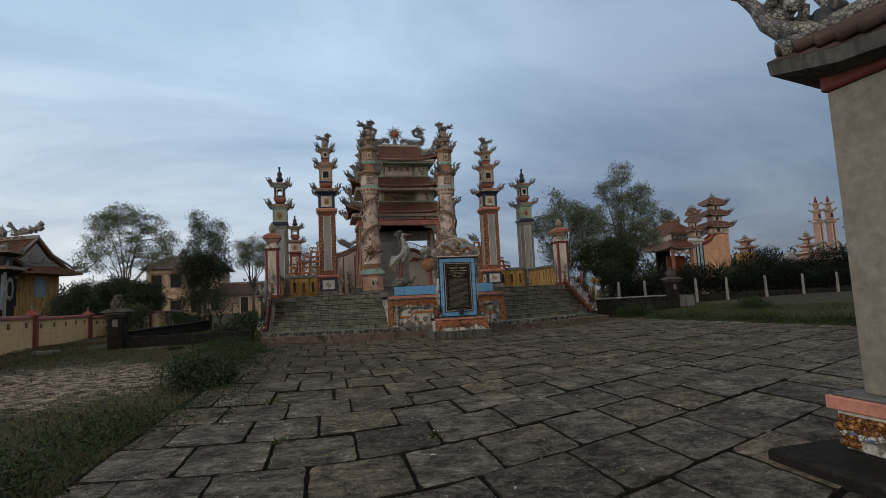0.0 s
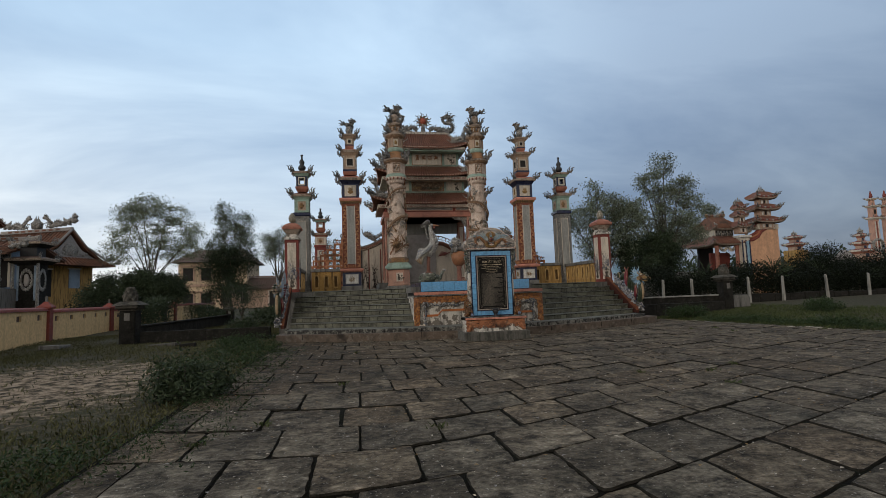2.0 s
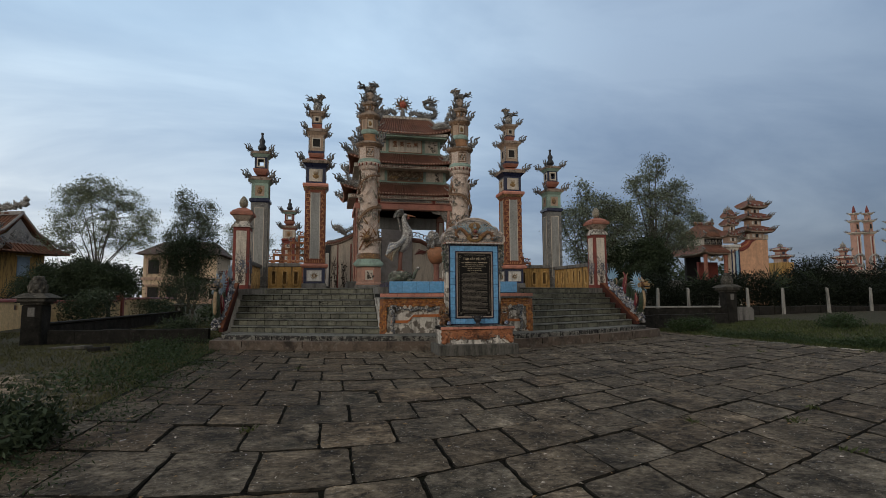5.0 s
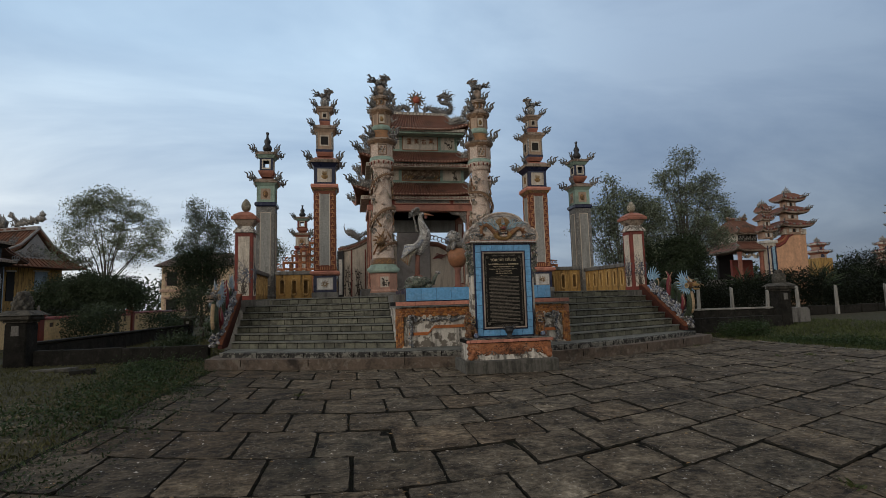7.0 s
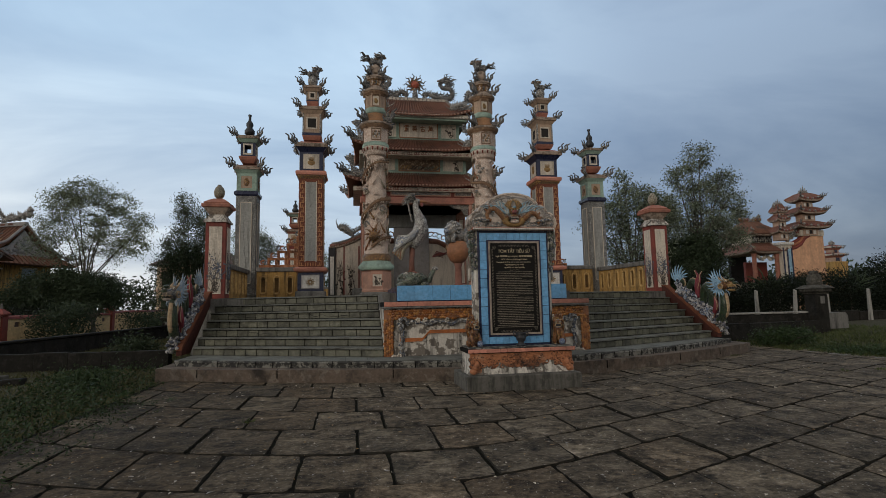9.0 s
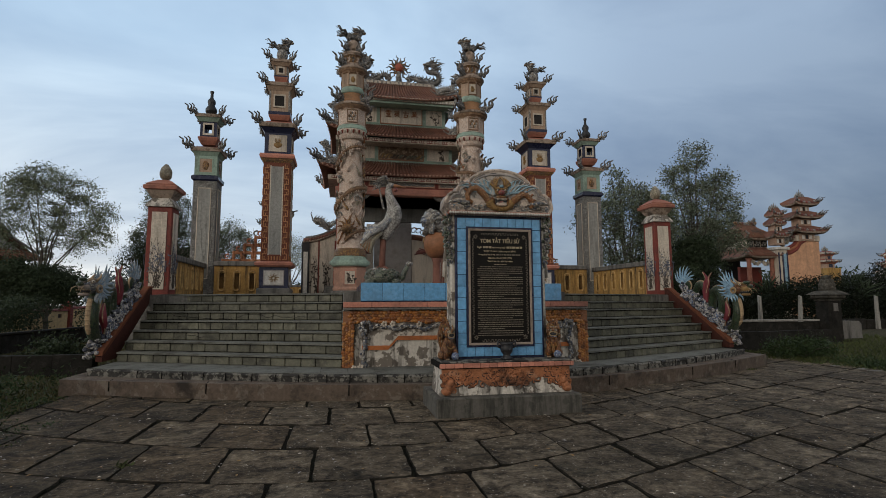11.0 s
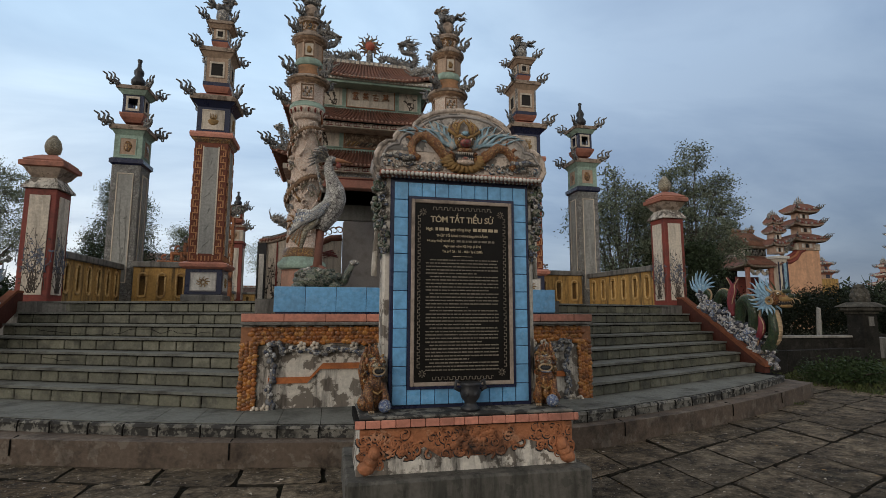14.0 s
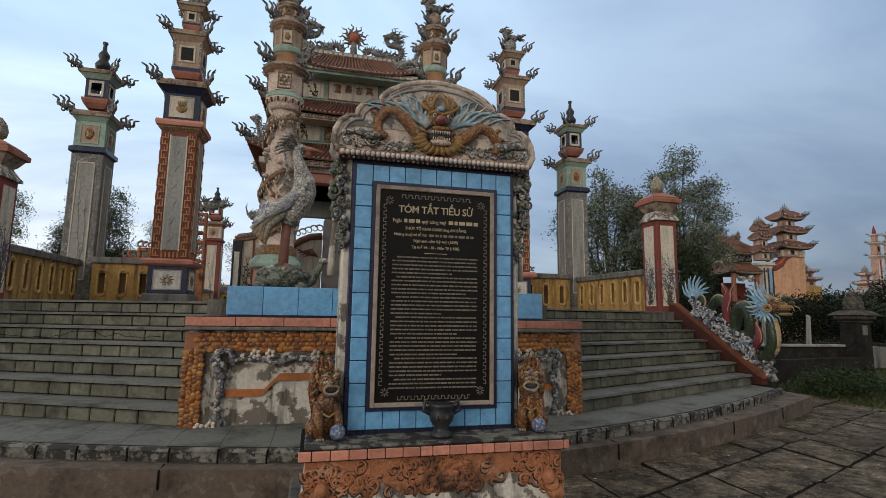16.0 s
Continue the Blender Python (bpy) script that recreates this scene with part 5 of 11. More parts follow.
def dragon_column(at, facing):
    """A round column wound by a dragon, with ringed drums and a lion on top."""
    t = thing("dragon_column", at, "round mosaic column entwined by a dragon, with ringed drums and lion", "column", "pair of dragon columns")
    part("foot", Shape().lathe([(0.66, 0), (0.68, 0.14), (0.6, 0.2)], "concrete", n=8, smooth=False), t)
    s = Shape().lathe([(0.58, 0.2), (0.60, 0.26), (0.56, 0.32), (0.56, 0.94), (0.6, 0.98)], "pink", n=8, smooth=False)
    part("drum", s, t, "pink octagonal drum")
    s = Shape()
    def pan(q, y):
        panel(q, -0.2, 0.2, 0.38, 0.86, y, ("salmon", "cream"), 0.02, 0.02)
        branchy(q, random.Random(3), (0, 0.45), (0, 0.8), 0.26, 4, "ink", 0.012, 0.3, y - 0.02)
    on_four(s, 0.56, pan)
    part("flower_panel", s, t)
    part("ledge", Shape().lathe(crisp([(0.60, 1.0), (0.68, 1.06), (0.72, 1.10), (0.72, 1.18), (0.64, 1.24), (0.56, 1.34)]), "mint", n=24), t, "pale green round ledge")
    part("collar", Shape().lathe(crisp([(0.54, 1.32), (0.58, 1.38), (0.58, 1.50), (0.54, 1.56), (0.5, 1.6)]), "mosaic_ochre", n=24), t)
    part("shaft", Shape().lathe([(0.50, 1.58)] + [(0.49 - 0.012 * k, 1.6 + 0.39 * k) for k in range(11)], "column_skin", n=28), t, "buff shard-covered shaft")
    # the dragon: two turns up the shaft
    s, rnd = Shape(), random.Random(5)
    def coil(u):
        a = facing * (1.2 + u * 4.6 * math.pi) + math.pi
        r = 0.50 - 0.04 * u + 0.05
        return (r * math.cos(a), r * math.sin(a), 1.85 + 3.4 * u + 0.10 * math.sin(u * 30))
    pts = curve_pts(coil, 90)
    s.tube(pts, [0.082 * (0.55 + 0.45 * math.sin(math.pi * min(1, 0.1 + 0.9 * i / 89))) for i in range(90)], "belt_brown", 8)
    for i in range(3, 87):
        p = Vector(pts[i])
        out = Vector((p.x, p.y, 0)).normalized()
        s.tube([p + out * 0.05 + Vector((0, 0, 0.05)), p + out * 0.08 + Vector((0, 0, 0.10))], [0.022, 0.008], "coil_brown", 5)
        s.tube([p + out * 0.03 - Vector((0, 0, 0.05)), p + out * 0.02 - Vector((0, 0, 0.15))], [0.030, 0.016], "column_skin" if i % 3 else "coil_brown", 5)
    # claws and flames stuck on the shaft
    for k in range(64):
        a, z = rnd.random() * 6.28, 1.70 + rnd.random() * 3.75
        r = 0.50 - 0.03 * (z - 1.6) / 3.9
        q = [(r * math.cos(a + 0.12 * j * (1 if k % 2 else -1)), r * math.sin(a + 0.12 * j * (1 if k % 2 else -1)), z + 0.09 * j + 0.03 * math.sin(2.2 * j)) for j in range(5)]
        s.tube(q, [0.042, 0.04, 0.032, 0.02, 0.006], rnd.choice(["column_skin", "mosaic_cream", "column_skin", "mosaic_ochre", "clay"]), 6)
    for k in range(26):
        # cloud scrolls wound on the shaft
        a0, z, r0, g = rnd.random() * 6.28, 1.75 + rnd.random() * 3.6, 0.09 + 0.07 * rnd.random(), rnd.choice((-1, 1))
        R = 0.515 - 0.03 * (z - 1.6) / 3.9
        q = [(a0 + g * r0 * (1 - j / 14) * math.cos(j * 0.62) / R, z + r0 * (1 - j / 14) * math.sin(j * 0.62)) for j in range(12)]
        s.tube([(R * math.cos(w), R * math.sin(w), h) for w, h in q], [0.034 - 0.0018 * j for j in range(12)], rnd.choice(["mosaic_cream", "mosaic_grey", "column_skin"]), 5)
    for k in range(30):
        a, z = rnd.random() * 6.28, 1.7 + rnd.random() * 3.6
        r = 0.49 - 0.03 * (z - 1.6) / 3.9
        s.ball((r * math.cos(a), r * math.sin(a), z), (0.09, 0.09, 0.06), rnd.choice(["column_skin", "mosaic_grey", "column_skin"]), 7, 5, 0.4, k)
    # head low on the shaft, towards the visitor
    hx, hy = -0.12 * facing, -0.56
    s.ball((hx, hy, 2.25), (0.2, 0.17, 0.17), "mosaic_ochre", 10, 7, 0.3, 4)
    s.ball((hx - 0.1 * facing, hy - 0.13, 2.2), (0.13, 0.12, 0.09), "mosaic_ochre", 8, 6, 0.2, 5)
    for k in range(11):
        w = k * 0.57
        s.tube([(hx, hy + 0.05, 2.25), (hx + 0.26 * math.cos(w), hy + 0.04, 2.25 + 0.26 * math.sin(w)), (hx + 0.4 * math.cos(w + 0.25), hy + 0.08, 2.25 + 0.42 * math.sin(w + 0.25))], [0.06, 0.035, 0.006], "mosaic_amber" if k % 2 else "mosaic_ochre", 6)
    part("dragon_relief", s, t, "moulded dragon winding round the shaft")
    part("flare", Shape().lathe([(0.45, 5.34), (0.47, 5.44), (0.50, 5.56), (0.535, 5.66)], "column_skin", n=24), t, "flared shard collar")
    s = Shape()
    for k in range(30):
        w = 2 * math.pi * k / 30
        s.tube([(0.53 * math.cos(w), 0.53 * math.sin(w), 5.62), (0.505 * math.cos(w), 0.505 * math.sin(w), 5.50)], [0.036, 0.022], "red" if k % 2 else "cream", 5)
    tagged(part("petal_fringe", s, t, "red and cream petal fringe"), kind="stuff")
    part("ring", Shape().lathe(crisp([(0.535, 5.66), (0.55, 5.69), (0.55, 5.76), (0.52, 5.80), (0.50, 5.83)]), "mint", n=24), t, "pale green ring")
    s = Shape().lathe([(0.50, 5.82), (0.48, 5.86), (0.48, 6.32), (0.52, 6.36)], "column_skin", n=8, smooth=False)
    on_four(s, 0.475, lambda q, y: [panel(q, -0.195, 0.195, 5.87, 6.32, y, ("belt_brown", "column_skin"), 0.028, 0.035)] + [q.ball((0.055 * (j % 5 - 2), y - 0.025, 6.0 + 0.1 * (j // 5)), (0.035, 0.02, 0.05), ("mosaic_grey", "column_skin", "mosaic_ochre")[j % 3], 6, 4, 0.5, j) for j in range(15)])
    part("panel_drum", s, t, "drum with shard panels")
    part("eave", Shape().lathe(crisp([(0.60, 6.48), (0.665, 6.495), (0.68, 6.51), (0.68, 6.555), (0.655, 6.575), (0.56, 6.60), (0.5, 6.62)]), "eave_grey", n=32), t, "wide round eave with a pale lip")
    part("eave_band", Shape().lathe(crisp([(0.50, 6.34), (0.53, 6.36), (0.54, 6.40), (0.60, 6.42), (0.635, 6.45), (0.635, 6.485), (0.60, 6.49)]), "belt_brown", n=32), t, "dark brown band under the eave")
    part("cone", Shape().lathe([(0.56, 6.59), (0.52, 6.67), (0.46, 6.76), (0.43, 6.87), (0.41, 6.98)], "cone_ochre", n=28), t)
    for k in range(4):
        a = 45 + 90 * k
        ob = part("eave_ornament", None, t, mesh=FLAME["a" if k % 2 else "b"])
        ob.matrix_basis = pose(0.53 * math.cos(radians(a)), 0.53 * math.sin(radians(a)), 6.56, 0, 0, a) @ Matrix.Scale(0.82, 4)
    part("ring", Shape().lathe([(0.42, 6.96), (0.44, 7.02), (0.44, 7.10), (0.40, 7.19)], "mint", n=24), t)
    s = Shape().lathe([(0.39, 7.18), (0.385, 7.66), (0.42, 7.7)], "tan_box", n=8, smooth=False)
    on_four(s, 0.385, lambda q, y: [panel(q, -0.155, 0.155, 7.21, 7.64, y, ("belt_brown", "cream"), 0.024, 0.035), q.ball((0, y - 0.02, 7.42), (0.08, 0.03, 0.1), "gold_relief", 8, 6, 0.5, 2)])
    part("panel_drum", s, t, "drum with cream longevity panels")
    part("eave", Shape().lathe(crisp([(0.49, 7.80), (0.545, 7.815), (0.56, 7.83), (0.56, 7.875), (0.535, 7.895), (0.44, 7.94), (0.36, 8.05)]), "eave_grey", n=32), t)
    part("eave_band", Shape().lathe(crisp([(0.41, 7.66), (0.43, 7.69), (0.44, 7.73), (0.49, 7.745), (0.52, 7.77), (0.52, 7.805), (0.49, 7.81)]), "belt_brown", n=32), t, "dark brown band under the eave")
    for k in range(4):
        a = 45 + 90 * k
        ob = part("eave_ornament", None, t, mesh=FLAME["b" if k % 2 else "a"])
        ob.matrix_basis = pose(0.42 * math.cos(radians(a)), 0.42 * math.sin(radians(a)), 7.88, 0, 0, a) @ Matrix.Scale(0.72, 4)
    s = Shape().lathe([(0.33, 8.04), (0.31, 8.1), (0.31, 8.3), (0.36, 8.34)], "mosaic_ochre", n=8, smooth=False)
    for k in range(12):
        w = 2 * math.pi * k / 12
        s.tube([(0.32 * math.cos(w + e), 0.32 * math.sin(w + e), 8.2 + h) for e, h in ((-0.16, -0.08), (0.02, -0.09), (0.14, 0.0), (0.04, 0.08), (-0.10, 0.05), (-0.04, -0.01))], [0.03, 0.03, 0.028, 0.026, 0.022, 0.014], "flame_grey" if k % 2 else "column_skin", 5)
    part("panel_drum", s, t)
    part("eave", Shape().lathe(crisp([(0.34, 8.32), (0.38, 8.36), (0.38, 8.39), (0.42, 8.40), (0.42, 8.45), (0.34, 8.47), (0.2, 8.56)]), "eave_grey", n=24), t)
    for k in range(4):
        a = 45 + 90 * k
        ob = part("eave_ornament", None, t, mesh=FLAME["a"])
        ob.matrix_basis = pose(0.24 * math.cos(radians(a)), 0.24 * math.sin(radians(a)), 8.48, 0, 0, a) @ Matrix.Scale(0.58, 4)
    part("orb", Shape().lathe([(0.16, 8.54), (0.2, 8.64), (0.225, 8.78), (0.19, 8.93), (0.1, 9.0)], "eave_grey", n=16), t, "weathered stone orb")
    ob = part("lion_finial", horned_beast(0.96), t, "green-grey horned beast finial")
    ob.matrix_basis = pose(0, 0, 8.98, 0, 0, 10 if facing > 0 else 170)
    return t


for sx in (-1, 1):
    dragon_column((0.16 + sx * 2.24, 34.67, TOP), -sx).scale = (0.98, 0.98, 1.06)


# ---- balustrade walls round the terrace ----
def slot_wall(a, b, h, label):
    """An ochre parapet from a to b with upright rounded blind slots, shade in their back colour, and a grey coping."""
    L = math.hypot(b[0] - a[0], b[1] - a[1])
    ang = math.degrees(math.atan2(b[1] - a[1], b[0] - a[0]))
    t = thing("parapet", (a[0], a[1], TOP), label, "parapet", "ochre parapets of the terrace", ang)
    n = max(2, int(L / (0.42 if L < 2 else 0.52)))
    pitch = L / n
    s = Shape()
    th, z0, z1, w = 0.125, 0.28, 0.80, 0.10
    s.box(0, L, -th, th, 0, z0, "yellow")
    s.box(0, L, -th, th, z1, h - 0.16, "yellow")
    for k in range(n + 1):
        x0 = 0 if k == 0 else (k - 0.5) * pitch + w
        x1 = L if k == n else (k + 0.5) * pitch - w
        s.box(x0, x1, -th, th, z0, z1, "yellow")
    s.box(0.01, L - 0.01, -0.02, 0.02, z0 - 0.02, z1 + 0.02, "slot_back")
    part("wall", s, t, "stained ochre plaster with upright blind slots")
    q_ = Shape()
    ring = [(w * math.cos(q), z1 - w * 0.2 + w * math.sin(q)) for q in np.linspace(0, math.pi, 7)] + [(w * math.cos(q), z0 + w * 0.2 + w * math.sin(q)) for q in np.linspace(math.pi, 2 * math.pi, 7)]
    q_.tube([(px, 0, pz) for px, pz in ring + ring[:1]], 0.032, "yellow_rim", 5)
    rim_mesh = q_.data("slot_rim")
    for k in range(n):
        for sg in (-1, 1):
            part("slot_rim", None, t, mesh=rim_mesh, at=pose((k + 0.5) * pitch, sg * th, 0))
    part("coping", Shape().box(-0.02, L + 0.02, -0.20, 0.20, h - 0.16, h, "concrete", 0.02), t, "grey concrete coping")
    return t


for sx in (-1, 1):
    gx_, lx_ = (-7.03, -7.03) if sx < 0 else (7.58, 7.42)
    near, far = (gx_, 31.35), (lx_, 34.6)
    slot_wall(near if sx > 0 else far, far if sx > 0 else near, 1.12, "ochre side parapet with slots and grey coping")
    slot_wall((5.3, 34.6) if sx > 0 else (-6.55, 34.6), (6.95, 34.6) if sx > 0 else (-5.1, 34.6), 1.2, "ochre front parapet with slots and grey coping")
    slot_wall((7.6, 35.7) if sx > 0 else (-7.25, 53.4), (7.6, 53.4) if sx > 0 else (-7.25, 35.7), 1.14, "ochre rear side parapet with slots")
slot_wall((-6.7, 54.0), (-2.6, 54.0), 1.14, "ochre rear parapet with slots")

# ---- the three-tiered gate house ----
def roof_skirt(s, ribs, x_out, y0, y1, z0, x_in, yi0, yi1, z1, lift, mat="roof_tile", rib_mat="roof_tile", step=0.15, sides="fblr"):
    """A hipped tiled skirt with upturned corners between an outer and an inner rectangle; adds round tile ribs."""
    oc = [(-x_out, y0), (x_out, y0), (x_out, y1), (-x_out, y1)]
    ic = [(-x_in, yi0), (x_in, yi0), (x_in, yi1), (-x_in, yi1)]
    for k, nm in enumerate("frbl"):
        if nm not in sides:
            continue
        o0, o1, i0, i1 = oc[k], oc[(k + 1) % 4], ic[k], ic[(k + 1) % 4]
        def at(u, v):
            a = (o0[0] + (o1[0] - o0[0]) * u, o0[1] + (o1[1] - o0[1]) * u)
            b = (i0[0] + (i1[0] - i0[0]) * u, i0[1] + (i1[1] - i0[1]) * u)
            e = abs(2 * u - 1)
            z = z0 + (z1 - z0) * (0.55 * v + 0.45 * v * v) + lift * e ** 4 * (1 - v) ** 2
            k2 = 1 + 0.06 * e ** 4 * (1 - v)
            return Vector(((a[0] + (b[0] - a[0]) * v) * k2, a[1] + (b[1] - a[1]) * v, z))
        nu, nv = 28, 6
        vs = [at(i / nu, j / nv) for j in range(nv + 1) for i in range(nu + 1)]
        low = [p - Vector((0, 0, 0.07)) for p in vs]
        fs = [(j * (nu + 1) + i, j * (nu + 1) + i + 1, (j + 1) * (nu + 1) + i + 1, (j + 1) * (nu + 1) + i) for j in range(nv) for i in range(nu)]
        m = len(vs)
        s.add(vs + low, fs + [tuple(q + m for q in reversed(f)) for f in fs] + [(i, i + m, i + 1 + m, i + 1) for i in range(nu)], mat)
        L = math.hypot(o1[0] - o0[0], o1[1] - o0[1])
        n = int(L / step)
        for q in range(n + 1):
            u = q / n
            ribs.tube([at(u, v) + Vector((0, 0, 0.02)) for v in (0.0, 0.33, 0.66, 1.0)], 0.042, rib_mat, 6)
            p = at(u, 0.0)
            ribs.ball(tuple(p + Vector((0, 0, 0.0))), 0.052, "pink", 6, 4)
    for (ox, oy), (ix, iy) in zip(oc, ic):
        pts = []
        for v in np.linspace(0, 1, 7):
            z = z0 + (z1 - z0) * (0.55 * v + 0.45 * v * v) + lift * (1 - v) ** 2
            pts.append(((ox + (ix - ox) * v) * (1 + 0.06 * (1 - v)), oy + (iy - oy) * v, z + 0.07))
        ribs.tube([(pts[0][0] * 1.03, pts[0][1], pts[0][2] + 0.12)] + pts, [0.03] + [0.085] * 7, "mosaic_grey", 7)


def ridge_dragon(size=1.0, mat="mosaic_grey"):
    """A dragon that arches along a ridge towards +x and rears its maned head."""
    s, rnd = Shape(), random.Random(6)
    def body(t):
        return (-1.15 + 1.9 * t, 0.03 * math.sin(9 * t), 0.16 + 0.22 * abs(math.sin(t * 5.2)) + 0.62 * max(0, t - 0.62) * 2.2)
    pts = [tuple(size * c for c in body(i / 27)) for i in range(28)]
    s.tube(pts, [size * (0.04 + 0.115 * math.sin(math.pi * min(1, i / 27 + 0.12))) for i in range(28)], mat, 8)
    hx, hz = 0.78 * size, 0.98 * size
    s.ball((hx, 0, hz), (0.21 * size, 0.15 * size, 0.16 * size), mat, 10, 7, 0.3, 3)
    s.ball((hx + 0.15 * size, 0, hz - 0.02 * size), (0.12 * size, 0.08 * size, 0.06 * size), "bronze", 8, 6, 0.2, 4)
    for k in range(16):
        a = 1.45 + k * 0.16
        ln = size * (0.30 + 0.14 * rnd.random())
        s.tube([(hx - 0.04 * size, 0, hz), (hx + ln * 0.6 * math.cos(a), (rnd.random() - 0.5) * 0.16 * size, hz + ln * 0.6 * math.sin(a)), (hx + ln * math.cos(a + 0.3), (rnd.random() - 0.5) * 0.2 * size, hz + ln * math.sin(a + 0.3))], [0.07 * size, 0.045 * size, 0.01], mat, 6)
    for i in range(1, 27):
        p = Vector(pts[i])
        s.tube([p + Vector((0, 0, 0.05 * size)), p + Vector((-0.10 * size, 0, 0.20 * size)), p + Vector((-0.06 * size, 0, (0.30 + 0.08 * (i % 3)) * size))], [0.06 * size, 0.04 * size, 0.012], mat, 5)
    for k in range(9):
        x0, r0 = -1.05 + 0.2 * k, 0.15 + 0.03 * (k % 3)
        s.tube([((x0 + r0 * (1 - j / 15) * math.cos(0.6 + j * 0.55)) * size, 0.07 * size, (0.30 + 0.10 * (k % 2) + r0 * (1 - j / 15) * math.sin(0.6 + j * 0.55)) * size) for j in range(12)], [(0.045 - 0.0024 * j) * size for j in range(12)], mat, 5)
    for x in (-0.7, -0.1, 0.4):
        s.tube([(x * size, 0, 0.2 * size), (x * size + 0.1 * size, 0.08 * size, 0.08 * size), (x * size + 0.06 * size, 0.1 * size, 0)], [0.06 * size, 0.045 * size, 0.05 * size], mat, 6)
    for k in range(5):
        s.tube([(-1.1 * size, 0, 0.2 * size), ((-1.25 - 0.07 * k) * size, 0, (0.2 + 0.1 * k) * size), ((-1.32 - 0.05 * k) * size, 0, (0.3 + 0.14 * k) * size)], [0.04 * size, 0.03 * size, 0.006], mat, 5)
    for k in range(14):
        x = -1.0 + 1.6 * rnd.random()
        s.ball((x * size, 0.06 * size * (k % 3 - 1), (0.06 + 0.16 * rnd.random()) * size), (0.12 * size, 0.09 * size, 0.10 * size), mat, 7, 5, 0.4, k)
    return s


def coiled_dragon(mat="flame_grey"):
    """A dragon on a ridge, from its tail by the middle out to +x, where it coils and rears a head that looks back."""
    s, rnd = Shape(), random.Random(16)
    way = [(0.42, 0.10), (0.58, 0.28), (0.78, 0.30), (0.95, 0.15), (1.20, 0.10), (1.48, 0.09), (1.76, 0.16), (1.90, 0.36), (1.80, 0.58), (1.58, 0.62), (1.40, 0.66), (1.32, 0.80), (1.38, 0.98)]
    pts = []
    for i in range(len(way) - 1):
        a, b, c, d = (Vector((*way[max(0, min(len(way) - 1, i + o))], 0)) for o in (-1, 0, 1, 2))
        for q in range(4):
            u = q / 4
            v = 0.5 * (2 * b + (c - a) * u + (2 * a - 5 * b + 4 * c - d) * u * u + (3 * b - a - 3 * c + d) * u ** 3)
            pts.append((v.x, 0.05 * math.sin(1.3 * i + u), v.y))
    n = len(pts)
    s.tube(pts, [0.045 + 0.075 * math.sin(math.pi * (0.08 + 0.86 * i / n)) for i in range(n)], mat, 8)
    # fins along the outside of the back
    for i in range(2, n - 3):
        p, tan = Vector(pts[i]), Vector(pts[i + 1]) - Vector(pts[i - 1])
        out = Vector((-tan.z, 0, tan.x)).normalized() * (1 if i < 20 else -1)
        s.tube([p + out * 0.06, p + out * 0.15 - tan.normalized() * 0.05, p + out * (0.20 + 0.05 * (i % 3)) - tan.normalized() * 0.02], [0.045, 0.03, 0.008], mat, 5)
    # head with jaw, horns and whiskers
    s.ball((1.36, 0, 1.02), (0.15, 0.11, 0.11), mat, 10, 7, 0.3, 3)
    s.ball((1.22, 0, 1.02), (0.11, 0.08, 0.05), "coil_brown", 8, 6, 0.25, 4)
    s.ball((1.25, 0, 0.92), (0.09, 0.06, 0.035), mat, 8, 5, 0.2, 5)
    for k in range(4):
        s.tube([(1.22 + 0.03 * k, 0, 0.92), (1.19 + 0.04 * k, 0.02, 0.80), (1.16 + 0.06 * k, 0, 0.70)], [0.022, 0.016, 0.004], mat, 5)
    # the mane streams outwards in waving locks
    for k in range(13):
        a, ln, y = -0.75 + 0.17 * k, 0.62 + 0.26 * rnd.random(), (rnd.random() - 0.5) * 0.22
        at = lambda f, w: (1.40 + ln * f * math.cos(a + w), y * f, 1.00 + ln * f * math.sin(a + w) * 0.62)
        s.tube([at(0.08, 0), at(0.35, 0.18), at(0.6, -0.06), at(0.82, 0.12), at(1.0, -0.02)], [0.05, 0.042, 0.034, 0.024, 0.005], mat, 6)
    # claws and cloud scrolls on the ridge
    for k in range(9):
        x0, r0, g = 0.42 + 0.17 * k, 0.11 + 0.03 * (k % 3), 1 if k % 2 else -1
        s.tube([(x0 + g * r0 * (1 - j / 15) * math.cos(0.6 + j * 0.55), 0.06 * (k % 3 - 1), 0.14 + 0.08 * (k % 2) + r0 * (1 - j / 15) * math.sin(0.6 + j * 0.55)) for j in range(12)], [0.042 - 0.0022 * j for j in range(12)], mat if k % 3 else "mosaic_grey", 5)
        s.tube([(x0, 0, 0.15), (x0 - 0.04, 0.02, 0.30), (x0 + 0.05, 0, 0.40), (x0 + 0.02, 0, 0.50)], [0.05, 0.04, 0.028, 0.006], mat, 5)
    return s


DRAGON = ridge_dragon().data("ridge_dragon")
COILED = coiled_dragon().data("ridge_dragon")
house = thing("gate_house", (0.08, 38.6, TOP), "three-tiered tomb gate house with brown tiled roofs, dragons and painted panels", "pavilion")
Z = lambda z: z - 1.64
# platform and posts
part("plinth", Shape().box(-3.1, 3.1, -1.8, 2.2, 0, 0.45, "concrete", 0.03), house)
post = Shape().box(-0.22, 0.22, -0.22, 0.22, 0.45, Z(6.0), "pink", 0.02)
pm = post.data("post")
plate = Shape()
panel(plate, -0.15, 0.15, 0.7, Z(5.7), -0.22, ("red", "cream"), 0.03, 0.02)
plate = plate.data("post_panel")
for x in (-2.45, 2.45):
    for y in (-1.25, 1.6):
        one = part("post", None, house, mesh=pm, at=pose(x, y, 0))
        for k in range(4):
            part("post_panel", None, one, mesh=plate, at=pose(0, 0, 0, 0, 0, 90 * k))
s = Shape()
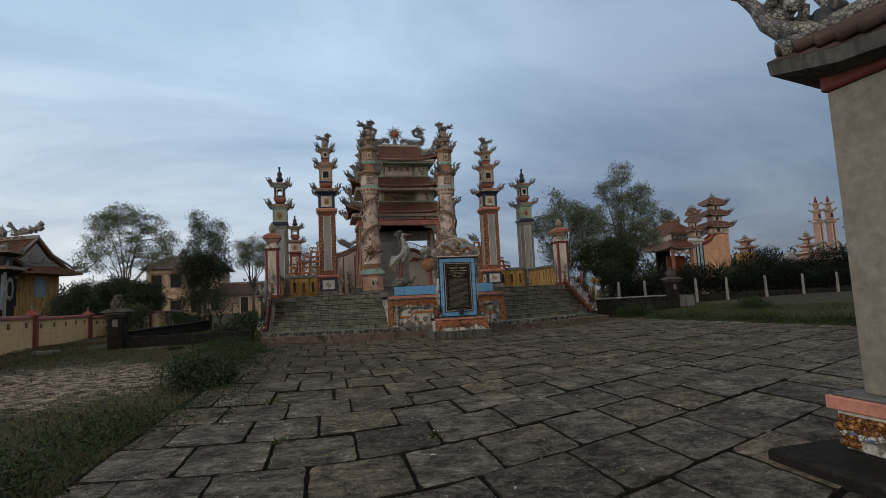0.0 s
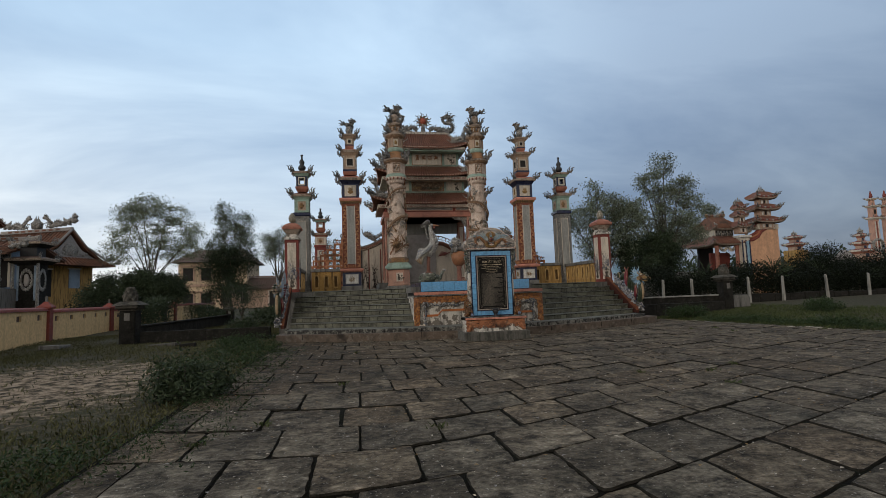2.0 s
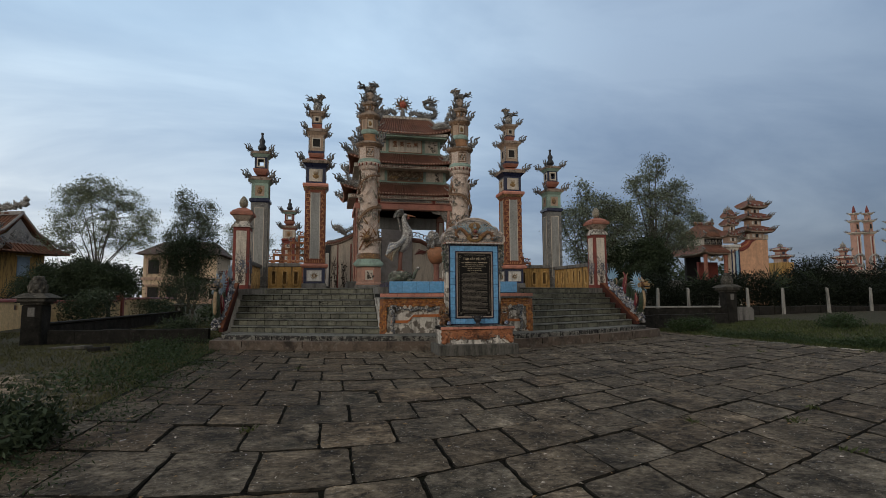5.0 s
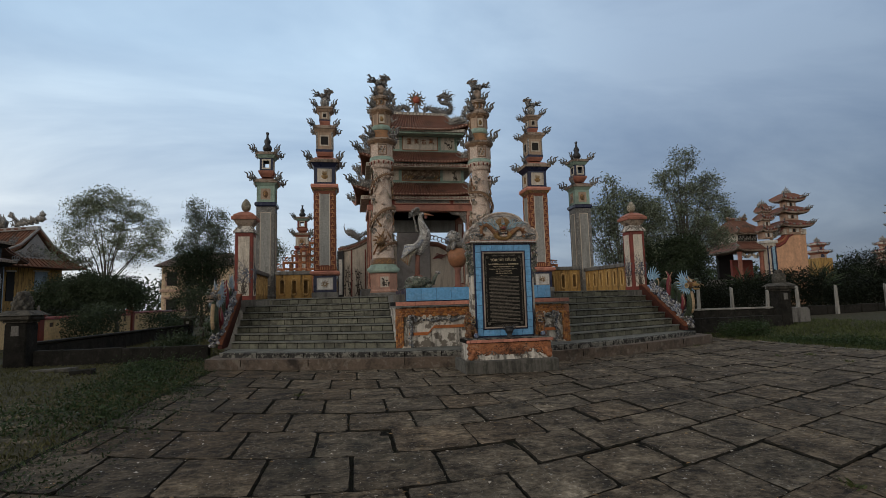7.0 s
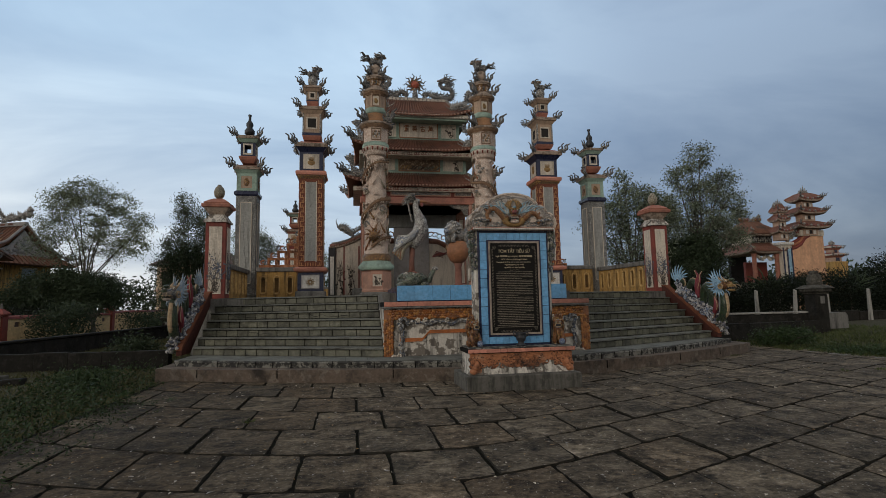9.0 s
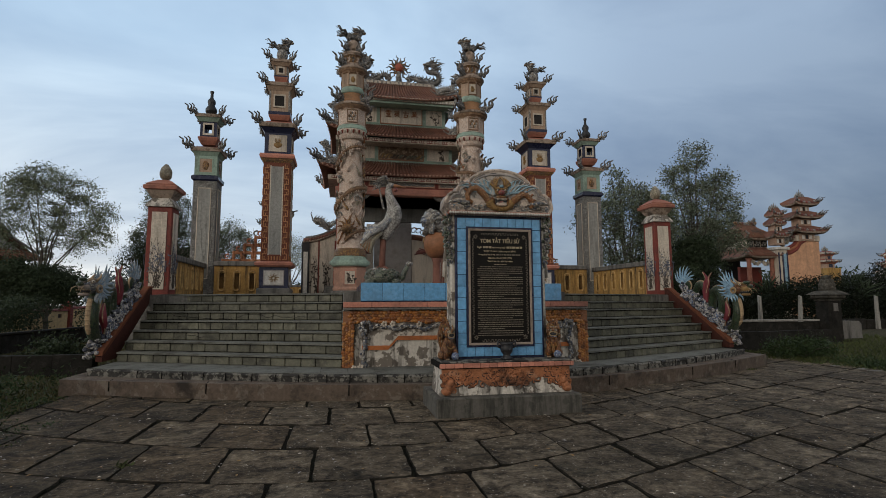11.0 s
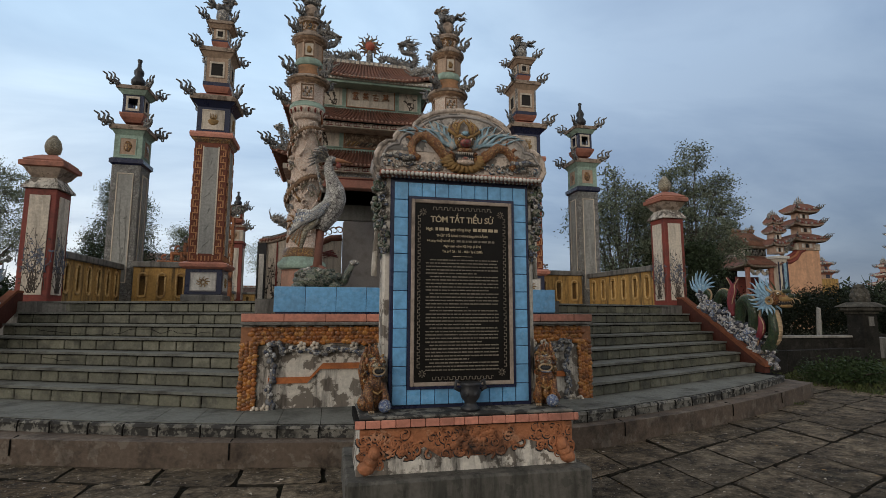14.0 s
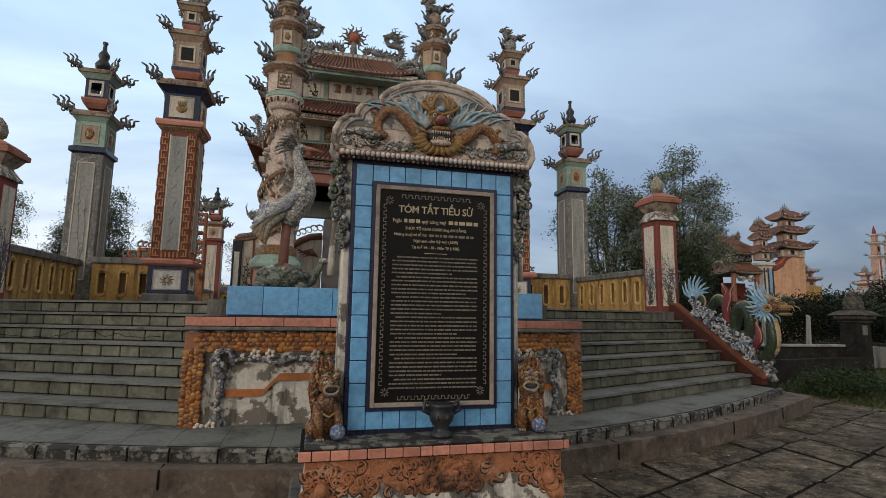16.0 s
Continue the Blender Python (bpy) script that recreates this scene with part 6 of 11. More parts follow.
s.box(-2.75, 2.75, -1.5, 1.9, Z(5.9), Z(6.2), "salmon", 0.02)
s.box(-2.65, 2.65, -1.4, 1.8, Z(6.2), Z(6.85), "red", 0.01)
for x0, x1 in ((-2.4, -1.55), (-1.4, 1.4), (1.55, 2.4)):
    panel(s, x0, x1, Z(6.27), Z(6.62), -1.4, ("pink", "mosaic_grey"), 0.05, 0.03)
part("beam", s, house, "maroon beam with carved panels")
s = Shape().box(-2.2, 2.2, 1.45, 1.75, Z(5.25), Z(6.0), "grey_shaft", 0.02)
s.box(-2.2, 2.2, -1.1, 1.45, Z(5.9), Z(5.995), "grey_shaft")
part("rear_lintel", s, house, "grey plastered rear lintel and soffit")
# inner lintel brackets
for sx in (-1, 1):
    s = Shape()
    s.prism([(sx * 2.25, Z(6.0)), (sx * 1.2, Z(6.0)), (sx * 1.5, Z(5.75)), (sx * 1.9, Z(5.7)), (sx * 2.1, Z(5.35)), (sx * 2.25, Z(5.3))], -1.35, -1.2, "mosaic_grey")
    part("bracket", s, house, "shard-covered brackets")


def tier(x_out, z_eave, z_top, x_body, y0, y1, z_body0, z_body1, lift, with_sign):
    over = 0.75
    s, ribs = Shape(), Shape()
    roof_skirt(s, ribs, x_out, y0 - over, y1 + over, Z(z_eave), x_body, y0, y1, Z(z_top), lift)
    roof = part("roof", s, house, "brown tiled skirt roof with upturned corners")
    part("tile_ribs", ribs, roof)
    f = Shape()
    f.box(-x_out * 0.94, x_out * 0.94, y0 - over + 0.12, y1 + over - 0.12, Z(z_eave) - 0.26, Z(z_eave) - 0.075, "cream")
    n = int(x_out * 1.8 / 0.32)
    for k in range(n):
        x = -x_out * 0.9 + 1.8 * x_out * k / n
        y = y0 - over + 0.12
        for (a, b, c, d) in ((0.02, 0.28, 0.03, 0.05), (0.02, 0.04, 0.05, 0.13), (0.12, 0.14, 0.05, 0.15), (0.2, 0.22, 0.05, 0.15), (0.04, 0.14, 0.13, 0.15), (0.2, 0.28, 0.13, 0.15)):
            f.box(x + a, x + b, y - 0.02, y, Z(z_eave) - 0.25 + c, Z(z_eave) - 0.25 + d, "red")
    part("fascia", f, roof, "cream fascia with red meander")
    b = Shape()
    b.box(-x_body, x_body, y0, y1, Z(z_body0), Z(z_body1), "mint", 0.01)
    h = z_body1 - z_body0
    zc0, zc1 = Z(z_body0) + h * 0.2, Z(z_body1) - h * 0.14
    w = 0.92 if with_sign else 0.98
    panel(b, -w, w, zc0, zc1, y0, ("clay", "cream" if with_sign else "scene_paint"), 0.035, 0.04)
    for sx in (-1, 1):
        xa, xb = sorted((sx * (w + 0.12), sx * (x_body - 0.12)))
        panel(b, xa, xb, zc0, zc1, y0, ("mint", "cream"), 0.035, 0.04)
    b.box(-x_body - 0.05, x_body + 0.05, y0 - 0.05, y1 + 0.05, Z(z_body0), Z(z_body0) + 0.09, "mint")
    b.box(-x_body - 0.05, x_body + 0.05, y0 - 0.05, y1 + 0.05, Z(z_body1) - 0.09, Z(z_body1), "mint")
    body = part("tier_wall", b, house, "pale green tier with painted panels")
    d, rnd = Shape(), random.Random(int(z_eave * 10))
    for sx in (-1, 1):
        branchy(d, rnd, (sx * (w + x_body) / 2, zc0 + 0.06), (0, zc1 - 0.05), 0.34, 3, "ink", 0.014, 0.3, y0 - 0.018)
    if not with_sign:
        for k in range(12):
            x = -0.85 + 1.7 * k / 11
            d.tube([(x, y0 - 0.02, zc0 + 0.1), (x + 0.1, y0 - 0.03, zc0 + 0.18 + 0.1 * rnd.random()), (x + 0.2, y0 - 0.02, zc0 + 0.12 + 0.2 * rnd.random())], [0.03, 0.04, 0.01], rnd.choice(["ink", "gold_relief", "mosaic_green"]), 6)
    tagged(part("painting", d, body), kind="stuff")
    for sx in (-1, 1):
        for y, big in ((y0 - over, 1), (y1 + over, 0)):
            ob = part("corner_dragon", None, house, mesh=DRAGON)
            ob.matrix_basis = pose(sx * (x_out - 0.15), y + 0.2 * (1 if big else -1), Z(z_eave) + lift + 0.06, 0, -25, 0 if sx > 0 else 180) @ Matrix.Scale(0.62, 4)
            ob = part("eave_ornament", None, house, mesh=FLAME["a"])
            ob.matrix_basis = pose(sx * (x_out * 1.05), y, Z(z_eave) + lift + 0.1, 0, 0, -40 * (1 if big else -1) if sx > 0 else 180 + 40 * (1 if big else -1)) @ Matrix.Scale(0.7, 4)


tier(3.25, 6.72, 7.42, 2.25, -0.95, 1.5, 7.30, 8.50, 0.40, False)
tier(2.95, 8.38, 9.04, 1.95, -0.95, 1.4, 8.90, 10.1, 0.38, True)
# the top roof: hipped slopes up to a straight ridge
s, ribs = Shape(), Shape()
roof_skirt(s, ribs, 2.35, -1.65, 2.1, Z(10.06), 1.55, 0.12, 0.32, Z(11.40), 0.36)
top_roof = part("roof", s, house, "brown tiled hipped roof")
part("tile_ribs", ribs, top_roof)
s = Shape().box(-1.65, 1.65, 0.08, 0.36, Z(11.37), Z(11.58), "mosaic_grey", 0.02)
for k in range(16):
    s.box(-1.5 + k * 0.19, -1.38 + k * 0.19, 0.06, 0.08, Z(11.42), Z(11.52), "cream")
part("ridge", s, top_roof, "shard-covered ridge")
s = Shape().box(-2.2, 2.2, -1.5, 1.95, Z(9.86), Z(9.96), "mint", 0.01).box(-2.26, 2.26, -1.56, 2.0, Z(9.96), Z(10.14), "cream", 0.01)
for k in range(34):
    s.ball((-2.15 + 4.3 * k / 33, -1.57, Z(10.0)), (0.05, 0.03, 0.055), "white", 6, 4)
part("fascia", s, top_roof)
for sx in (-1, 1):
    ob = part("ridge_dragon", None, house, mesh=COILED)
    ob.matrix_basis = pose(0, 0.22, Z(11.54), 0, 0, 0 if sx > 0 else 180)
    for y in (-1.6, 2.05):
        ob = part("corner_dragon", None, house, mesh=DRAGON)
        ob.matrix_basis = pose(sx * 2.2, y * 0.9, Z(10.55), 0, -20, 0 if sx > 0 else 180) @ Matrix.Scale(0.6, 4)
s = Shape()
s.ball((0, 0, 0), (0.22, 0.16, 0.22), "sun_red", 12, 8, 0.15, 1)
s.tube([(0, 0.02, -0.1), (0, 0.02, -0.74)], [0.10, 0.16], "mosaic_grey", 8)
sun_ball = part("sun_disc", s, house, "red sun ball on a shard-covered stem", at=pose(0, 0.22, Z(12.28)))
rays = [Shape().tube([(r * r1 * math.cos(w), -0.02 * r, r * r1 * math.sin(w)) for r, w in ((0.25, 0), (0.5, 0.16), (0.75, -0.10), (0.9, 0.06), (1.0, 0.0))], [0.065, 0.05, 0.035, 0.022, 0.006], mat, 5).data("flame_ray") for r1, mat in ((0.50, "mosaic_ochre"), (0.62, "flame_grey"))]
for k in range(18):
    part("flame_ray", None, sun_ball, mesh=rays[k % 2], at=pose(0, 0, 0, 0, 20 * k, 0))

# four characters on the sign, moulded in gold strokes
s = Shape()
def strokes(cx, cz, spec, k=0.15):
    for x0, z0, x1, z1 in spec:
        s.tube([(cx + x0 * k, -1.0, cz + z0 * k), (cx + (x0 + x1) / 2 * k, -1.006, cz + (z0 + z1) / 2 * k), (cx + x1 * k, -1.0, cz + z1 * k)], [0.022, 0.019, 0.012], "clay", 5)
SIGN = (
    [(-.6, .9, .6, .9), (-.9, .6, .9, .6), (0, 1, 0, .1), (-.5, .3, -.3, .3), (.3, .3, .5, .3), (-.6, 0, .6, 0), (-.5, -.3, -.2, -.3), (.2, -.3, .5, -.3), (-.8, -.9, .8, -.9), (0, 0, 0, -.9), (-.5, -.5, -.3, -.8), (.5, -.5, .3, -.8)],
    [(-.8, .6, .8, .6), (-.3, .95, -.3, .4), (.3, .95, .3, .4), (-.5, .2, .5, .2), (-.5, .2, -.5, -.2), (.5, .2, .5, -.2), (-.85, -.25, .85, -.25), (0, .4, 0, -.3), (0, -.3, -.7, -.95), (0, -.3, .7, -.95)],
    [(-.85, .45, .85, .45), (0, .95, 0, -.1), (-.5, -.15, .5, -.15), (-.5, -.15, -.5, -.9), (.5, -.15, .5, -.9), (-.5, -.85, .5, -.85)],
    [(-.8, .7, .8, .7), (-.35, .95, -.35, .5), (.35, .95, .35, .5), (-.5, .35, .5, .35), (-.5, .35, -.5, -.15), (.5, .35, .5, -.15), (-.5, .1, .5, .1), (-.5, -.15, .5, -.15), (0, .35, 0, -.6), (-.75, -.4, .75, -.4), (-.75, -.4, -.75, -.9), (.75, -.4, .75, -.9)],
)
for i, spec in enumerate(SIGN):
    strokes(-0.57 + 0.38 * i, Z(9.60), spec)
tagged(part("sign_lettering", s, house, "four gilt characters on the cream sign"), kind="stuff")

# ---- flanking walls with wavy copings ----
def wing_wall(sx):
    t = thing("wing_wall", (0.15, 41.4, TOP), "white flanking wall with brown tiled coping, painted bamboo and dragons", "wall", "wing walls beside the gate house")
    s = Shape()
    top = [(4.15, 2.36), (3.75, 2.42), (3.35, 2.53), (2.95, 2.70), (2.6, 2.86), (2.3, 2.96)]
    s.prism([(sx * x, z) for x, z in [(4.1, 0.0)] + top + [(2.3, 0.0)]], -0.12, 0.12, "cream")
    part("wall", s, t)
    s = Shape()
    s.tube([(sx * (x + (0.1 if i == 0 else 0)), 0, z + 0.06) for i, (x, z) in enumerate(top)], 0.075, "eave_grey", 8, 3.2)
    s.tube([(sx * (x + (0.1 if i == 0 else 0)), 0, z + 0.15) for i, (x, z) in enumerate(top)], 0.085, "roof_tile", 8, 2.2)
    s.tube([(sx * x, 0, z + 0.25) for x, z in top], 0.07, "flame_grey", 7)
    for k in range(17):
        u = k / 16 * 4.999
        i, q = int(u), u - int(u)
        x, z = top[i][0] + (top[i + 1][0] - top[i][0]) * q, top[i][1] + (top[i + 1][1] - top[i][1]) * q
        s.tube([(sx * x, -0.24, z + 0.09), (sx * x, -0.10, z + 0.20), (sx * x, 0.0, z + 0.25)], 0.035, "roof_tile", 5)
    part("coping", s, t, "brown tiled coping with a shard ridge")
    s = Shape()
    s.box(min(sx * 4.3, sx * 3.95), max(sx * 4.3, sx * 3.95), -0.2, 0.2, 0, 2.45, "black", 0.01)
    panel(s, min(sx * 4.22, sx * 4.03), max(sx * 4.22, sx * 4.03), 0.25, 2.0, -0.2, ("white", "white"), 0.02, 0.015)
    part("pilaster", s, t, "black pilaster with white panel")
    s = Shape()
    for x in (3.5, 2.75):
        s.box(min(sx * x, sx * (x + 0.06)), max(sx * x, sx * (x + 0.06)), -0.15, -0.12, 0, 2.5, "red")
    part("strip", s, t)
    s = Shape()
    for x in (3.75, 3.15):
        branchy(s, random.Random(int(x * 10)), (sx * x, 0.2), (0, 2.1), 0.36, 5, "ink", 0.014, 0.4, -0.135)
    part("bamboo_painting", s, t)
    ob = part("coping_dragon", None, t, mesh=DRAGON)
    ob.matrix_basis = pose(sx * 3.2, 0, 2.98, 0, 22, 180 if sx > 0 else 0) @ Matrix.Scale(0.62, 4)
    t.scale = (1.02, 1.0, 1.12)
    return t


wing_wall(-1)
wing_wall(1)

# ---- the tomb screen behind the gate house ----
t = thing("tomb_screen", (0.25, 42.9, TOP), "grey plaster spirit screen with rounded top and side scroll walls", "screen wall")
s = Shape()
s.prism([(-0.98, 0), (-0.98, 3.95), (-0.88, 4.12), (-0.5, 4.22), (0, 4.36), (0.5, 4.22), (0.88, 4.12), (0.98, 3.95), (0.98, 0)], -0.15, 0.15, "frame_grey")
part("slab", s, t)
for sx in (-1, 1):
    s = Shape()
    s.prism([(sx * x, z) for x, z in [(1.0, 0), (1.0, 3.12), (1.5, 3.08), (1.9, 2.9), (2.4, 2.55), (3.3, 2.35), (3.3, 0)]], -0.1, 0.1, "cream")
    part("side_wall", s, t)
    s = Shape()
    s.tube([(sx * x, 0, z) for x, z in [(1.0, 3.27), (1.5, 3.22), (1.9, 3.03), (2.4, 2.68), (3.35, 2.48)]], 0.17, "roof_tile", 8, 1.4)
    part("coping", s, t, "tiled curved coping")
    s = Shape()
    for k in range(5):
        s.tube([(sx * (1.15 + 0.06 * k), -0.12, 2.35 + 0.08 * k), (sx * (1.5 + 0.08 * k), -0.13, 2.42 + 0.03 * k), (sx * (1.8 + 0.1 * k), -0.12, 2.30 + 0.1 * k)], [0.03, 0.04, 0.01], "mosaic_red", 6)
    part("phoenix_relief", s, t)
for sx in (-1, 1):
    s = Shape()
    for k in range(9):
        x0, r0 = 1.12 + 0.24 * k, 0.20 - 0.006 * k
        zb = 3.62 - 0.36 * max(0.0, x0 - 1.3)
        s.tube([(sx * (x0 + r0 * (1 - j / 15) * math.cos(0.3 + j * 0.55)), 0, zb + r0 * (1 - j / 15) * math.sin(0.3 + j * 0.55)) for j in range(12)], [0.04 - 0.0022 * j for j in range(12)], "mosaic_grey" if k % 3 else "scroll_stone", 6)
    part("crest", s, t, "openwork cloud crest")
s = Shape().box(-0.75, 0.75, -1.4, -0.6, 0, 0.55, "concrete", 0.04)
part("altar", s, t)

# stepped rust-coloured openwork walls beside the gate house
for sx in (-1, 1):
    t = thing("stepped_wall", (0.2 + sx * 5.75, 38.7, TOP), "rust-coloured stepped openwork wall with scrolls beside the gate house", "wall", "rust stepped walls")
    s, lumps = Shape(), Shape()
    for k in range(6):
        xa, xb = sorted((-sx * (-1.7 + 0.42 * k), -sx * (-1.28 + 0.42 * k)))
        s.box(xa, xb, -0.10, 0.10, -0.02, 1.30, "scroll_stone", 0.02)
        for j in range(k + 1):
            z = 1.30 + 0.33 * j
            s.box(xa, xa + 0.10, -0.10, 0.10, z, z + 0.33, "scroll_stone", 0.02)
            s.box(xb - 0.10, xb, -0.10, 0.10, z, z + 0.33, "scroll_stone", 0.02)
            s.box(xa + 0.10, xb - 0.10, -0.10, 0.10, z + 0.21, z + 0.33, "scroll_stone", 0.02)
        xm, z = (xa + xb) / 2, 1.66 + 0.33 * k
        for q in range(3):
            r0 = 0.13 - 0.02 * q
            lumps.tube([(xm + 0.15 * (q - 1) + r0 * (1 - i / 14) * math.cos(1 + i * 0.55), 0, z + 0.07 + r0 * (1 - i / 14) * math.sin(1 + i * 0.55)) for i in range(11)], [0.045 - 0.003 * i for i in range(11)], "orange" if q % 2 else "flame_grey", 5)
    part("wall", s, t)
    part("scroll_coping", lumps, t, "coping of small curls")
    s = Shape().moved(flame(0.8, "mosaic_grey", 3, 5), pose(sx * -0.62, 0, 3.35, 0, 0, 0 if sx < 0 else 180))
    part("scroll_crest", s, t)

# ---- the inscribed stela in front of the terrace ----
SY = 23.60
stela = thing("stela", (-0.02, SY, 0.115), "inscribed black stone stela framed in sky-blue tiles under a dragon pediment", "stela")
L_ = lambda y: y - SY
part("plinth", Shape().box(-1.11, 1.09, L_(23.14), L_(24.3), -0.25, 0.155, "plinth", 0.02), stela, "cracked grey concrete plinth")
s = Shape()
s.hull([(-1.02, L_(23.31), 0.155), (1.02, L_(23.31), 0.155), (1.02, L_(24.0), 0.155), (-1.02, L_(24.0), 0.155)],
       [(-0.98, L_(23.36), 0.52), (0.98, L_(23.36), 0.52), (0.98, L_(24.0), 0.52), (-0.98, L_(24.0), 0.52)], "plaster_peel")
part("base", s, stela, "carved base with peeling orange paint")
# carved apron: scrolling clouds and a lobed lower edge
s, rnd = Shape(), random.Random(12)
apron = [(-0.99, 0.20), (-0.88, 0.18), (-0.8, 0.26), (-0.74, 0.36), (-0.55, 0.33), (-0.42, 0.36), (-0.28, 0.27), (-0.12, 0.22), (0.05, 0.20), (0.25, 0.24), (0.4, 0.34), (0.52, 0.38), (0.66, 0.35), (0.78, 0.36), (0.85, 0.24), (0.94, 0.17), (0.99, 0.2), (0.99, 0.52), (-0.99, 0.52)]
s.prism(apron, L_(23.325), L_(23.39), "scroll_stone")
for k in range(170):
    x, z = rnd.choice([-0.82 + 0.16 * rnd.gauss(0, 1), 0.02 + 0.2 * rnd.gauss(0, 1), 0.84 + 0.12 * rnd.gauss(0, 1), -0.95 + 1.9 * rnd.random()]), 0.29 + 0.20 * rnd.random()
    x = max(-0.96, min(0.96, x))
    if abs(x) > 0.8:
        z = 0.2 + 0.28 * rnd.random()
    r = 0.03 + 0.035 * rnd.random()
    a0 = rnd.random() * 6.28
    curl = [(x + r * (1 - j / 12) * math.cos(a0 + j * 0.62), L_(23.322), z + r * (1 - j / 12) * math.sin(a0 + j * 0.62)) for j in range(10)]
    s.tube(curl, [0.013 - 0.0008 * j for j in range(10)], "scroll_stone", 5)
    # A black tube behind and below each curl darkens its crease.
    s.tube([(p[0] - 0.004, p[1] + 0.007, p[2] - 0.010) for p in curl], [0.014 - 0.0008 * j for j in range(10)], "black", 5)
for k in range(22):
    x = -0.22 + 0.44 * rnd.random()
    s.ball((x, L_(23.33), 0.3 + 0.18 * rnd.random()), (0.04, 0.03, 0.03), "scroll_stone", 7, 5, 0.4, k)
for sx in (-1, 1):
    for k in range(3):
        s.ball((sx * (0.93 - 0.03 * k), L_(23.31), 0.22 + 0.055 * k), (0.075 - 0.01 * k, 0.07, 0.06), "scroll_stone", 9, 6, 0.15, k)
part("apron", s, stela, "apron of moulded cloud scrolls")
part("ledge", Shape().box(-1.03, 1.03, L_(23.29), L_(24.02), 0.53, 0.60, "grout"), stela)
tile_row(stela, -1.04, 1.04, L_(23.29), 0.535, 0.605, 0.13, "salmon", "ledge_tile", 9)
s = Shape().box(-1.0, 1.0, L_(23.30), L_(24.0), 0.60, 0.628, "step_edge", 0.01)
part("ledge_top", s, stela)
part("slab", Shape().box(-0.72, 0.72, 0.02, 0.34, 0.62, 2.80, "navy", 0.01), stela, "stela body edged in navy tile")
part("back", Shape().box(-0.78, 0.78, 0.06, 0.38, 0.62, 2.84, "plaster_peel", 0.02), stela)


def blue_column(x0, x1, z0, z1, n):
    for k in range(n):
        za, zb = z0 + (z1 - z0) * k / n, z0 + (z1 - z0) * (k + 1) / n
        ob = part("blue_tile", Shape().box(x0 + 0.003, x1 - 0.003, 0.0, 0.021, za + 0.003, zb - 0.003, "blue_tile", 0.004), stela)


blue_column(-0.685, -0.545, 0.66, 2.75, 12)
blue_column(0.545, 0.685, 0.66, 2.75, 12)
for z0, z1 in ((0.66, 0.80), (2.61, 2.75)):
    for k in range(8):
        xa, xb = -0.545 + 1.09 * k / 8, -0.545 + 1.09 * (k + 1) / 8
        part("blue_tile", Shape().box(xa + 0.003, xb - 0.003, 0.0, 0.021, z0 + 0.003, z1 - 0.003, "blue_tile", 0.004), stela)
s = Shape()
for (a, b, c, d) in ((-0.517, -0.482, 0.828, 2.582), (0.482, 0.517, 0.828, 2.582)):
    s.box(a, b, -0.03, 0.02, c, d, "frame_beige", 0.005)
for (c, d) in ((0.828, 0.863), (2.547, 2.582)):
    s.box(-0.482, 0.482, -0.029, 0.02, c, d, "frame_beige", 0.005)
part("frame", s, stela, "beige stone frame")
s = Shape()
for (a, b, c, d) in ((-0.546, -0.518, 0.80, 2.61), (0.518, 0.546, 0.80, 2.61), (-0.518, 0.518, 0.80, 0.827), (-0.518, 0.518, 2.583, 2.61)):
    s.box(a, b, -0.014, 0.021, c, d, "navy")
part("frame_edge", s, stela, "navy tile edge")
plaque = part("plaque", Shape().box(-0.482, 0.482, -0.012, 0.02, 0.862, 2.548, "plaque"), stela, "polished black granite plaque with engraved writing")
# meander border and corner rosettes
s = Shape()
def bar(x0, x1, z0, z1):
    s.box(x0, x1, -0.0145, -0.0115, z0, z1, "faint_gold")
w = 0.006
for sx in (-1, 1):
    z = 0.99
    while z < 2.40:
        xa, xb = sx * 0.452, sx * 0.425
        lo, hi = min(xa, xb), max(xa, xb)
        bar(lo, hi, z, z + w)
        bar(*(sorted((xa, xa - sx * w))), z, z + 0.03)
        bar(lo, hi, z + 0.03, z + 0.03 + w)
        bar(*(sorted((xb, xb + sx * w))), z + 0.03, z + 0.05)
        z += 0.056
    for zc in (0.94, 2.46):
        for k in range(8):
            a = k * 0.785
            s.tube([(sx * 0.40 + 0.01 * math.cos(a), -0.013, zc + 0.01 * math.sin(a)), (sx * 0.40 + 0.035 * math.cos(a), -0.013, zc + 0.035 * math.sin(a))], [0.003, 0.006], "faint_gold", 5)
x = -0.30
while x < 0.30:
    for zc, sg in ((2.50, 1), (0.895, -1)):
        bar(x, x + w, zc - 0.013, zc + 0.013)
        bar(x, x + 0.03, zc + 0.013 * sg - 0.003, zc + 0.013 * sg + 0.003)
        bar(x + 0.03, x + 0.03 + w, zc - 0.013, zc + 0.013)
        bar(x + 0.03, x + 0.05, zc - 0.013 * sg - 0.003, zc - 0.013 * sg + 0.003)
    x += 0.056
tagged(part("border", s, plaque, "gilt meander border"), kind="stuff")


def lettering(text, x, z, size, parent, at_y=-0.0135, spread=1.0):
    cu = bpy.data.curves.new("lettering", "FONT")
    cu.body, cu.size, cu.align_x, cu.align_y = text, size, "CENTER", "CENTER"
    cu.space_character = spread
    cu.extrude, cu.offset = 0.0012, size * 0.014
    tmp = new("tmp", cu)
    me = bpy.data.meshes.new_from_object(tmp.evaluated_get(bpy.context.evaluated_depsgraph_get()))
    bpy.data.objects.remove(tmp)
    me.materials.clear()
    me.materials.append(M["gold"])
    ob = new("lettering", me)
    ob.parent = parent
    ob.matrix_basis = pose(x, at_y, z, 90, 0, 0)
    return ob


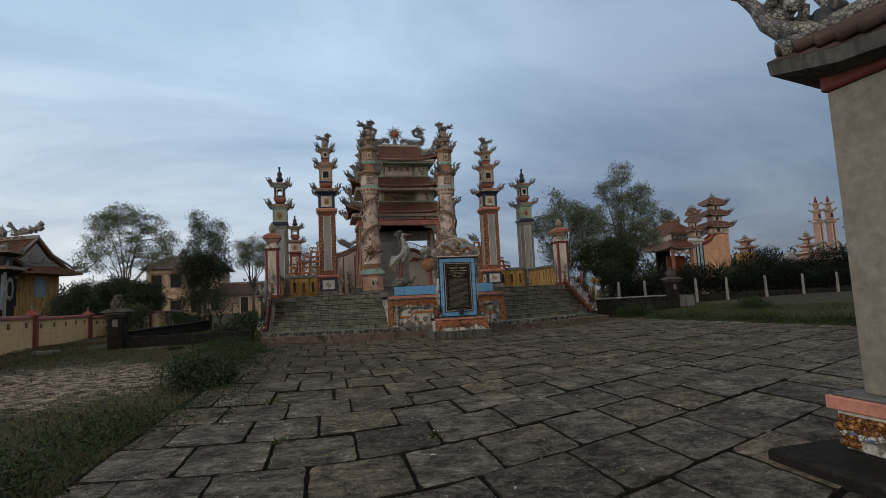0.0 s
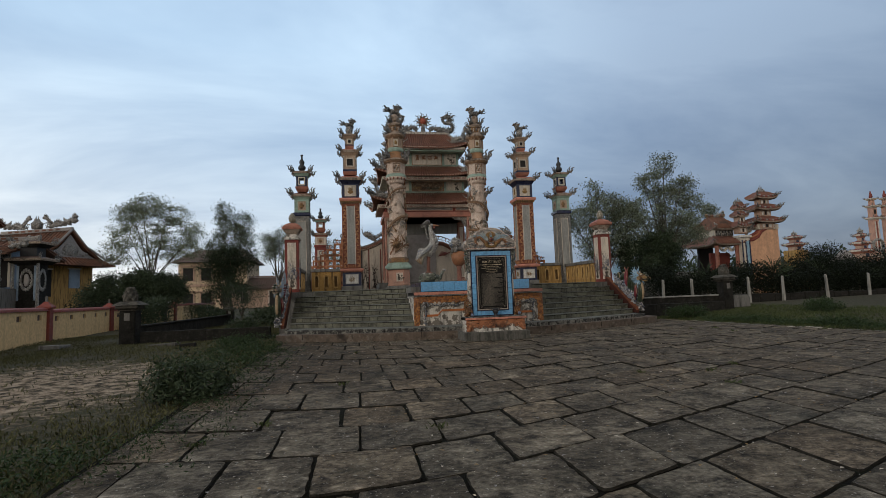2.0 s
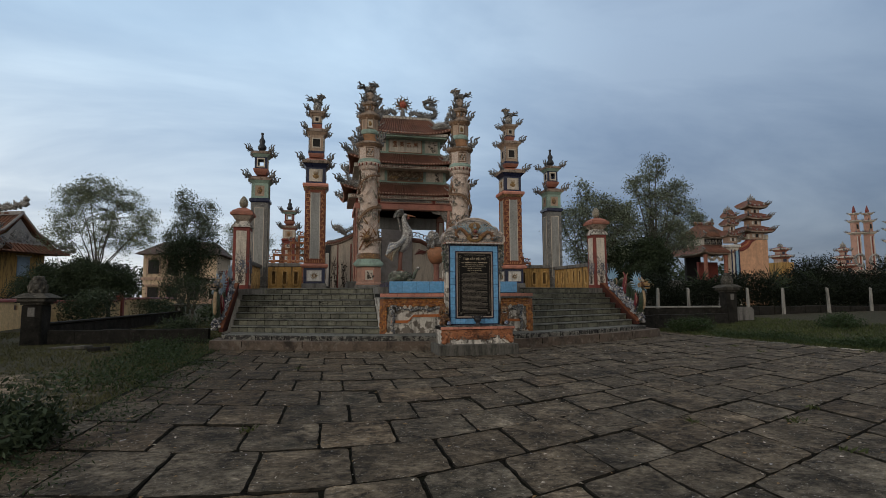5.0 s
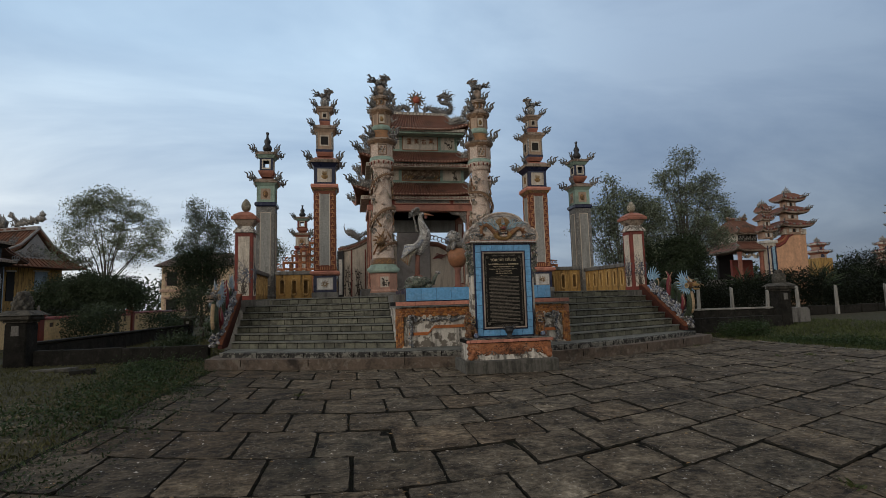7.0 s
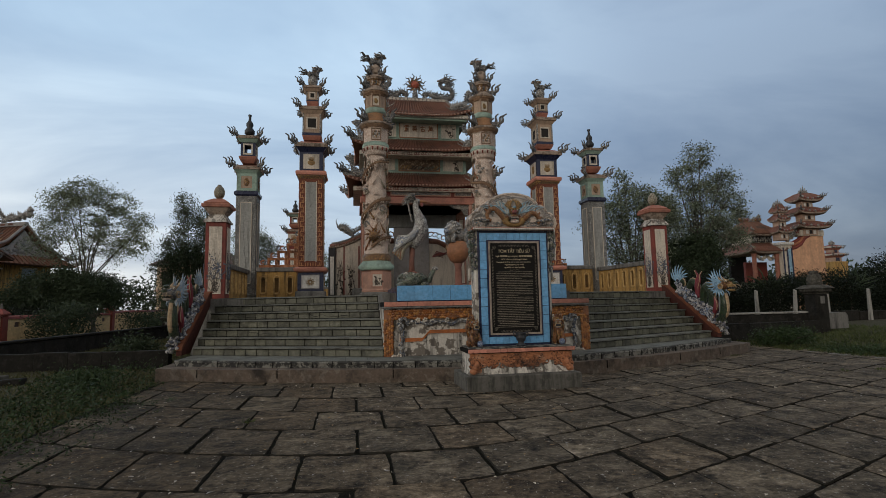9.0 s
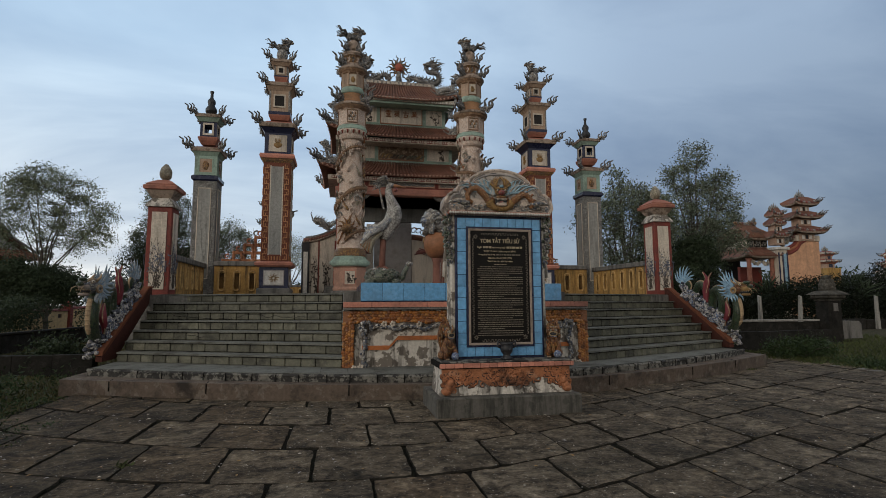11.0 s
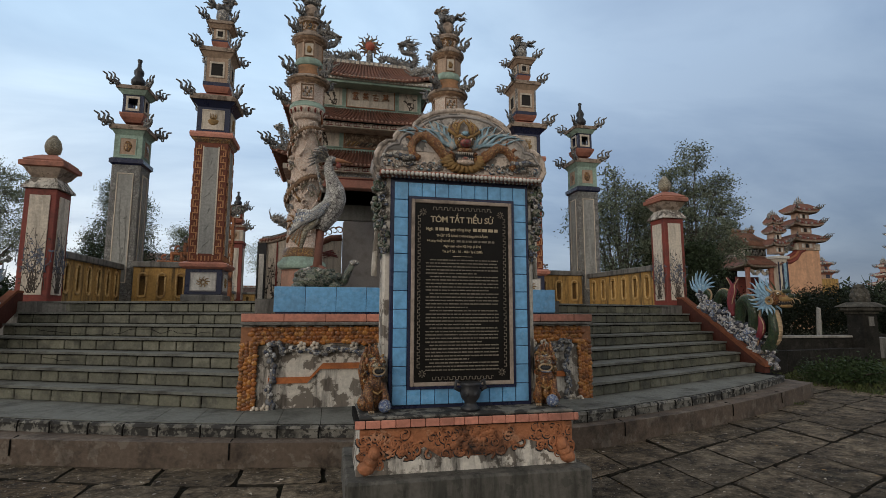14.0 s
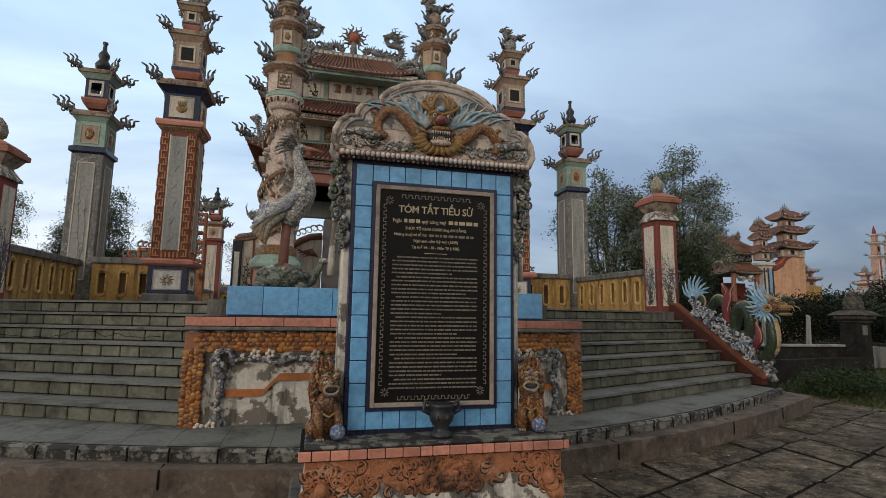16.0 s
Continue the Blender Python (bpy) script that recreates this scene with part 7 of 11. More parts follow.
lettering("TÓM TẮT TIỂU SỬ", 0, 2.392, 0.082, plaque, spread=0.95)
lettering("Ngài", -0.335, 2.298, 0.040, plaque)
lettering("quý công huý", -0.02, 2.298, 0.040, plaque)
lettering("THỦY TỔ KHAI CANH làng AN BẰNG", 0, 2.236, 0.032, plaque)
lettering("Hoàng thuỷ sơ tổ họ", -0.22, 2.186, 0.032, plaque)
lettering("Ngài sinh năm Kỷ Hợi (1539)", 0, 2.136, 0.032, plaque)
lettering("Tạ thế 24 - 10 - Mậu Tý (1588)", 0, 2.084, 0.032, plaque)
s, rnd = Shape(), random.Random(21)
def word_line(z, x0, x1, h, gap=0.012):
    x = x0
    while x < x1 - 0.01:
        wd = min(0.018 + 0.045 * rnd.random(), x1 - x)
        s.box(x, x + wd, -0.0145, -0.0115, z, z + h, "gold" if z > 2.2 else "faint_gold")
        x += wd + gap
# name and date lines as plain bars
word_line(2.285, -0.275, -0.14, 0.030)
word_line(2.285, 0.11, 0.37, 0.030)
word_line(2.176, -0.06, 0.35, 0.020)
s.box(-0.10, 0.10, -0.0145, -0.0115, 2.035, 2.039, "gold")
for k in range(33):
    z = 1.995 - k * 0.0322
    last = 0.37 if k % 5 != 4 else 0.05 + 0.25 * rnd.random()
    word_line(z + 0.002 * rnd.random(), -0.37 if k % 5 else -0.33, last, 0.0115, 0.007)
tagged(part("engraved_text", s, plaque, "lines of small engraved text"), kind="stuff")

# pediment with a dragon's face, body coils and spread blue mane
ped = Shape()
half = [(0.0, 3.50), (0.16, 3.485), (0.30, 3.45), (0.42, 3.39), (0.495, 3.32), (0.515, 3.27), (0.575, 3.275), (0.645, 3.245), (0.69, 3.19), (0.70, 3.135), (0.765, 3.13), (0.83, 3.085), (0.87, 3.01), (0.885, 2.92), (0.84, 2.83)]
outline = [(-x, z) for x, z in reversed(half[1:])] + half
ped.prism(list(reversed(outline)), -0.04, 0.30, "pediment_buff")
ped.prism([(x * 0.915, 2.90 + (z - 2.84) * 0.86) for x, z in reversed(outline[2:-2])], -0.046, -0.03, "pediment_field")
pediment = part("pediment", ped, stela, "lobed plaster pediment")
rimtube = Shape()
rimtube.tube([(x, -0.03, z) for x, z in outline], 0.026, "pediment_buff", 8)
rimtube.tube([(x * 0.93, -0.045, 2.84 + (z - 2.84) * 0.9) for x, z in outline], 0.014, "frame_grey", 6)
rimtube.tube([(x, 0.28, z) for x, z in outline], 0.026, "frame_grey", 8)
part("rim", rimtube, pediment, "grey rolled rim")
s = Shape().box(-0.84, 0.84, -0.07, 0.32, 2.795, 2.845, "cap_paint", 0.008)
part("string_course", s, pediment, "maroon string course")
s = Shape()
for k in range(40):
    x = -0.81 + 1.62 * k / 39
    s.ball((x, -0.07, 2.815), (0.022, 0.03, 0.023), "white", 7, 5)
    s.ball((x + 0.012, -0.045, 2.783), (0.013, 0.02, 0.012), "mosaic_trim", 6, 4)
tagged(part("petal_moulding", s, pediment, "row of white petal dentils"), kind="stuff")
s, rnd = Shape(), random.Random(31)
for sx in (-1, 1):
    # scaled body: an arch from the collar, over, and down to a clawed foot
    arch = [(0.10, 2.98), (0.20, 3.02), (0.29, 3.13), (0.38, 3.20), (0.47, 3.19), (0.53, 3.10), (0.52, 3.01), (0.45, 2.97)] if sx < 0 else [(0.10, 2.98), (0.20, 3.0), (0.28, 3.06), (0.36, 3.13), (0.45, 3.12), (0.52, 3.05), (0.55, 2.97), (0.50, 2.92)]
    s.tube([(sx * x, -0.055 - 0.012 * math.sin(i), z) for i, (x, z) in enumerate(arch)], [0.045, 0.05, 0.053, 0.05, 0.047, 0.043, 0.038, 0.03], "scale_orange", 10)
    for i in range(7):
        x, z = arch[i]
        s.tube([(sx * x, -0.05, z + 0.05), (sx * (x + 0.03), -0.05, z + 0.085), (sx * (x + 0.055), -0.05, z + 0.075)], [0.02, 0.016, 0.004], "clay", 5)
    # long waving mane locks
    for k in range(11):
        a0 = 0.30 + 0.115 * k
        ln = 0.60 - 0.030 * k
        def lock(t, a0=a0, ln=ln, k=k, sx=sx):
            w = 0.022 * math.sin(t * 9 + k)
            return (sx * (0.09 + ln * t * math.cos(a0) - w * math.sin(a0)), -0.055, 3.10 + ln * t * math.sin(a0) * (0.95 - 0.25 * t) + w * math.cos(a0))
        s.tube(curve_pts(lock, 13), [0.017 * (1 - (i / 12) ** 2.2) + 0.003 for i in range(13)], "pediment_buff" if k in (4, 9) else "mane_ribbon", 6)
    # foot with grey scales, wheel boss and trailing cloud
    s.tube([(sx * 0.50, -0.06, 2.98), (sx * 0.60, -0.07, 2.97), (sx * 0.70, -0.06, 3.0), (sx * 0.78, -0.05, 2.98)], [0.03, 0.035, 0.028, 0.008], "mosaic_trim", 8)
    for r0 in (0.055, 0.03):
        s.tube([(sx * (0.57 + r0 * math.cos(a)), -0.06, 2.945 + r0 * math.sin(a)) for a in np.linspace(0, 6.28, 15)], 0.011, "mosaic_trim", 5)
    for k in range(5):
        s.tube([(sx * (0.62 + 0.03 * k), -0.05, 2.99), (sx * (0.67 + 0.035 * k), -0.06, 3.03 - 0.01 * k), (sx * (0.71 + 0.035 * k), -0.05, 3.01 - 0.02 * k)], [0.014, 0.011, 0.003], "mosaic_grey", 5)
    for k in range(26):
        xc, zc, r0 = 0.22 + 0.60 * rnd.random(), 2.885 + 0.05 * rnd.random(), 0.018 + 0.016 * rnd.random()
        s.tube([(sx * (xc + r0 * (1 - j / 11) * math.cos(j * 0.7 + k)), -0.05, zc + r0 * (1 - j / 11) * math.sin(j * 0.7 + k)) for j in range(9)], [0.010 - 0.0006 * j for j in range(9)], rnd.choice(["pediment_buff", "mosaic_trim", "mosaic_grey"]), 5)
    for k in range(40):
        s.ball((sx * (0.22 + 0.60 * rnd.random()), -0.043, 2.87 + 0.09 * rnd.random()), (0.022, 0.014, 0.014), rnd.choice(["mosaic_grey", "mosaic_trim", "column_skin", "pediment_blue"]), 6, 4, 0.4, k)
    # flame crown, brow, jaw fringe
    for k in range(5):
        a = 0.55 + 0.25 * k
        s.tube([(sx * 0.05 * (1 + 0.2 * k), -0.09, 3.20), (sx * (0.05 + 0.13 * math.cos(a)), -0.09, 3.20 + 0.13 * math.sin(a)), (sx * (0.03 + 0.17 * math.cos(a + 0.3)), -0.07, 3.20 + 0.20 * math.sin(a + 0.2))], [0.022, 0.018, 0.003], "mosaic_ochre" if k % 2 else "gold_relief", 6)
    s.ball((sx * 0.06, -0.145, 3.165), 0.019, "cream", 7, 5)
    s.ball((sx * 0.064, -0.160, 3.163), 0.009, "black", 6, 4)
    s.tube([(sx * 0.015, -0.15, 3.175), (sx * 0.06, -0.155, 3.195), (sx * 0.11, -0.12, 3.18)], [0.014, 0.016, 0.006], "gold_relief", 6)
    for k in range(7):
        a = -1.45 + 0.27 * k
        s.tube([(sx * 0.13 * math.cos(a), -0.09, 2.985 + 0.07 * math.sin(a)), (sx * 0.19 * math.cos(a), -0.085, 2.985 + 0.11 * math.sin(a)), (sx * 0.245 * math.cos(a + 0.12), -0.06, 2.985 + 0.14 * math.sin(a + 0.12))], [0.03, 0.03, 0.006], "gold_relief", 6)
s.ball((0, -0.085, 3.17), (0.10, 0.065, 0.085), "mosaic_ochre", 12, 8, 0.15, 4)
s.ball((0, -0.13, 3.225), (0.045, 0.035, 0.03), "pediment_blue", 10, 6, 0.1, 4)
s.ball((0, -0.145, 3.125), (0.062, 0.05, 0.045), "mosaic_red", 10, 6, 0.15, 4)
s.ball((0, -0.115, 3.062), (0.085, 0.045, 0.028), "scale_orange", 10, 6, 0.15, 4)
# The black ball puts the shade of the open mouth into colour.
s.ball((0, -0.105, 3.0), (0.10, 0.035, 0.05), "black", 10, 6)
s.ball((0, -0.12, 2.945), (0.095, 0.04, 0.03), "column_skin", 10, 6, 0.2, 3)
s.ball((0, -0.125, 2.975), (0.04, 0.03, 0.025), "mosaic_red", 8, 5)
for k in range(8):
    x = -0.07 + 0.02 * k
    s.tube([(x, -0.145, 3.035), (x, -0.148, 3.008)], [0.009, 0.003], "cream", 5)
    s.tube([(x, -0.145, 2.958), (x, -0.148, 2.982)], [0.008, 0.003], "cream", 5)
for k in range(5):
    s.ball((0.055 * (k - 2), -0.06, 2.885), (0.032, 0.02, 0.024), "gold_relief", 7, 5, 0.2, k)
part("dragon_relief", s, pediment, "moulded dragon face with red snout, orange scaled coils and blue mane")
# leafy cloud brackets down both sides
for sx in (-1, 1):
    s, rnd = Shape(), random.Random(40 + sx)
    for k in range(120):
        z = 2.02 + 0.78 * rnd.random()
        wd = 0.13 * max(0.1, min(1, (z - 1.95) / 0.5))
        s.ball((sx * (0.75 + wd * rnd.random()), 0.03 + 0.2 * rnd.random(), z), (0.032, 0.034, 0.028), rnd.choice(["mosaic_green", "mosaic_grey", "mosaic_green", "mosaic_trim"]), 7, 5, 0.3, k)
    for k, (xc, zc, r0) in enumerate(((0.85, 2.70, 0.055), (0.80, 2.60, 0.045), (0.86, 2.51, 0.05), (0.80, 2.42, 0.04), (0.84, 2.33, 0.045), (0.79, 2.24, 0.035), (0.81, 2.15, 0.035), (0.78, 2.07, 0.03))):
        s.tube([(sx * (xc + r0 * (1 - j / 17) * math.cos(2.4 - j * 0.6 * (1 if k % 2 else -1))), 0.02, zc + r0 * (1 - j / 17) * math.sin(2.4 - j * 0.6 * (1 if k % 2 else -1))) for j in range(14)], [0.014 - 0.0006 * j for j in range(14)], "mosaic_trim" if k % 2 else "mosaic_green", 6)
    s.tube([(sx * (0.76 + 0.10 * math.sin((z - 0.62) * 1.45)), 0.2, z) for z in np.linspace(1.85, 2.8, 8)], [0.03] * 8, "plaster_peel", 7)
    part("side_scroll", s, stela, "openwork bracket of small green leaves and scrolls")


stela.scale = (0.955, 1.0, 0.985)


def guard_lion(at, turn, label):
    """A seated amber lion with one paw on a blue ball: a single mesh."""
    s, rnd = Shape(), random.Random(51)
    s.ball((0, 0.03, 0.12), (0.105, 0.12, 0.13), "lion_glaze", 12, 8, 0.12, 1)
    s.ball((0, -0.02, 0.24), (0.085, 0.085, 0.12), "lion_glaze", 12, 8, 0.12, 2)
    s.ball((0, -0.05, 0.41), (0.078, 0.08, 0.075), "lion_glaze", 12, 8, 0.15, 3)
    # muzzle: rolled lips round an open mouth, broad nose
    s.ball((0, -0.13, 0.435), (0.060, 0.045, 0.026), "mosaic_cream", 9, 6, 0.3, 7)
    s.ball((0, -0.175, 0.445), (0.026, 0.018, 0.018), "lion_glaze", 8, 5, 0.2, 2)
    # Black fills the mouth as its inner shade.
    s.ball((0, -0.125, 0.382), (0.058, 0.045, 0.030), "black", 9, 6)
    s.ball((0, -0.13, 0.345), (0.052, 0.042, 0.018), "ball_blue", 9, 6, 0.2, 4)
    s.tube([(0.062 * math.cos(a), -0.135 - 0.035 * max(0, math.cos(a / 2 - 1.57)) , 0.385 + 0.036 * math.sin(a)) for a in np.linspace(0, 6.28, 15)], 0.010, "beige_edge", 5)
    for q in range(5):
        s.tube([(-0.036 + 0.018 * q, -0.168, 0.412), (-0.036 + 0.018 * q, -0.170, 0.402)], [0.006, 0.003], "beige_edge", 5)
    for sx in (-1, 1):
        s.ball((sx * 0.040, -0.125, 0.470), (0.022, 0.018, 0.016), "clay", 8, 5)
        s.ball((sx * 0.040, -0.140, 0.468), 0.011, "beige_edge", 7, 5)
        s.ball((sx * 0.041, -0.149, 0.467), 0.006, "black", 6, 4)
        s.tube([(sx * 0.015, -0.135, 0.482), (sx * 0.045, -0.135, 0.496), (sx * 0.075, -0.10, 0.484)], [0.008, 0.010, 0.004], "beige_edge", 5)
        s.ball((sx * 0.082, -0.03, 0.47), (0.018, 0.026, 0.03), "clay", 7, 5)
        s.tube([(sx * 0.065, -0.05, 0.25), (sx * 0.080, -0.12, 0.14), (sx * 0.075, -0.13, 0.03)], [0.045, 0.036, 0.040], "lion_glaze", 8)
        s.ball((sx * 0.09, 0.03, 0.07), (0.055, 0.09, 0.07), "lion_glaze", 9, 6)
        for q in range(3):
            s.tube([(sx * (0.055 + 0.02 * q), -0.165, 0.022), (sx * (0.055 + 0.02 * q), -0.182, 0.012)], [0.012, 0.006], "beige_edge", 5)
    # curls of the mane, some picked out in cream
    for k in range(70):
        a, b = rnd.random() * 3.9 - 0.38, rnd.random()
        x, y, z, r0 = 0.088 * math.cos(a), 0.0 + 0.065 * math.sin(a), 0.27 + 0.24 * b, 0.016 + 0.008 * rnd.random()
        s.tube([(x + r0 * math.cos(q * 0.8 + k) * (1 - q / 9), y - 0.01, z + r0 * math.sin(q * 0.8 + k) * (1 - q / 9)) for q in range(7)], [0.012 - 0.001 * q for q in range(7)], rnd.choice(["lion_glaze", "mosaic_cream", "lion_glaze", "ball_blue", "gold_relief"]), 5)
    for k in range(4):
        x = 0.036 * (k - 1.5)
        s.tube([(x, 0.08, 0.16), (x * 1.6, 0.12, 0.36), (x * 1.3, 0.10, 0.50), (x * 0.8, 0.10, 0.60 + 0.03 * (k % 2))], [0.035, 0.036, 0.030, 0.010], "lion_glaze", 7)
        s.tube([(x + 0.012, 0.055, 0.30), (x * 1.6 + 0.012, 0.08, 0.40), (x * 1.3 + 0.01, 0.07, 0.52)], [0.006, 0.008, 0.003], "beige_edge", 5)
    s.tube([(-0.05, -0.115, 0.20), (0.0, -0.125, 0.17), (0.05, -0.115, 0.20)], 0.010, "gold_relief", 5)
    s.ball((0.06, -0.16, 0.062), 0.062, "ball_blue", 10, 7)
    ob = part("guardian_lion", s)
    ob.matrix_basis = pose(*at, 0, 0, turn) @ Matrix.Scale(0.92, 4)
    return tagged(ob, label, "statue", "guardian lions")


guard_lion((-0.84, 23.58, 0.736), 14, "seated amber-glazed lion with blue ball beside the stela")
guard_lion((0.80, 23.58, 0.736), -24, "seated amber-glazed lion with open mouth beside the stela")

burner = thing("incense_burner", (0.01, 23.44, 0.736), "small dark cast incense burner with lugs on the ledge", "incense burner")
burner.scale = (0.85, 0.85, 1.12)
s = Shape().lathe([(0.10, 0.0), (0.105, 0.02), (0.07, 0.035), (0.06, 0.06), (0.10, 0.10), (0.115, 0.15), (0.095, 0.18), (0.115, 0.195), (0.115, 0.215), (0.08, 0.21)], "bronze", n=18)
part("bowl", s, burner)
for sx in (-1, 1):
    part("handle", Shape().tube([(sx * 0.10, 0, 0.15), (sx * 0.165, 0, 0.17), (sx * 0.15, 0, 0.23), (sx * 0.12, 0, 0.215)], [0.02, 0.018, 0.018, 0.014], "bronze", 6), burner)
for k in range(6):
    part("boss", Shape().ball((0.09 * math.cos(k), 0.09 * math.sin(k) - 0.02, 0.13), 0.02, "bronze", 6, 4), burner)

# ---- dragon rails beside the stairs ----
def stair_dragon(sx):
    rail = thing("stair_rail", (-7.12 if sx < 0 else 7.5, 1.2, 0.2), "slanting maroon stair kerb wall", "stair rail", "stair rails")
    s = Shape()
    s.prism([(29.2, 1.5), (29.2, 1.76), (29.0, 1.76), (26.72, 0.365), (26.62, 0.30), (26.62, 0.2), (27.3, 0.2)], -0.06, 0.06, "rail_paint", "x")
    part("wall", s, rail)
    s = Shape()
    s.prism([(29.2, 1.76), (29.2, 1.805), (28.98, 1.805), (26.62, 0.40), (26.60, 0.32), (26.72, 0.365), (29.0, 1.76)], -0.07, 0.07, "rail_edge", "x")
    part("coping", s, rail, "orange painted coping")
    # the dragon itself: one mesh
    s, rnd = Shape(), random.Random(70)

    def smooth(key, n=4):
        out = []
        for i in range(len(key) - 1):
            for q in range(n):
                t = q / n
                p0, p1, p2, p3 = key[max(0, i - 1)], key[i], key[i + 1], key[min(len(key) - 1, i + 2)]
                out.append(tuple(0.5 * (2 * p1[j] + (p2[j] - p0[j]) * t + (2 * p0[j] - 5 * p1[j] + 4 * p2[j] - p3[j]) * t * t + (3 * p1[j] - p0[j] - 3 * p2[j] + p3[j]) * t ** 3) for j in range(len(p1))))
        return out + [key[-1]]

    def coil(key, thick, edge=1):
        """A scaled stretch of the body from (y, z, bulge) points, with a beige edging along its outer side."""
        pts = smooth(key)
        line = [(sx * p[2], p[0], p[1]) for p in pts]
        n = len(line)
        rad = [thick * (0.72 + 0.28 * math.sin(math.pi * i / (n - 1))) for i in range(n)]
        s.tube(line, rad, "dragon_green", 12)
        rim = []
        for i, p in enumerate(line):
            q0, q1 = line[max(0, i - 1)], line[min(n - 1, i + 1)]
            dy, dz = q1[1] - q0[1], q1[2] - q0[2]
            ln = math.hypot(dy, dz) or 1.0
            rim.append((p[0], p[1] + edge * rad[i] * 1.02 * dz / ln, p[2] - edge * rad[i] * 1.02 * dy / ln))
        s.tube(rim, 0.022, "beige_edge", 6)

    coil([(28.50, 1.66, 0.0), (28.46, 1.84, 0.0), (28.36, 1.92, -0.02), (28.28, 1.84, -0.03), (28.33, 1.74, -0.03)], 0.065)
    coil([(28.12, 1.38, 0.0), (28.08, 1.70, 0.0), (27.86, 1.87, -0.01), (27.64, 1.70, -0.02), (27.70, 1.35, 0.0)], 0.10)
    coil([(27.46, 1.15, 0.0), (27.38, 1.56, 0.0), (27.16, 1.68, -0.02), (26.99, 1.50, -0.04), (27.00, 1.22, -0.04), (27.14, 0.95, 0.0)], 0.135)
    coil([(26.90, 0.62, 0.0), (26.68, 0.74, -0.01), (26.54, 0.96, -0.02), (26.52, 1.22, -0.02), (26.58, 1.56, -0.01)], 0.12)
    # cream belly band with plate ridges on the neck
    belly = smooth([(26.72, 0.66, 0.0), (26.50, 0.82, 0.0), (26.42, 1.05, 0.0), (26.43, 1.28, 0.0), (26.48, 1.45, 0.0)], 5)
    s.tube([(0.0, p[0], p[1]) for p in belly], 0.034, "beige_edge", 7, 1.6)
    for p in belly[::2]:
        s.ball((0.0, p[0] - 0.012, p[1]), (0.06, 0.034, 0.022), "beige_edge", 7, 5, 0.15, 2)
    # crimson flame between the coils, with two forked horns
    for g, tip in ((1, (27.64, 2.21)), (-1, (27.31, 2.16))):
        horn = [(-sx * 0.06, 27.57 - 0.02 * g, 1.36), (-sx * 0.11, 27.56 + 0.01 * g, 1.62), (-sx * 0.10, 27.50 + 0.05 * g, 1.88), (-sx * 0.09, 27.47 + 0.03 * g, 2.02), (-sx * 0.08, tip[0], tip[1])]
        line = smooth([(p[1], p[2], p[0]) for p in horn], 4)
        s.tube([(p[2], p[0], p[1]) for p in line], [0.062 * (1 - (i / 16) ** 2) + 0.008 for i in range(17)], "crimson", 8)
        s.tube([(p[2] - sx * 0.02, p[0] + g * (0.05 * (1 - (i / 16) ** 2) + 0.008), p[1]) for i, p in enumerate(line)], 0.011, "beige_edge", 5)
    s.ball((-sx * 0.09, 27.55, 1.60), (0.07, 0.085, 0.20), "crimson", 10, 7, 0.1, 3)
    # second, lower flame in front of the neck
    line = smooth([(26.80, 1.38, -0.12), (26.72, 1.18, -0.14), (26.74, 1.02, -0.15), (26.86, 0.86, -0.13), (26.90, 0.72, -0.10)], 4)
    s.tube([(sx * p[2], p[0], p[1]) for p in line], [0.010 + 0.065 * math.sin(math.pi * (i / 16) ** 0.8) for i in range(17)], "crimson", 8)
    s.tube([(sx * (p[2] - 0.02), p[0] - (0.010 + 0.062 * math.sin(math.pi * (i / 16) ** 0.8)), p[1]) for i, p in enumerate(line)], 0.012, "beige_edge", 5)
    # pale blue tail fan of long waving feathers
    for k in range(10):
        a = 0.50 + k * 0.215
        ln = 0.47 + 0.14 * math.sin(0.5 + k * 0.26)
        feather = [(sx * 0.02 * (k % 3 - 1), 28.60 + ln * t * math.cos(a + 0.3 * t) - 0.03 * math.sin(t * 7) * math.sin(a), 1.84 + ln * t * math.sin(a + 0.3 * t) + 0.03 * math.sin(t * 7) * math.cos(a)) for t in np.linspace(0.08, 1, 8)]
        s.tube(feather, [0.030, 0.034, 0.037, 0.038, 0.036, 0.030, 0.020, 0.006], "sky_paint", 7, 0.6)
    # head
    h = Shape()
    h.ball((0, 0, 0), (0.115, 0.15, 0.125), "lion_glaze", 12, 8, 0.15, 1)
    h.ball((0, -0.20, 0.0), (0.085, 0.15, 0.060), "gold_relief", 10, 7, 0.25, 2)
    h.ball((0, -0.16, 0.045), (0.06, 0.16, 0.04), "scale_orange", 9, 6, 0.2, 8)
    h.ball((0, -0.32, 0.06), (0.075, 0.06, 0.05), "dragon_green", 9, 6, 0.25, 3)
    h.ball((0, -0.24, 0.155), (0.05, 0.10, 0.045), "dragon_green", 9, 6, 0.3, 5)
    h.ball((0, -0.20, -0.145), (0.075, 0.135, 0.034), "gold_relief", 9, 6, 0.2, 4)
    # Mouth shade as a black ball between the jaws.
    h.ball((0, -0.16, -0.075), (0.062, 0.13, 0.045), "black", 8, 5)
    for g in (-1, 1):
        for q in range(5):
            h.tube([(g * 0.068, -0.32 + 0.05 * q, -0.045), (g * 0.07, -0.32 + 0.05 * q, -0.075)], [0.010, 0.004], "beige_edge", 5)
            h.tube([(g * 0.062, -0.30 + 0.05 * q, -0.125), (g * 0.064, -0.30 + 0.05 * q, -0.105)], [0.008, 0.003], "beige_edge", 5)
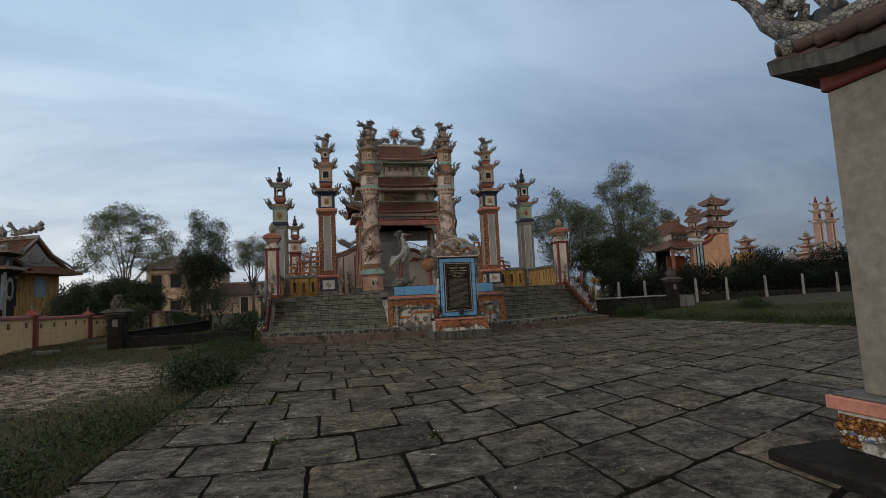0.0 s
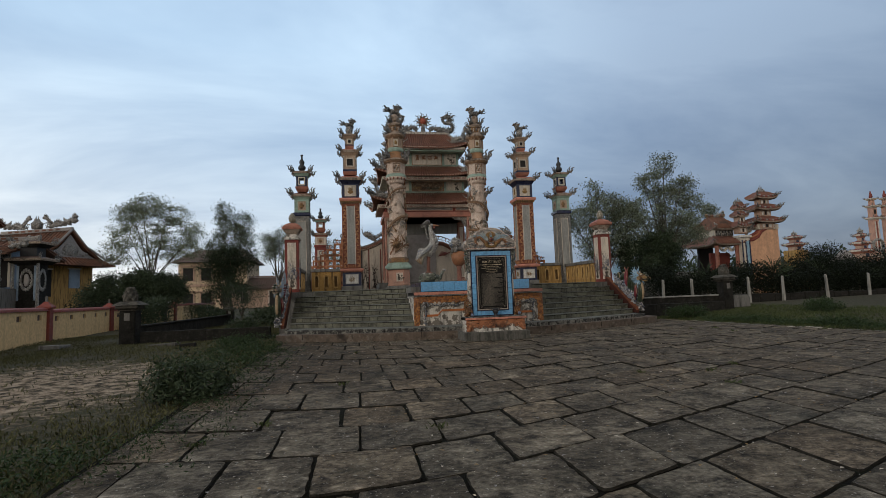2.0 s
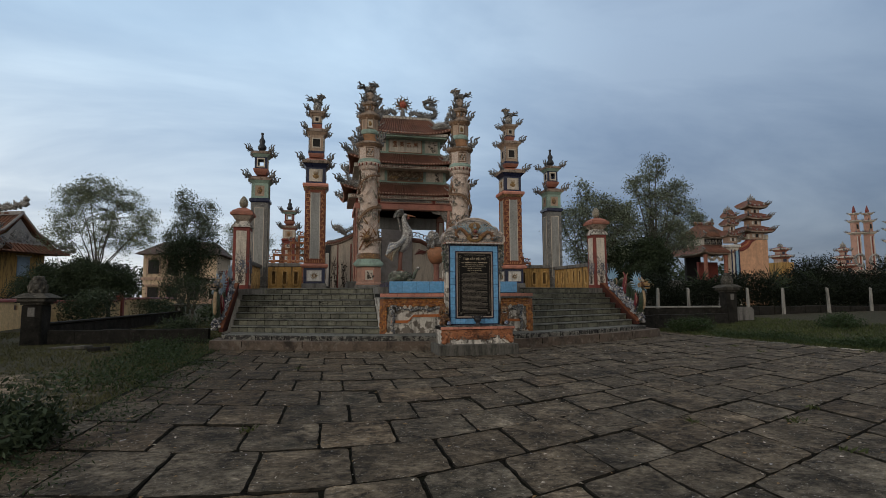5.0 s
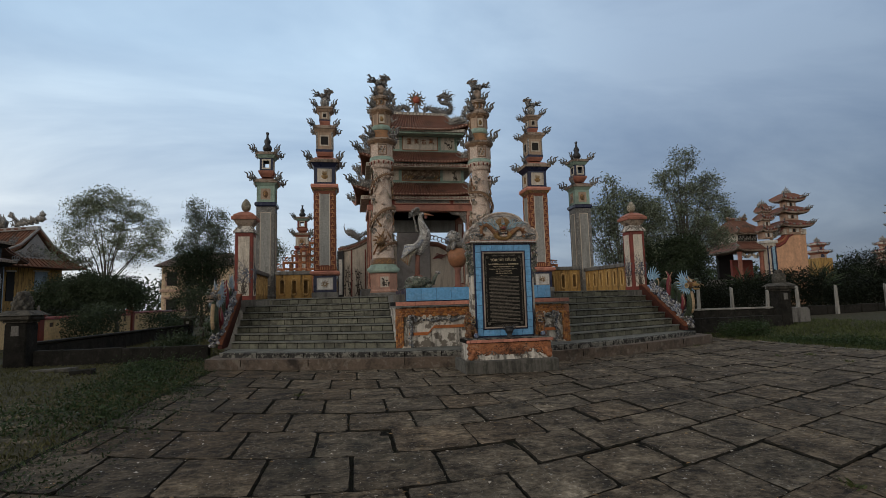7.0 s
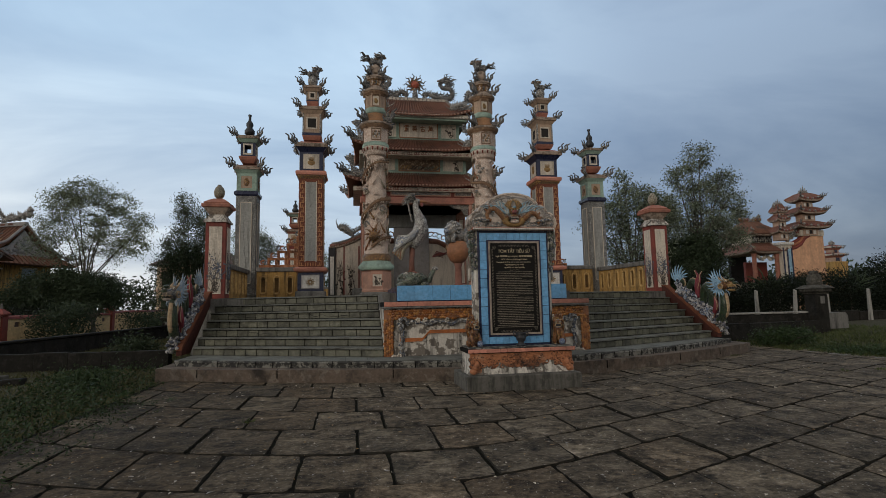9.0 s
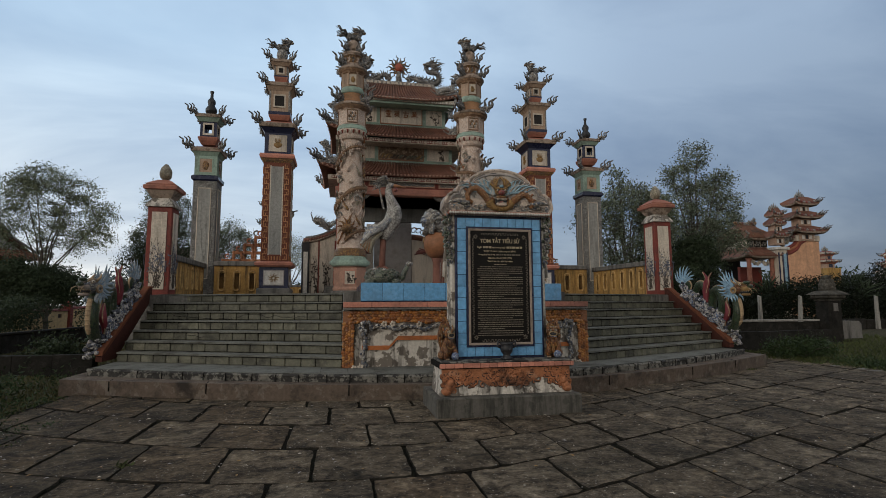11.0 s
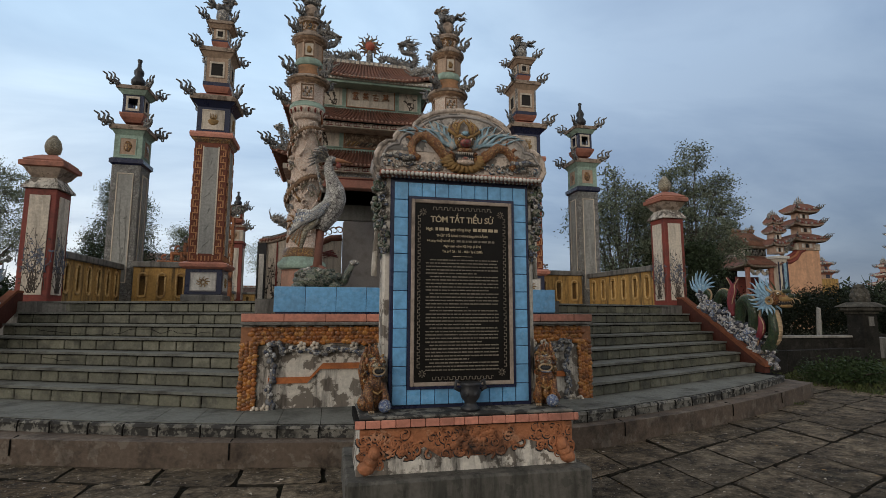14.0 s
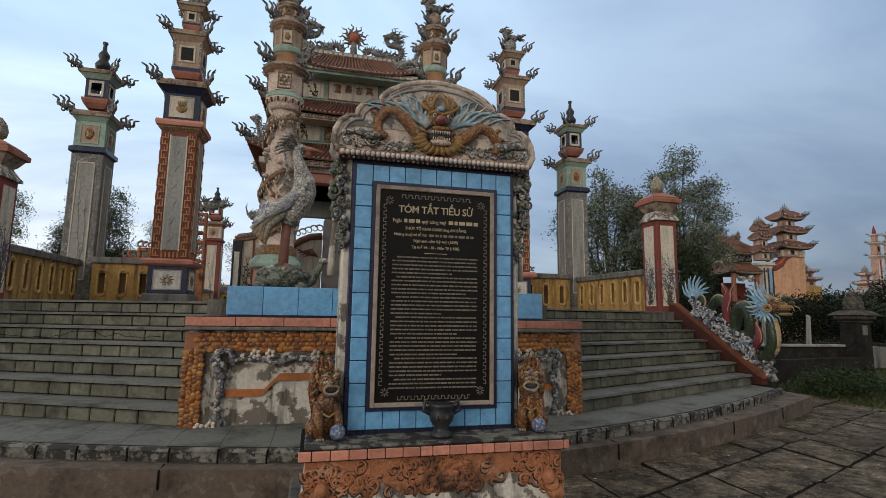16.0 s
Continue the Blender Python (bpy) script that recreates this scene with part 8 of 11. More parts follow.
        h.ball((g * 0.095, -0.11, 0.11), 0.045, "gold_relief", 9, 6)
        h.ball((g * 0.118, -0.13, 0.112), 0.028, "cream", 8, 5)
        h.ball((g * 0.136, -0.146, 0.112), 0.014, "black", 6, 4)
        h.tube([(g * 0.06, -0.16, 0.14), (g * 0.10, -0.09, 0.165), (g * 0.09, 0.0, 0.14)], [0.016, 0.022, 0.012], "beige_edge", 6)
        h.tube([(g * 0.07, 0.0, 0.12), (g * 0.09, 0.10, 0.20), (g * 0.07, 0.15, 0.28)], [0.03, 0.024, 0.008], "beige_edge", 7)
        h.tube([(g * 0.07, -0.32, 0.02), (g * 0.10, -0.40, -0.02), (g * 0.10, -0.43, -0.10)], [0.010, 0.008, 0.003], "beige_edge", 5)
        for r0 in (0.075, 0.045):
            h.tube([(g * 0.125, 0.05 + r0 * math.cos(w), -0.03 + r0 * math.sin(w)) for w in np.linspace(0, 6.28, 13)], 0.016, "beige_edge" if r0 > 0.05 else "gold_relief", 5)
    for k in range(13):
        a = 1.25 - k * 0.27
        ln = 0.50 - 0.017 * k
        for g in (-1, 1):
            lock = [(g * (0.07 + 0.05 * t), 0.08 + ln * t * math.cos(a) - 0.025 * math.sin(t * 7 + k) * math.sin(a), -0.01 + ln * t * math.sin(a + 0.2 * t) + 0.025 * math.sin(t * 7 + k) * math.cos(a)) for t in np.linspace(0.1, 1, 7)]
            h.tube(lock, [0.026, 0.030, 0.032, 0.031, 0.026, 0.017, 0.005], "sky_paint", 6, 0.6)
    s.moved(h, pose(-sx * 0.02, 26.46, 1.69, 0, 0, sx * 14))
    # clouds heaped along the rail, and the cloud foot
    for k in range(60):
        t = k / 59
        s.ball((0, 26.86 + 1.68 * t, 0.52 + 1.04 * t), (0.10, 0.09, 0.12), "cloud_dark", 7, 5, 0.2, k)
    for k in range(230):
        t = k / 229 + 0.01 * rnd.random()
        y, z = 26.84 + 1.72 * t, 0.52 + 1.02 * t
        up = rnd.random() ** 1.4
        r = 0.034 + 0.044 * rnd.random()
        s.ball((sx * (rnd.random() * 0.26 - 0.17), y, z + 0.42 * up), (r, r * 1.3, r * 0.85), rnd.choice(["cloud_white", "mosaic_blue", "cloud_white", "cloud_dark", "cloud_dark"]), 6, 4, 0.35, k)
    for k in range(56):
        t = rnd.random()
        y, z, r, ph = 26.84 + 1.7 * t, 0.60 + 1.02 * t + 0.32 * rnd.random(), 0.045 + 0.05 * rnd.random(), rnd.random() * 6
        s.tube([(sx * -0.165, y + r * (1 - j / 14) * math.cos(ph + j * 0.6), z + r * (1 - j / 14) * math.sin(ph + j * 0.6)) for j in range(11)], [0.024 - 0.0012 * j for j in range(11)], rnd.choice(["cloud_white", "cloud_white", "mosaic_blue"]), 5)
    for k in range(60):
        s.ball((sx * (rnd.random() * 0.24 - 0.12), 26.62 + 0.26 * rnd.random(), 0.28 + 0.38 * rnd.random() ** 1.3), (0.055, 0.055, 0.045), rnd.choice(["cloud_white", "mosaic_trim", "cloud_dark", "dragon_green"]), 6, 4, 0.4, k)
    ob = part("dragon_statue", s)
    ob.matrix_basis = pose(-7.28 if sx < 0 else 7.68, 1.2, 0.2)
    if sx < 0:
        # the western dragon has lost most of its paint
        faded = {"sky_paint": "faded_blue", "lion_glaze": "mosaic_trim", "gold_relief": "frame_beige", "scale_orange": "mosaic_trim"}
        for k, m in enumerate(ob.data.materials):
            for old, fresh in faded.items():
                if m == M[old]:
                    ob.data.materials[k] = M[fresh]
    tagged(ob, "green mosaic dragon with blue mane and crimson fins on stair rail" if sx > 0 else "faded dark green mosaic dragon with washed-out blue mane on stair rail", "statue", "stair dragons")
    return rail


stair_dragon(-1)
stair_dragon(1)

# ---- crane on a turtle, urn on the crane terrace ----
def crane(at, sg):
    s, rnd = Shape(), random.Random(80)
    s.ball((0, 0, 0.16), (0.40, 0.34, 0.20), "mosaic_green", 14, 8, 0.12, 1)
    for k in range(46):
        a, b = rnd.random() * 6.28, rnd.random()
        r = 0.36 * math.sqrt(b)
        s.ball((r * 1.1 * math.cos(a), r * 0.9 * math.sin(a), 0.18 + 0.18 * math.sqrt(max(0, 1 - b))), (0.06, 0.06, 0.05), rnd.choice(["mosaic_green", "mosaic_green", "mosaic_grey"]), 7, 5, 0.3, k)
    s.tube([(sg * 0.34, -0.05, 0.12), (sg * 0.46, -0.08, 0.16), (sg * 0.52, -0.08, 0.32), (sg * 0.58, -0.1, 0.44)], [0.08, 0.07, 0.06, 0.05], "mosaic_green", 8)
    s.ball((sg * 0.62, -0.1, 0.48), (0.085, 0.06, 0.055), "mosaic_grey", 8, 6, 0.2, 3)
    for x, y in ((0.3, -0.3), (-0.3, -0.3), (0.3, 0.3), (-0.3, 0.3)):
        s.ball((x, y, 0.06), (0.11, 0.09, 0.07), "mosaic_green", 8, 5, 0.2, 2)
    s.tube([(0, 0, 0.34), (sg * 0.01, 0, 0.7), (sg * 0.03, 0, 1.08)], [0.085, 0.07, 0.075], "leg", 10)
    for a in (-0.8, 0, 0.8, 3.1):
        s.tube([(0, 0, 0.42), (0.13 * math.cos(a), 0.13 * math.sin(a) - 0.03, 0.37), (0.22 * math.cos(a), 0.22 * math.sin(a) - 0.05, 0.33)], [0.05, 0.035, 0.012], "leg", 6)
    body = [(0.03, 1.04, 0.11), (0.07, 1.16, 0.15), (0.14, 1.30, 0.19), (0.22, 1.46, 0.205), (0.27, 1.62, 0.20), (0.26, 1.78, 0.165), (0.20, 1.94, 0.125), (0.15, 2.08, 0.10), (0.13, 2.20, 0.085), (0.15, 2.28, 0.07)]
    s.tube([(sg * x, 0, z) for x, z, r in body], [r * (0.96 if z < 1.9 else 0.92) for x, z, r in body], "mosaic_scale", 14)
    s.ball((sg * 0.17, 0, 2.31), (0.10, 0.075, 0.075), "mosaic_grey", 10, 7, 0.15, 5)
    s.tube([(sg * 0.22, 0, 2.31), (sg * 0.38, 0, 2.30), (sg * 0.55, 0, 2.27)], [0.05, 0.035, 0.010], "clay", 6)
    s.ball((sg * 0.30, 0, 2.22), (0.05, 0.04, 0.06), "mosaic_red", 7, 5)
    for k in range(7):
        a = 1.9 + 0.22 * k
        s.tube([(sg * 0.12, 0, 2.32), (sg * (0.12 + 0.18 * math.cos(a)), 0.05 * (k - 3), 2.33 + 0.16 * math.sin(a)), (sg * (0.12 + 0.36 * math.cos(a + 0.2)), 0.06 * (k - 3), 2.32 + 0.22 * math.sin(a + 0.4))], [0.04, 0.032, 0.006], "mosaic_grey", 6)
    for y in (-0.17, 0.17):
        for k in range(7):
            s.tube([(sg * (0.16 - 0.02 * k), y, 1.52 - 0.03 * k), (sg * (-0.12 - 0.03 * k), y * 1.2, 1.30 - 0.03 * k), (sg * (-0.36 - 0.02 * k), y * 1.1, 1.34 - 0.07 * k)], [0.075, 0.065, 0.03], "mosaic_blue" if k % 2 else "mosaic_white", 6)
    for k in range(8):
        s.tube([(sg * -0.02, 0.03 * (k - 4), 1.2), (sg * (-0.22 - 0.02 * k), 0.04 * (k - 4), 1.0), (sg * (-0.28 - 0.03 * k), 0.04 * (k - 4), 0.70 + 0.03 * k)], [0.07, 0.06, 0.03], "scale_orange" if k % 2 else "mosaic_cream", 6)
    for k in range(9):
        s.tube([(sg * (0.05 - 0.015 * k), 0.0, 1.75 + 0.06 * k), (sg * (-0.02 - 0.01 * k), 0, 1.83 + 0.06 * k)], [0.03, 0.006], "mosaic_grey", 5)
    ob = part("crane_statue", s)
    ob.matrix_basis = pose(*at)
    return tagged(ob, "white-scaled crane standing on a green turtle, shard mosaic statue", "statue")


crane((-1.46, 27.9, 1.97), 1)

urn = thing("clay_urn", (-0.15, 28.1, 1.95), "round brown clay urn on a slim stem with mosaic lion lid", "urn")
part("stem", Shape().lathe([(0.15, 0), (0.16, 0.04), (0.10, 0.10), (0.09, 0.55), (0.13, 0.68)], "leg", n=14), urn)
part("bowl", Shape().lathe([(0.12, 0.66), (0.22, 0.74), (0.30, 0.90), (0.31, 1.02), (0.27, 1.18), (0.20, 1.26)], "clay", n=22), urn, "smooth brown clay bowl")
s = Shape().moved(lion(0.9, ("mosaic_grey", "mosaic_blue")), pose(0, 0, 1.22, 0, 0, 200))
for k in range(22):
    rr = random.Random(k)
    s.ball((-0.26 + 0.2 * rr.random() - 0.05, -0.12 + 0.2 * rr.random(), 1.0 + 0.75 * rr.random()), (0.08, 0.07, 0.08), rr.choice(["mosaic_grey", "mosaic_blue", "mosaic_ochre"]), 7, 5, 0.4, k)
part("lid", s, urn, "grey shard lion lid")

# ---- stone posts and low plot walls ----
def stone_post(at, label):
    t = thing("stone_post", at, label, "post", "old stone posts")
    s = Shape().box(-0.34, 0.34, -0.34, 0.34, -0.2, 1.30, "dark_stone", 0.04)
    part("shaft", s, t)
    part("panel", Shape().box(-0.12, 0.12, -0.365, -0.33, 0.95, 1.22, "concrete", 0.01), t)
    s = Shape().box(-0.38, 0.38, -0.38, 0.38, 1.30, 1.36, "old_stone", 0.02).box(-0.46, 0.46, -0.46, 0.46, 1.39, 1.50, "old_stone", 0.025)
    s.lathe(crisp([(0.46, 1.36), (0.54, 1.39)]), "old_stone", n=4).lathe(crisp([(0.58, 1.50), (0.40, 1.60), (0.30, 1.64)]), "old_stone", n=4)
    part("cap", s, t, "stepped square cap")
    s, rnd = Shape(), random.Random(17)
    s.lathe([(0.20, 1.60), (0.27, 1.68), (0.29, 1.80), (0.25, 1.94), (0.15, 2.08), (0.04, 2.17)], "old_stone", n=12)
    for row in range(4):
        for k in range(8):
            w = k * 0.785 + row * 0.39
            r = (0.24, 0.25, 0.20, 0.12)[row]
            s.ball((r * math.cos(w), r * math.sin(w), 1.70 + 0.12 * row), (0.085, 0.085, 0.10), "old_stone", 7, 5, 0.25, k)
    part("lotus_bud", s, t, "weathered petalled lotus bud")
    return t


stone_post((-13.1, 29.6, -0.12), "blackened stone post with lotus bud at the plot corner").scale = (0.86, 0.86, 1.08)
stone_post((14.7, 31.5, 0.24), "blackened stone post with lotus bud beside the low wall").scale = (0.80, 0.80, 1.05)
stone_post((-12.55, 43.5, 0.12), "small blackened stone post at the far plot corner").scale = (0.62, 0.62, 0.62)


def low_wall(a, b, h, mat, label, cap=None, thick=0.22):
    L = math.hypot(b[0] - a[0], b[1] - a[1])
    t = thing("low_wall", (a[0], a[1], 0), label, "low wall", "low plot walls", math.degrees(math.atan2(b[1] - a[1], b[0] - a[0])))
    rnd, s = random.Random(int(L * 10)), Shape()
    n = max(2, int(L / 0.8))
    for k in range(n):
        s.box(L * k / n, L * (k + 1) / n, -thick / 2 - 0.01 * rnd.random(), thick / 2, -0.25, h - 0.03 * rnd.random(), mat, 0.012)
    part("wall", s, t)
    if cap:
        part("coping", Shape().box(0, L, -thick / 2 - 0.05, thick / 2 + 0.05, h + 0.004, h + 0.07, cap, 0.01), t)
    return t


low_wall((-12.7, 29.6), (-7.75, 29.2), 0.46, "dark_stone", "low blackened wall of a grave plot")
low_wall((-13.1, 29.9), (-12.6, 43.2), 0.60, "dark_stone", "low blackened side wall of a grave plot", "dark_stone")
low_wall((8.3, 30.3), (14.3, 31.2), 0.63, "dark_stone", "low blackened wall beside the stairs")
low_wall((8.3, 31.85), (14.35, 31.7), 0.88, "dark_stone", "low wall with a pale coping", "post_pale")
# stone scraps by the left plot
for (x, y, w, d, h, mat, lab) in ((-11.2, 27.7, 1.0, 0.4, 0.07, "plinth", "loose concrete slab lying in the grass"), (-10.2, 27.0, 0.5, 0.35, 0.1, "dark_stone", "loose dark stone block in the grass"), (-15.1, 28.4, 1.5, 0.6, 0.10, "concrete", "pale rubble slab in the grass")):
    ob = part("stone_slab", Shape().box(-w / 2, w / 2, -d / 2, d / 2, -0.05, h, mat, 0.02))
    ob.matrix_basis = pose(x, y, ground_z(x, y) + 0.02, 2, 3, 17 * x)
    tagged(ob, lab, "slab")
ob = part("concrete_block", Shape().prism([(-0.62, 0), (0.62, 0), (0.62, 0.5), (0.5, 0.62), (-0.6, 0.62), (-0.62, 0.58)], -0.25, 0.25, "concrete"))
ob.matrix_basis = pose(15.63, 31.85, 0.25, 0, 0, 6)
tagged(ob, "pale concrete block standing in the grass", "block")

# ---- concrete post fence ----
fence = thing("fence", (0.9, 35.9, 0.42), "row of slim concrete fence posts along the hedge", "fence")
s = Shape().hull([(-0.075, -0.075, -0.4), (0.075, -0.075, -0.4), (0.075, 0.075, -0.4), (-0.075, 0.075, -0.4)], [(-0.06, -0.06, 1.40), (0.06, -0.06, 1.40), (0.045, 0.045, 1.45), (-0.045, 0.045, 1.45)], "post_pale")
pm = s.data("post")
for k, x in enumerate((13.1, 15.1, 17.1, 19.0, 21.5, 24.7, 27.9, 31.1, 34.2, 37.3, 40.4)):
    part("post", None, fence, mesh=pm, at=pose(x, 0.05 * math.sin(k * 2), 0, math.sin(k) * 1.5, math.cos(k * 3) * 1.5, 0))
s = Shape()
rnd = random.Random(90)
for k in range(24):
    x = 15.5 + 1.1 * k
    part("footing_stone", Shape().box(x, x + 1.06, 0.15, 0.45, -0.2, 0.28 + 0.12 * rnd.random(), "dark_stone", 0.03), fence)

# ---- the roofed kiosk by the paving ----
kiosk = thing("kiosk", (-0.23, 8.87, 0), "small tiled kiosk on square plastered columns with amber-scaled pedestals", "kiosk")
part("plinth", Shape().box(-0.92, 4.6, -4.9, 0.62, -0.1, 0.10, "dark_stone", 0.03), kiosk, "cracked concrete plinth")
for cx, cy in ((0, 0), (3.4, 0), (0, -3.6), (3.4, -3.6)):
    col = part("column", Shape().box(cx - 0.27, cx + 0.27, cy - 0.27, cy + 0.27, 0.58, 3.35, "kiosk_plaster", 0.02), kiosk, "plain grey plastered column")
    s = Shape().box(cx - 0.38, cx + 0.38, cy - 0.38, cy + 0.38, 0.09, 0.40, "plaster_peel", 0.02)
    ped_ = part("pedestal", s, kiosk, "pedestal with peeling pink plaster")
    s = Shape()
    for face in range(4):
        one = Shape()
        for k in range(11):
            x = -0.36 + 0.072 * k
            for row in range(2):
                one.ball((x + 0.04 * row, -0.38, 0.37 - 0.075 * row), (0.05, 0.045, 0.045), "mosaic_amber", 7, 5, 0.2, k)
            if abs(x) > 0.26:
                for row in range(3):
                    one.ball((x, -0.38, 0.30 - 0.07 * row), (0.05, 0.045, 0.04), "mosaic_amber", 7, 5, 0.2, k)
            one.ball((x, -0.39, 0.24 + 0.02 * math.sin(k * 2)), (0.04, 0.035, 0.035), "mosaic_blue" if k % 2 else "mosaic_white", 7, 5, 0.3, k)
        s.moved(one, pose(cx, cy, 0, 0, 0, 90 * face))
    part("scale_border", s, ped_)
    part("ledge", Shape().box(cx - 0.45, cx + 0.45, cy - 0.45, cy + 0.45, 0.445, 0.565, "salmon", 0.01), ped_, "salmon tiled ledge")
    part("neck", Shape().box(cx - 0.40, cx + 0.40, cy - 0.40, cy + 0.40, 0.40, 0.445, "white", 0.01), ped_)
    part("mortar_bed", Shape().box(cx - 0.42, cx + 0.42, cy - 0.42, cy + 0.42, 0.565, 0.59, "concrete", 0.01), ped_)
s = Shape()
s.box(-0.3, 3.7, -3.9, 0.3, 3.35, 3.60, "red", 0.02)
part("beam", s, kiosk, "maroon ring beam")
s = Shape()
c0, r0, r1 = (2.06, -2.12), 2.56, 0.3
low, up_ = [], []
for k in range(4):
    for u in (0, 0.1, 0.25, 0.5, 0.75, 0.9):
        a0, a1 = [(-1, 1), (1, 1), (1, -1), (-1, -1)][k], [(-1, 1), (1, 1), (1, -1), (-1, -1)][(k + 1) % 4]
        e = abs(2 * u - 1) ** 4
        x, y = a0[0] + (a1[0] - a0[0]) * u, a0[1] + (a1[1] - a0[1]) * u
        low.append((c0[0] + x * r0 * (1 + 0.03 * e), c0[1] + y * r0 * (1 + 0.03 * e), 3.50 + 0.25 * e))
        up_.append((c0[0] + x * r1, c0[1] + y * r1, 4.9))
s.hull([(x, y, z) for x, y, z in low], up_, "old_tile")
# Underside of the eave in the dark plinth material.
s.hull([(x * 0.995 + c0[0] * 0.005, y * 0.995 + c0[1] * 0.005, z - 0.14) for x, y, z in low], [(x, y, z - 0.004) for x, y, z in low], "plinth")
part("roof", s, kiosk, "weathered tiled roof with grimy concrete soffit")
s = Shape()
for k in range(30):
    x = c0[0] - r0 + 2 * r0 * k / 29
    e = abs(2 * k / 29 - 1) ** 4
    for sy in (1, -1):
        s.tube([(x, c0[1] + sy * (r0 + 0.04), 3.58 + 0.25 * e), ((x - c0[0]) * 0.5 + c0[0], c0[1] + sy * r0 * 0.55, 4.18)], 0.06, "old_tile", 7)
        s.tube([(c0[0] + sy * (r0 + 0.04), c0[1] + (x - c0[0]), 3.58 + 0.25 * e), (c0[0] + sy * r0 * 0.55, (x - c0[0]) * 0.5 + c0[1], 4.18)], 0.06, "old_tile", 7)
part("tile_ribs", s, kiosk)
for sx_, sy_ in ((-1, 1), (1, 1), (-1, -1), (1, -1)):
    q = Shape()
    curl = [(-0.25, 0, 0.0), (0.0, 0, 0.08), (0.18, 0, 0.16), (0.34, 0, 0.32), (0.42, 0, 0.54), (0.54, 0, 0.74), (0.72, 0, 0.86), (0.9, 0, 0.92)]
    q.tube(curl, [0.14, 0.14, 0.12, 0.085, 0.07, 0.06, 0.045, 0.015], "flame_grey", 9)
    for k, (px, pz) in enumerate(((0.05, 0.24), (0.2, 0.36), (-0.12, 0.2), (0.30, 0.5), (-0.22, 0.3), (0.1, 0.46))):
        q.ball((px, 0.05 * (k % 3 - 1), pz), (0.11, 0.07, 0.11), "flame_grey" if k % 2 else "bronze", 9, 6, 0.3, k)
        q.tube([(px, 0, pz), (px - 0.04, 0, pz + 0.16), (px + 0.05, 0, pz + 0.26)], [0.07, 0.05, 0.01], "flame_grey", 6)
    ob = part("eave_ornament", q, kiosk, "curling shard dragon tail")
    ob.matrix_basis = pose(c0[0] + sx_ * r0 * 0.94, c0[1] + sy_ * r0 * 0.94, 3.86, 0, 0, math.degrees(math.atan2(sy_, sx_))) @ Matrix.Scale(0.85, 4)
    s = Shape().tube([(c0[0] + sx_ * r0 * q, c0[1] + sy_ * r0 * q, 3.82 + (1 - q) * 1.2) for q in (1.0, 0.8, 0.5, 0.2)], [0.12, 0.12, 0.11, 0.1], "flame_grey", 8)
    part("hip_ridge", s, kiosk)

kiosk.scale = (1.0, 1.0, 0.9)

# ---- trees and hedges ----
def leaf_cloud(centres, per, spread, size, mat, seed, droop=0.0):
    """Many small leaves round twig ends, as one mesh of crossed little blades."""
    rng = np.random.default_rng(seed)
    c = np.repeat(np.array(centres, float), per, axis=0)
    n = len(c)
    off = rng.normal(size=(n, 3)) * np.array(spread)
    off[:, 2] -= droop * np.abs(rng.normal(size=n))
    p = c + off
    d = rng.normal(size=(n, 3))
    d[:, 2] -= droop * 1.5
    d /= np.linalg.norm(d, axis=1)[:, None]
    e = np.cross(d, rng.normal(size=(n, 3)))
    e /= np.linalg.norm(e, axis=1)[:, None] + 1e-9
    ln = size * (0.7 + 0.6 * rng.random((n, 1)))
    v = np.concatenate([p - d * ln, p + e * ln * 0.32, p + d * ln, p - e * ln * 0.32], axis=1).reshape(-1, 3)
    me = bpy.data.meshes.new("leaves")
    me.vertices.add(4 * n)
    me.vertices.foreach_set("co", v.astype(np.float32).ravel())
    me.loops.add(4 * n)
    me.loops.foreach_set("vertex_index", np.arange(4 * n, dtype=np.int32))
    me.polygons.add(n)
    me.polygons.foreach_set("loop_start", np.arange(0, 4 * n, 4, dtype=np.int32))
    me.update(calc_edges=True)
    me.materials.append(M[mat])
    return me


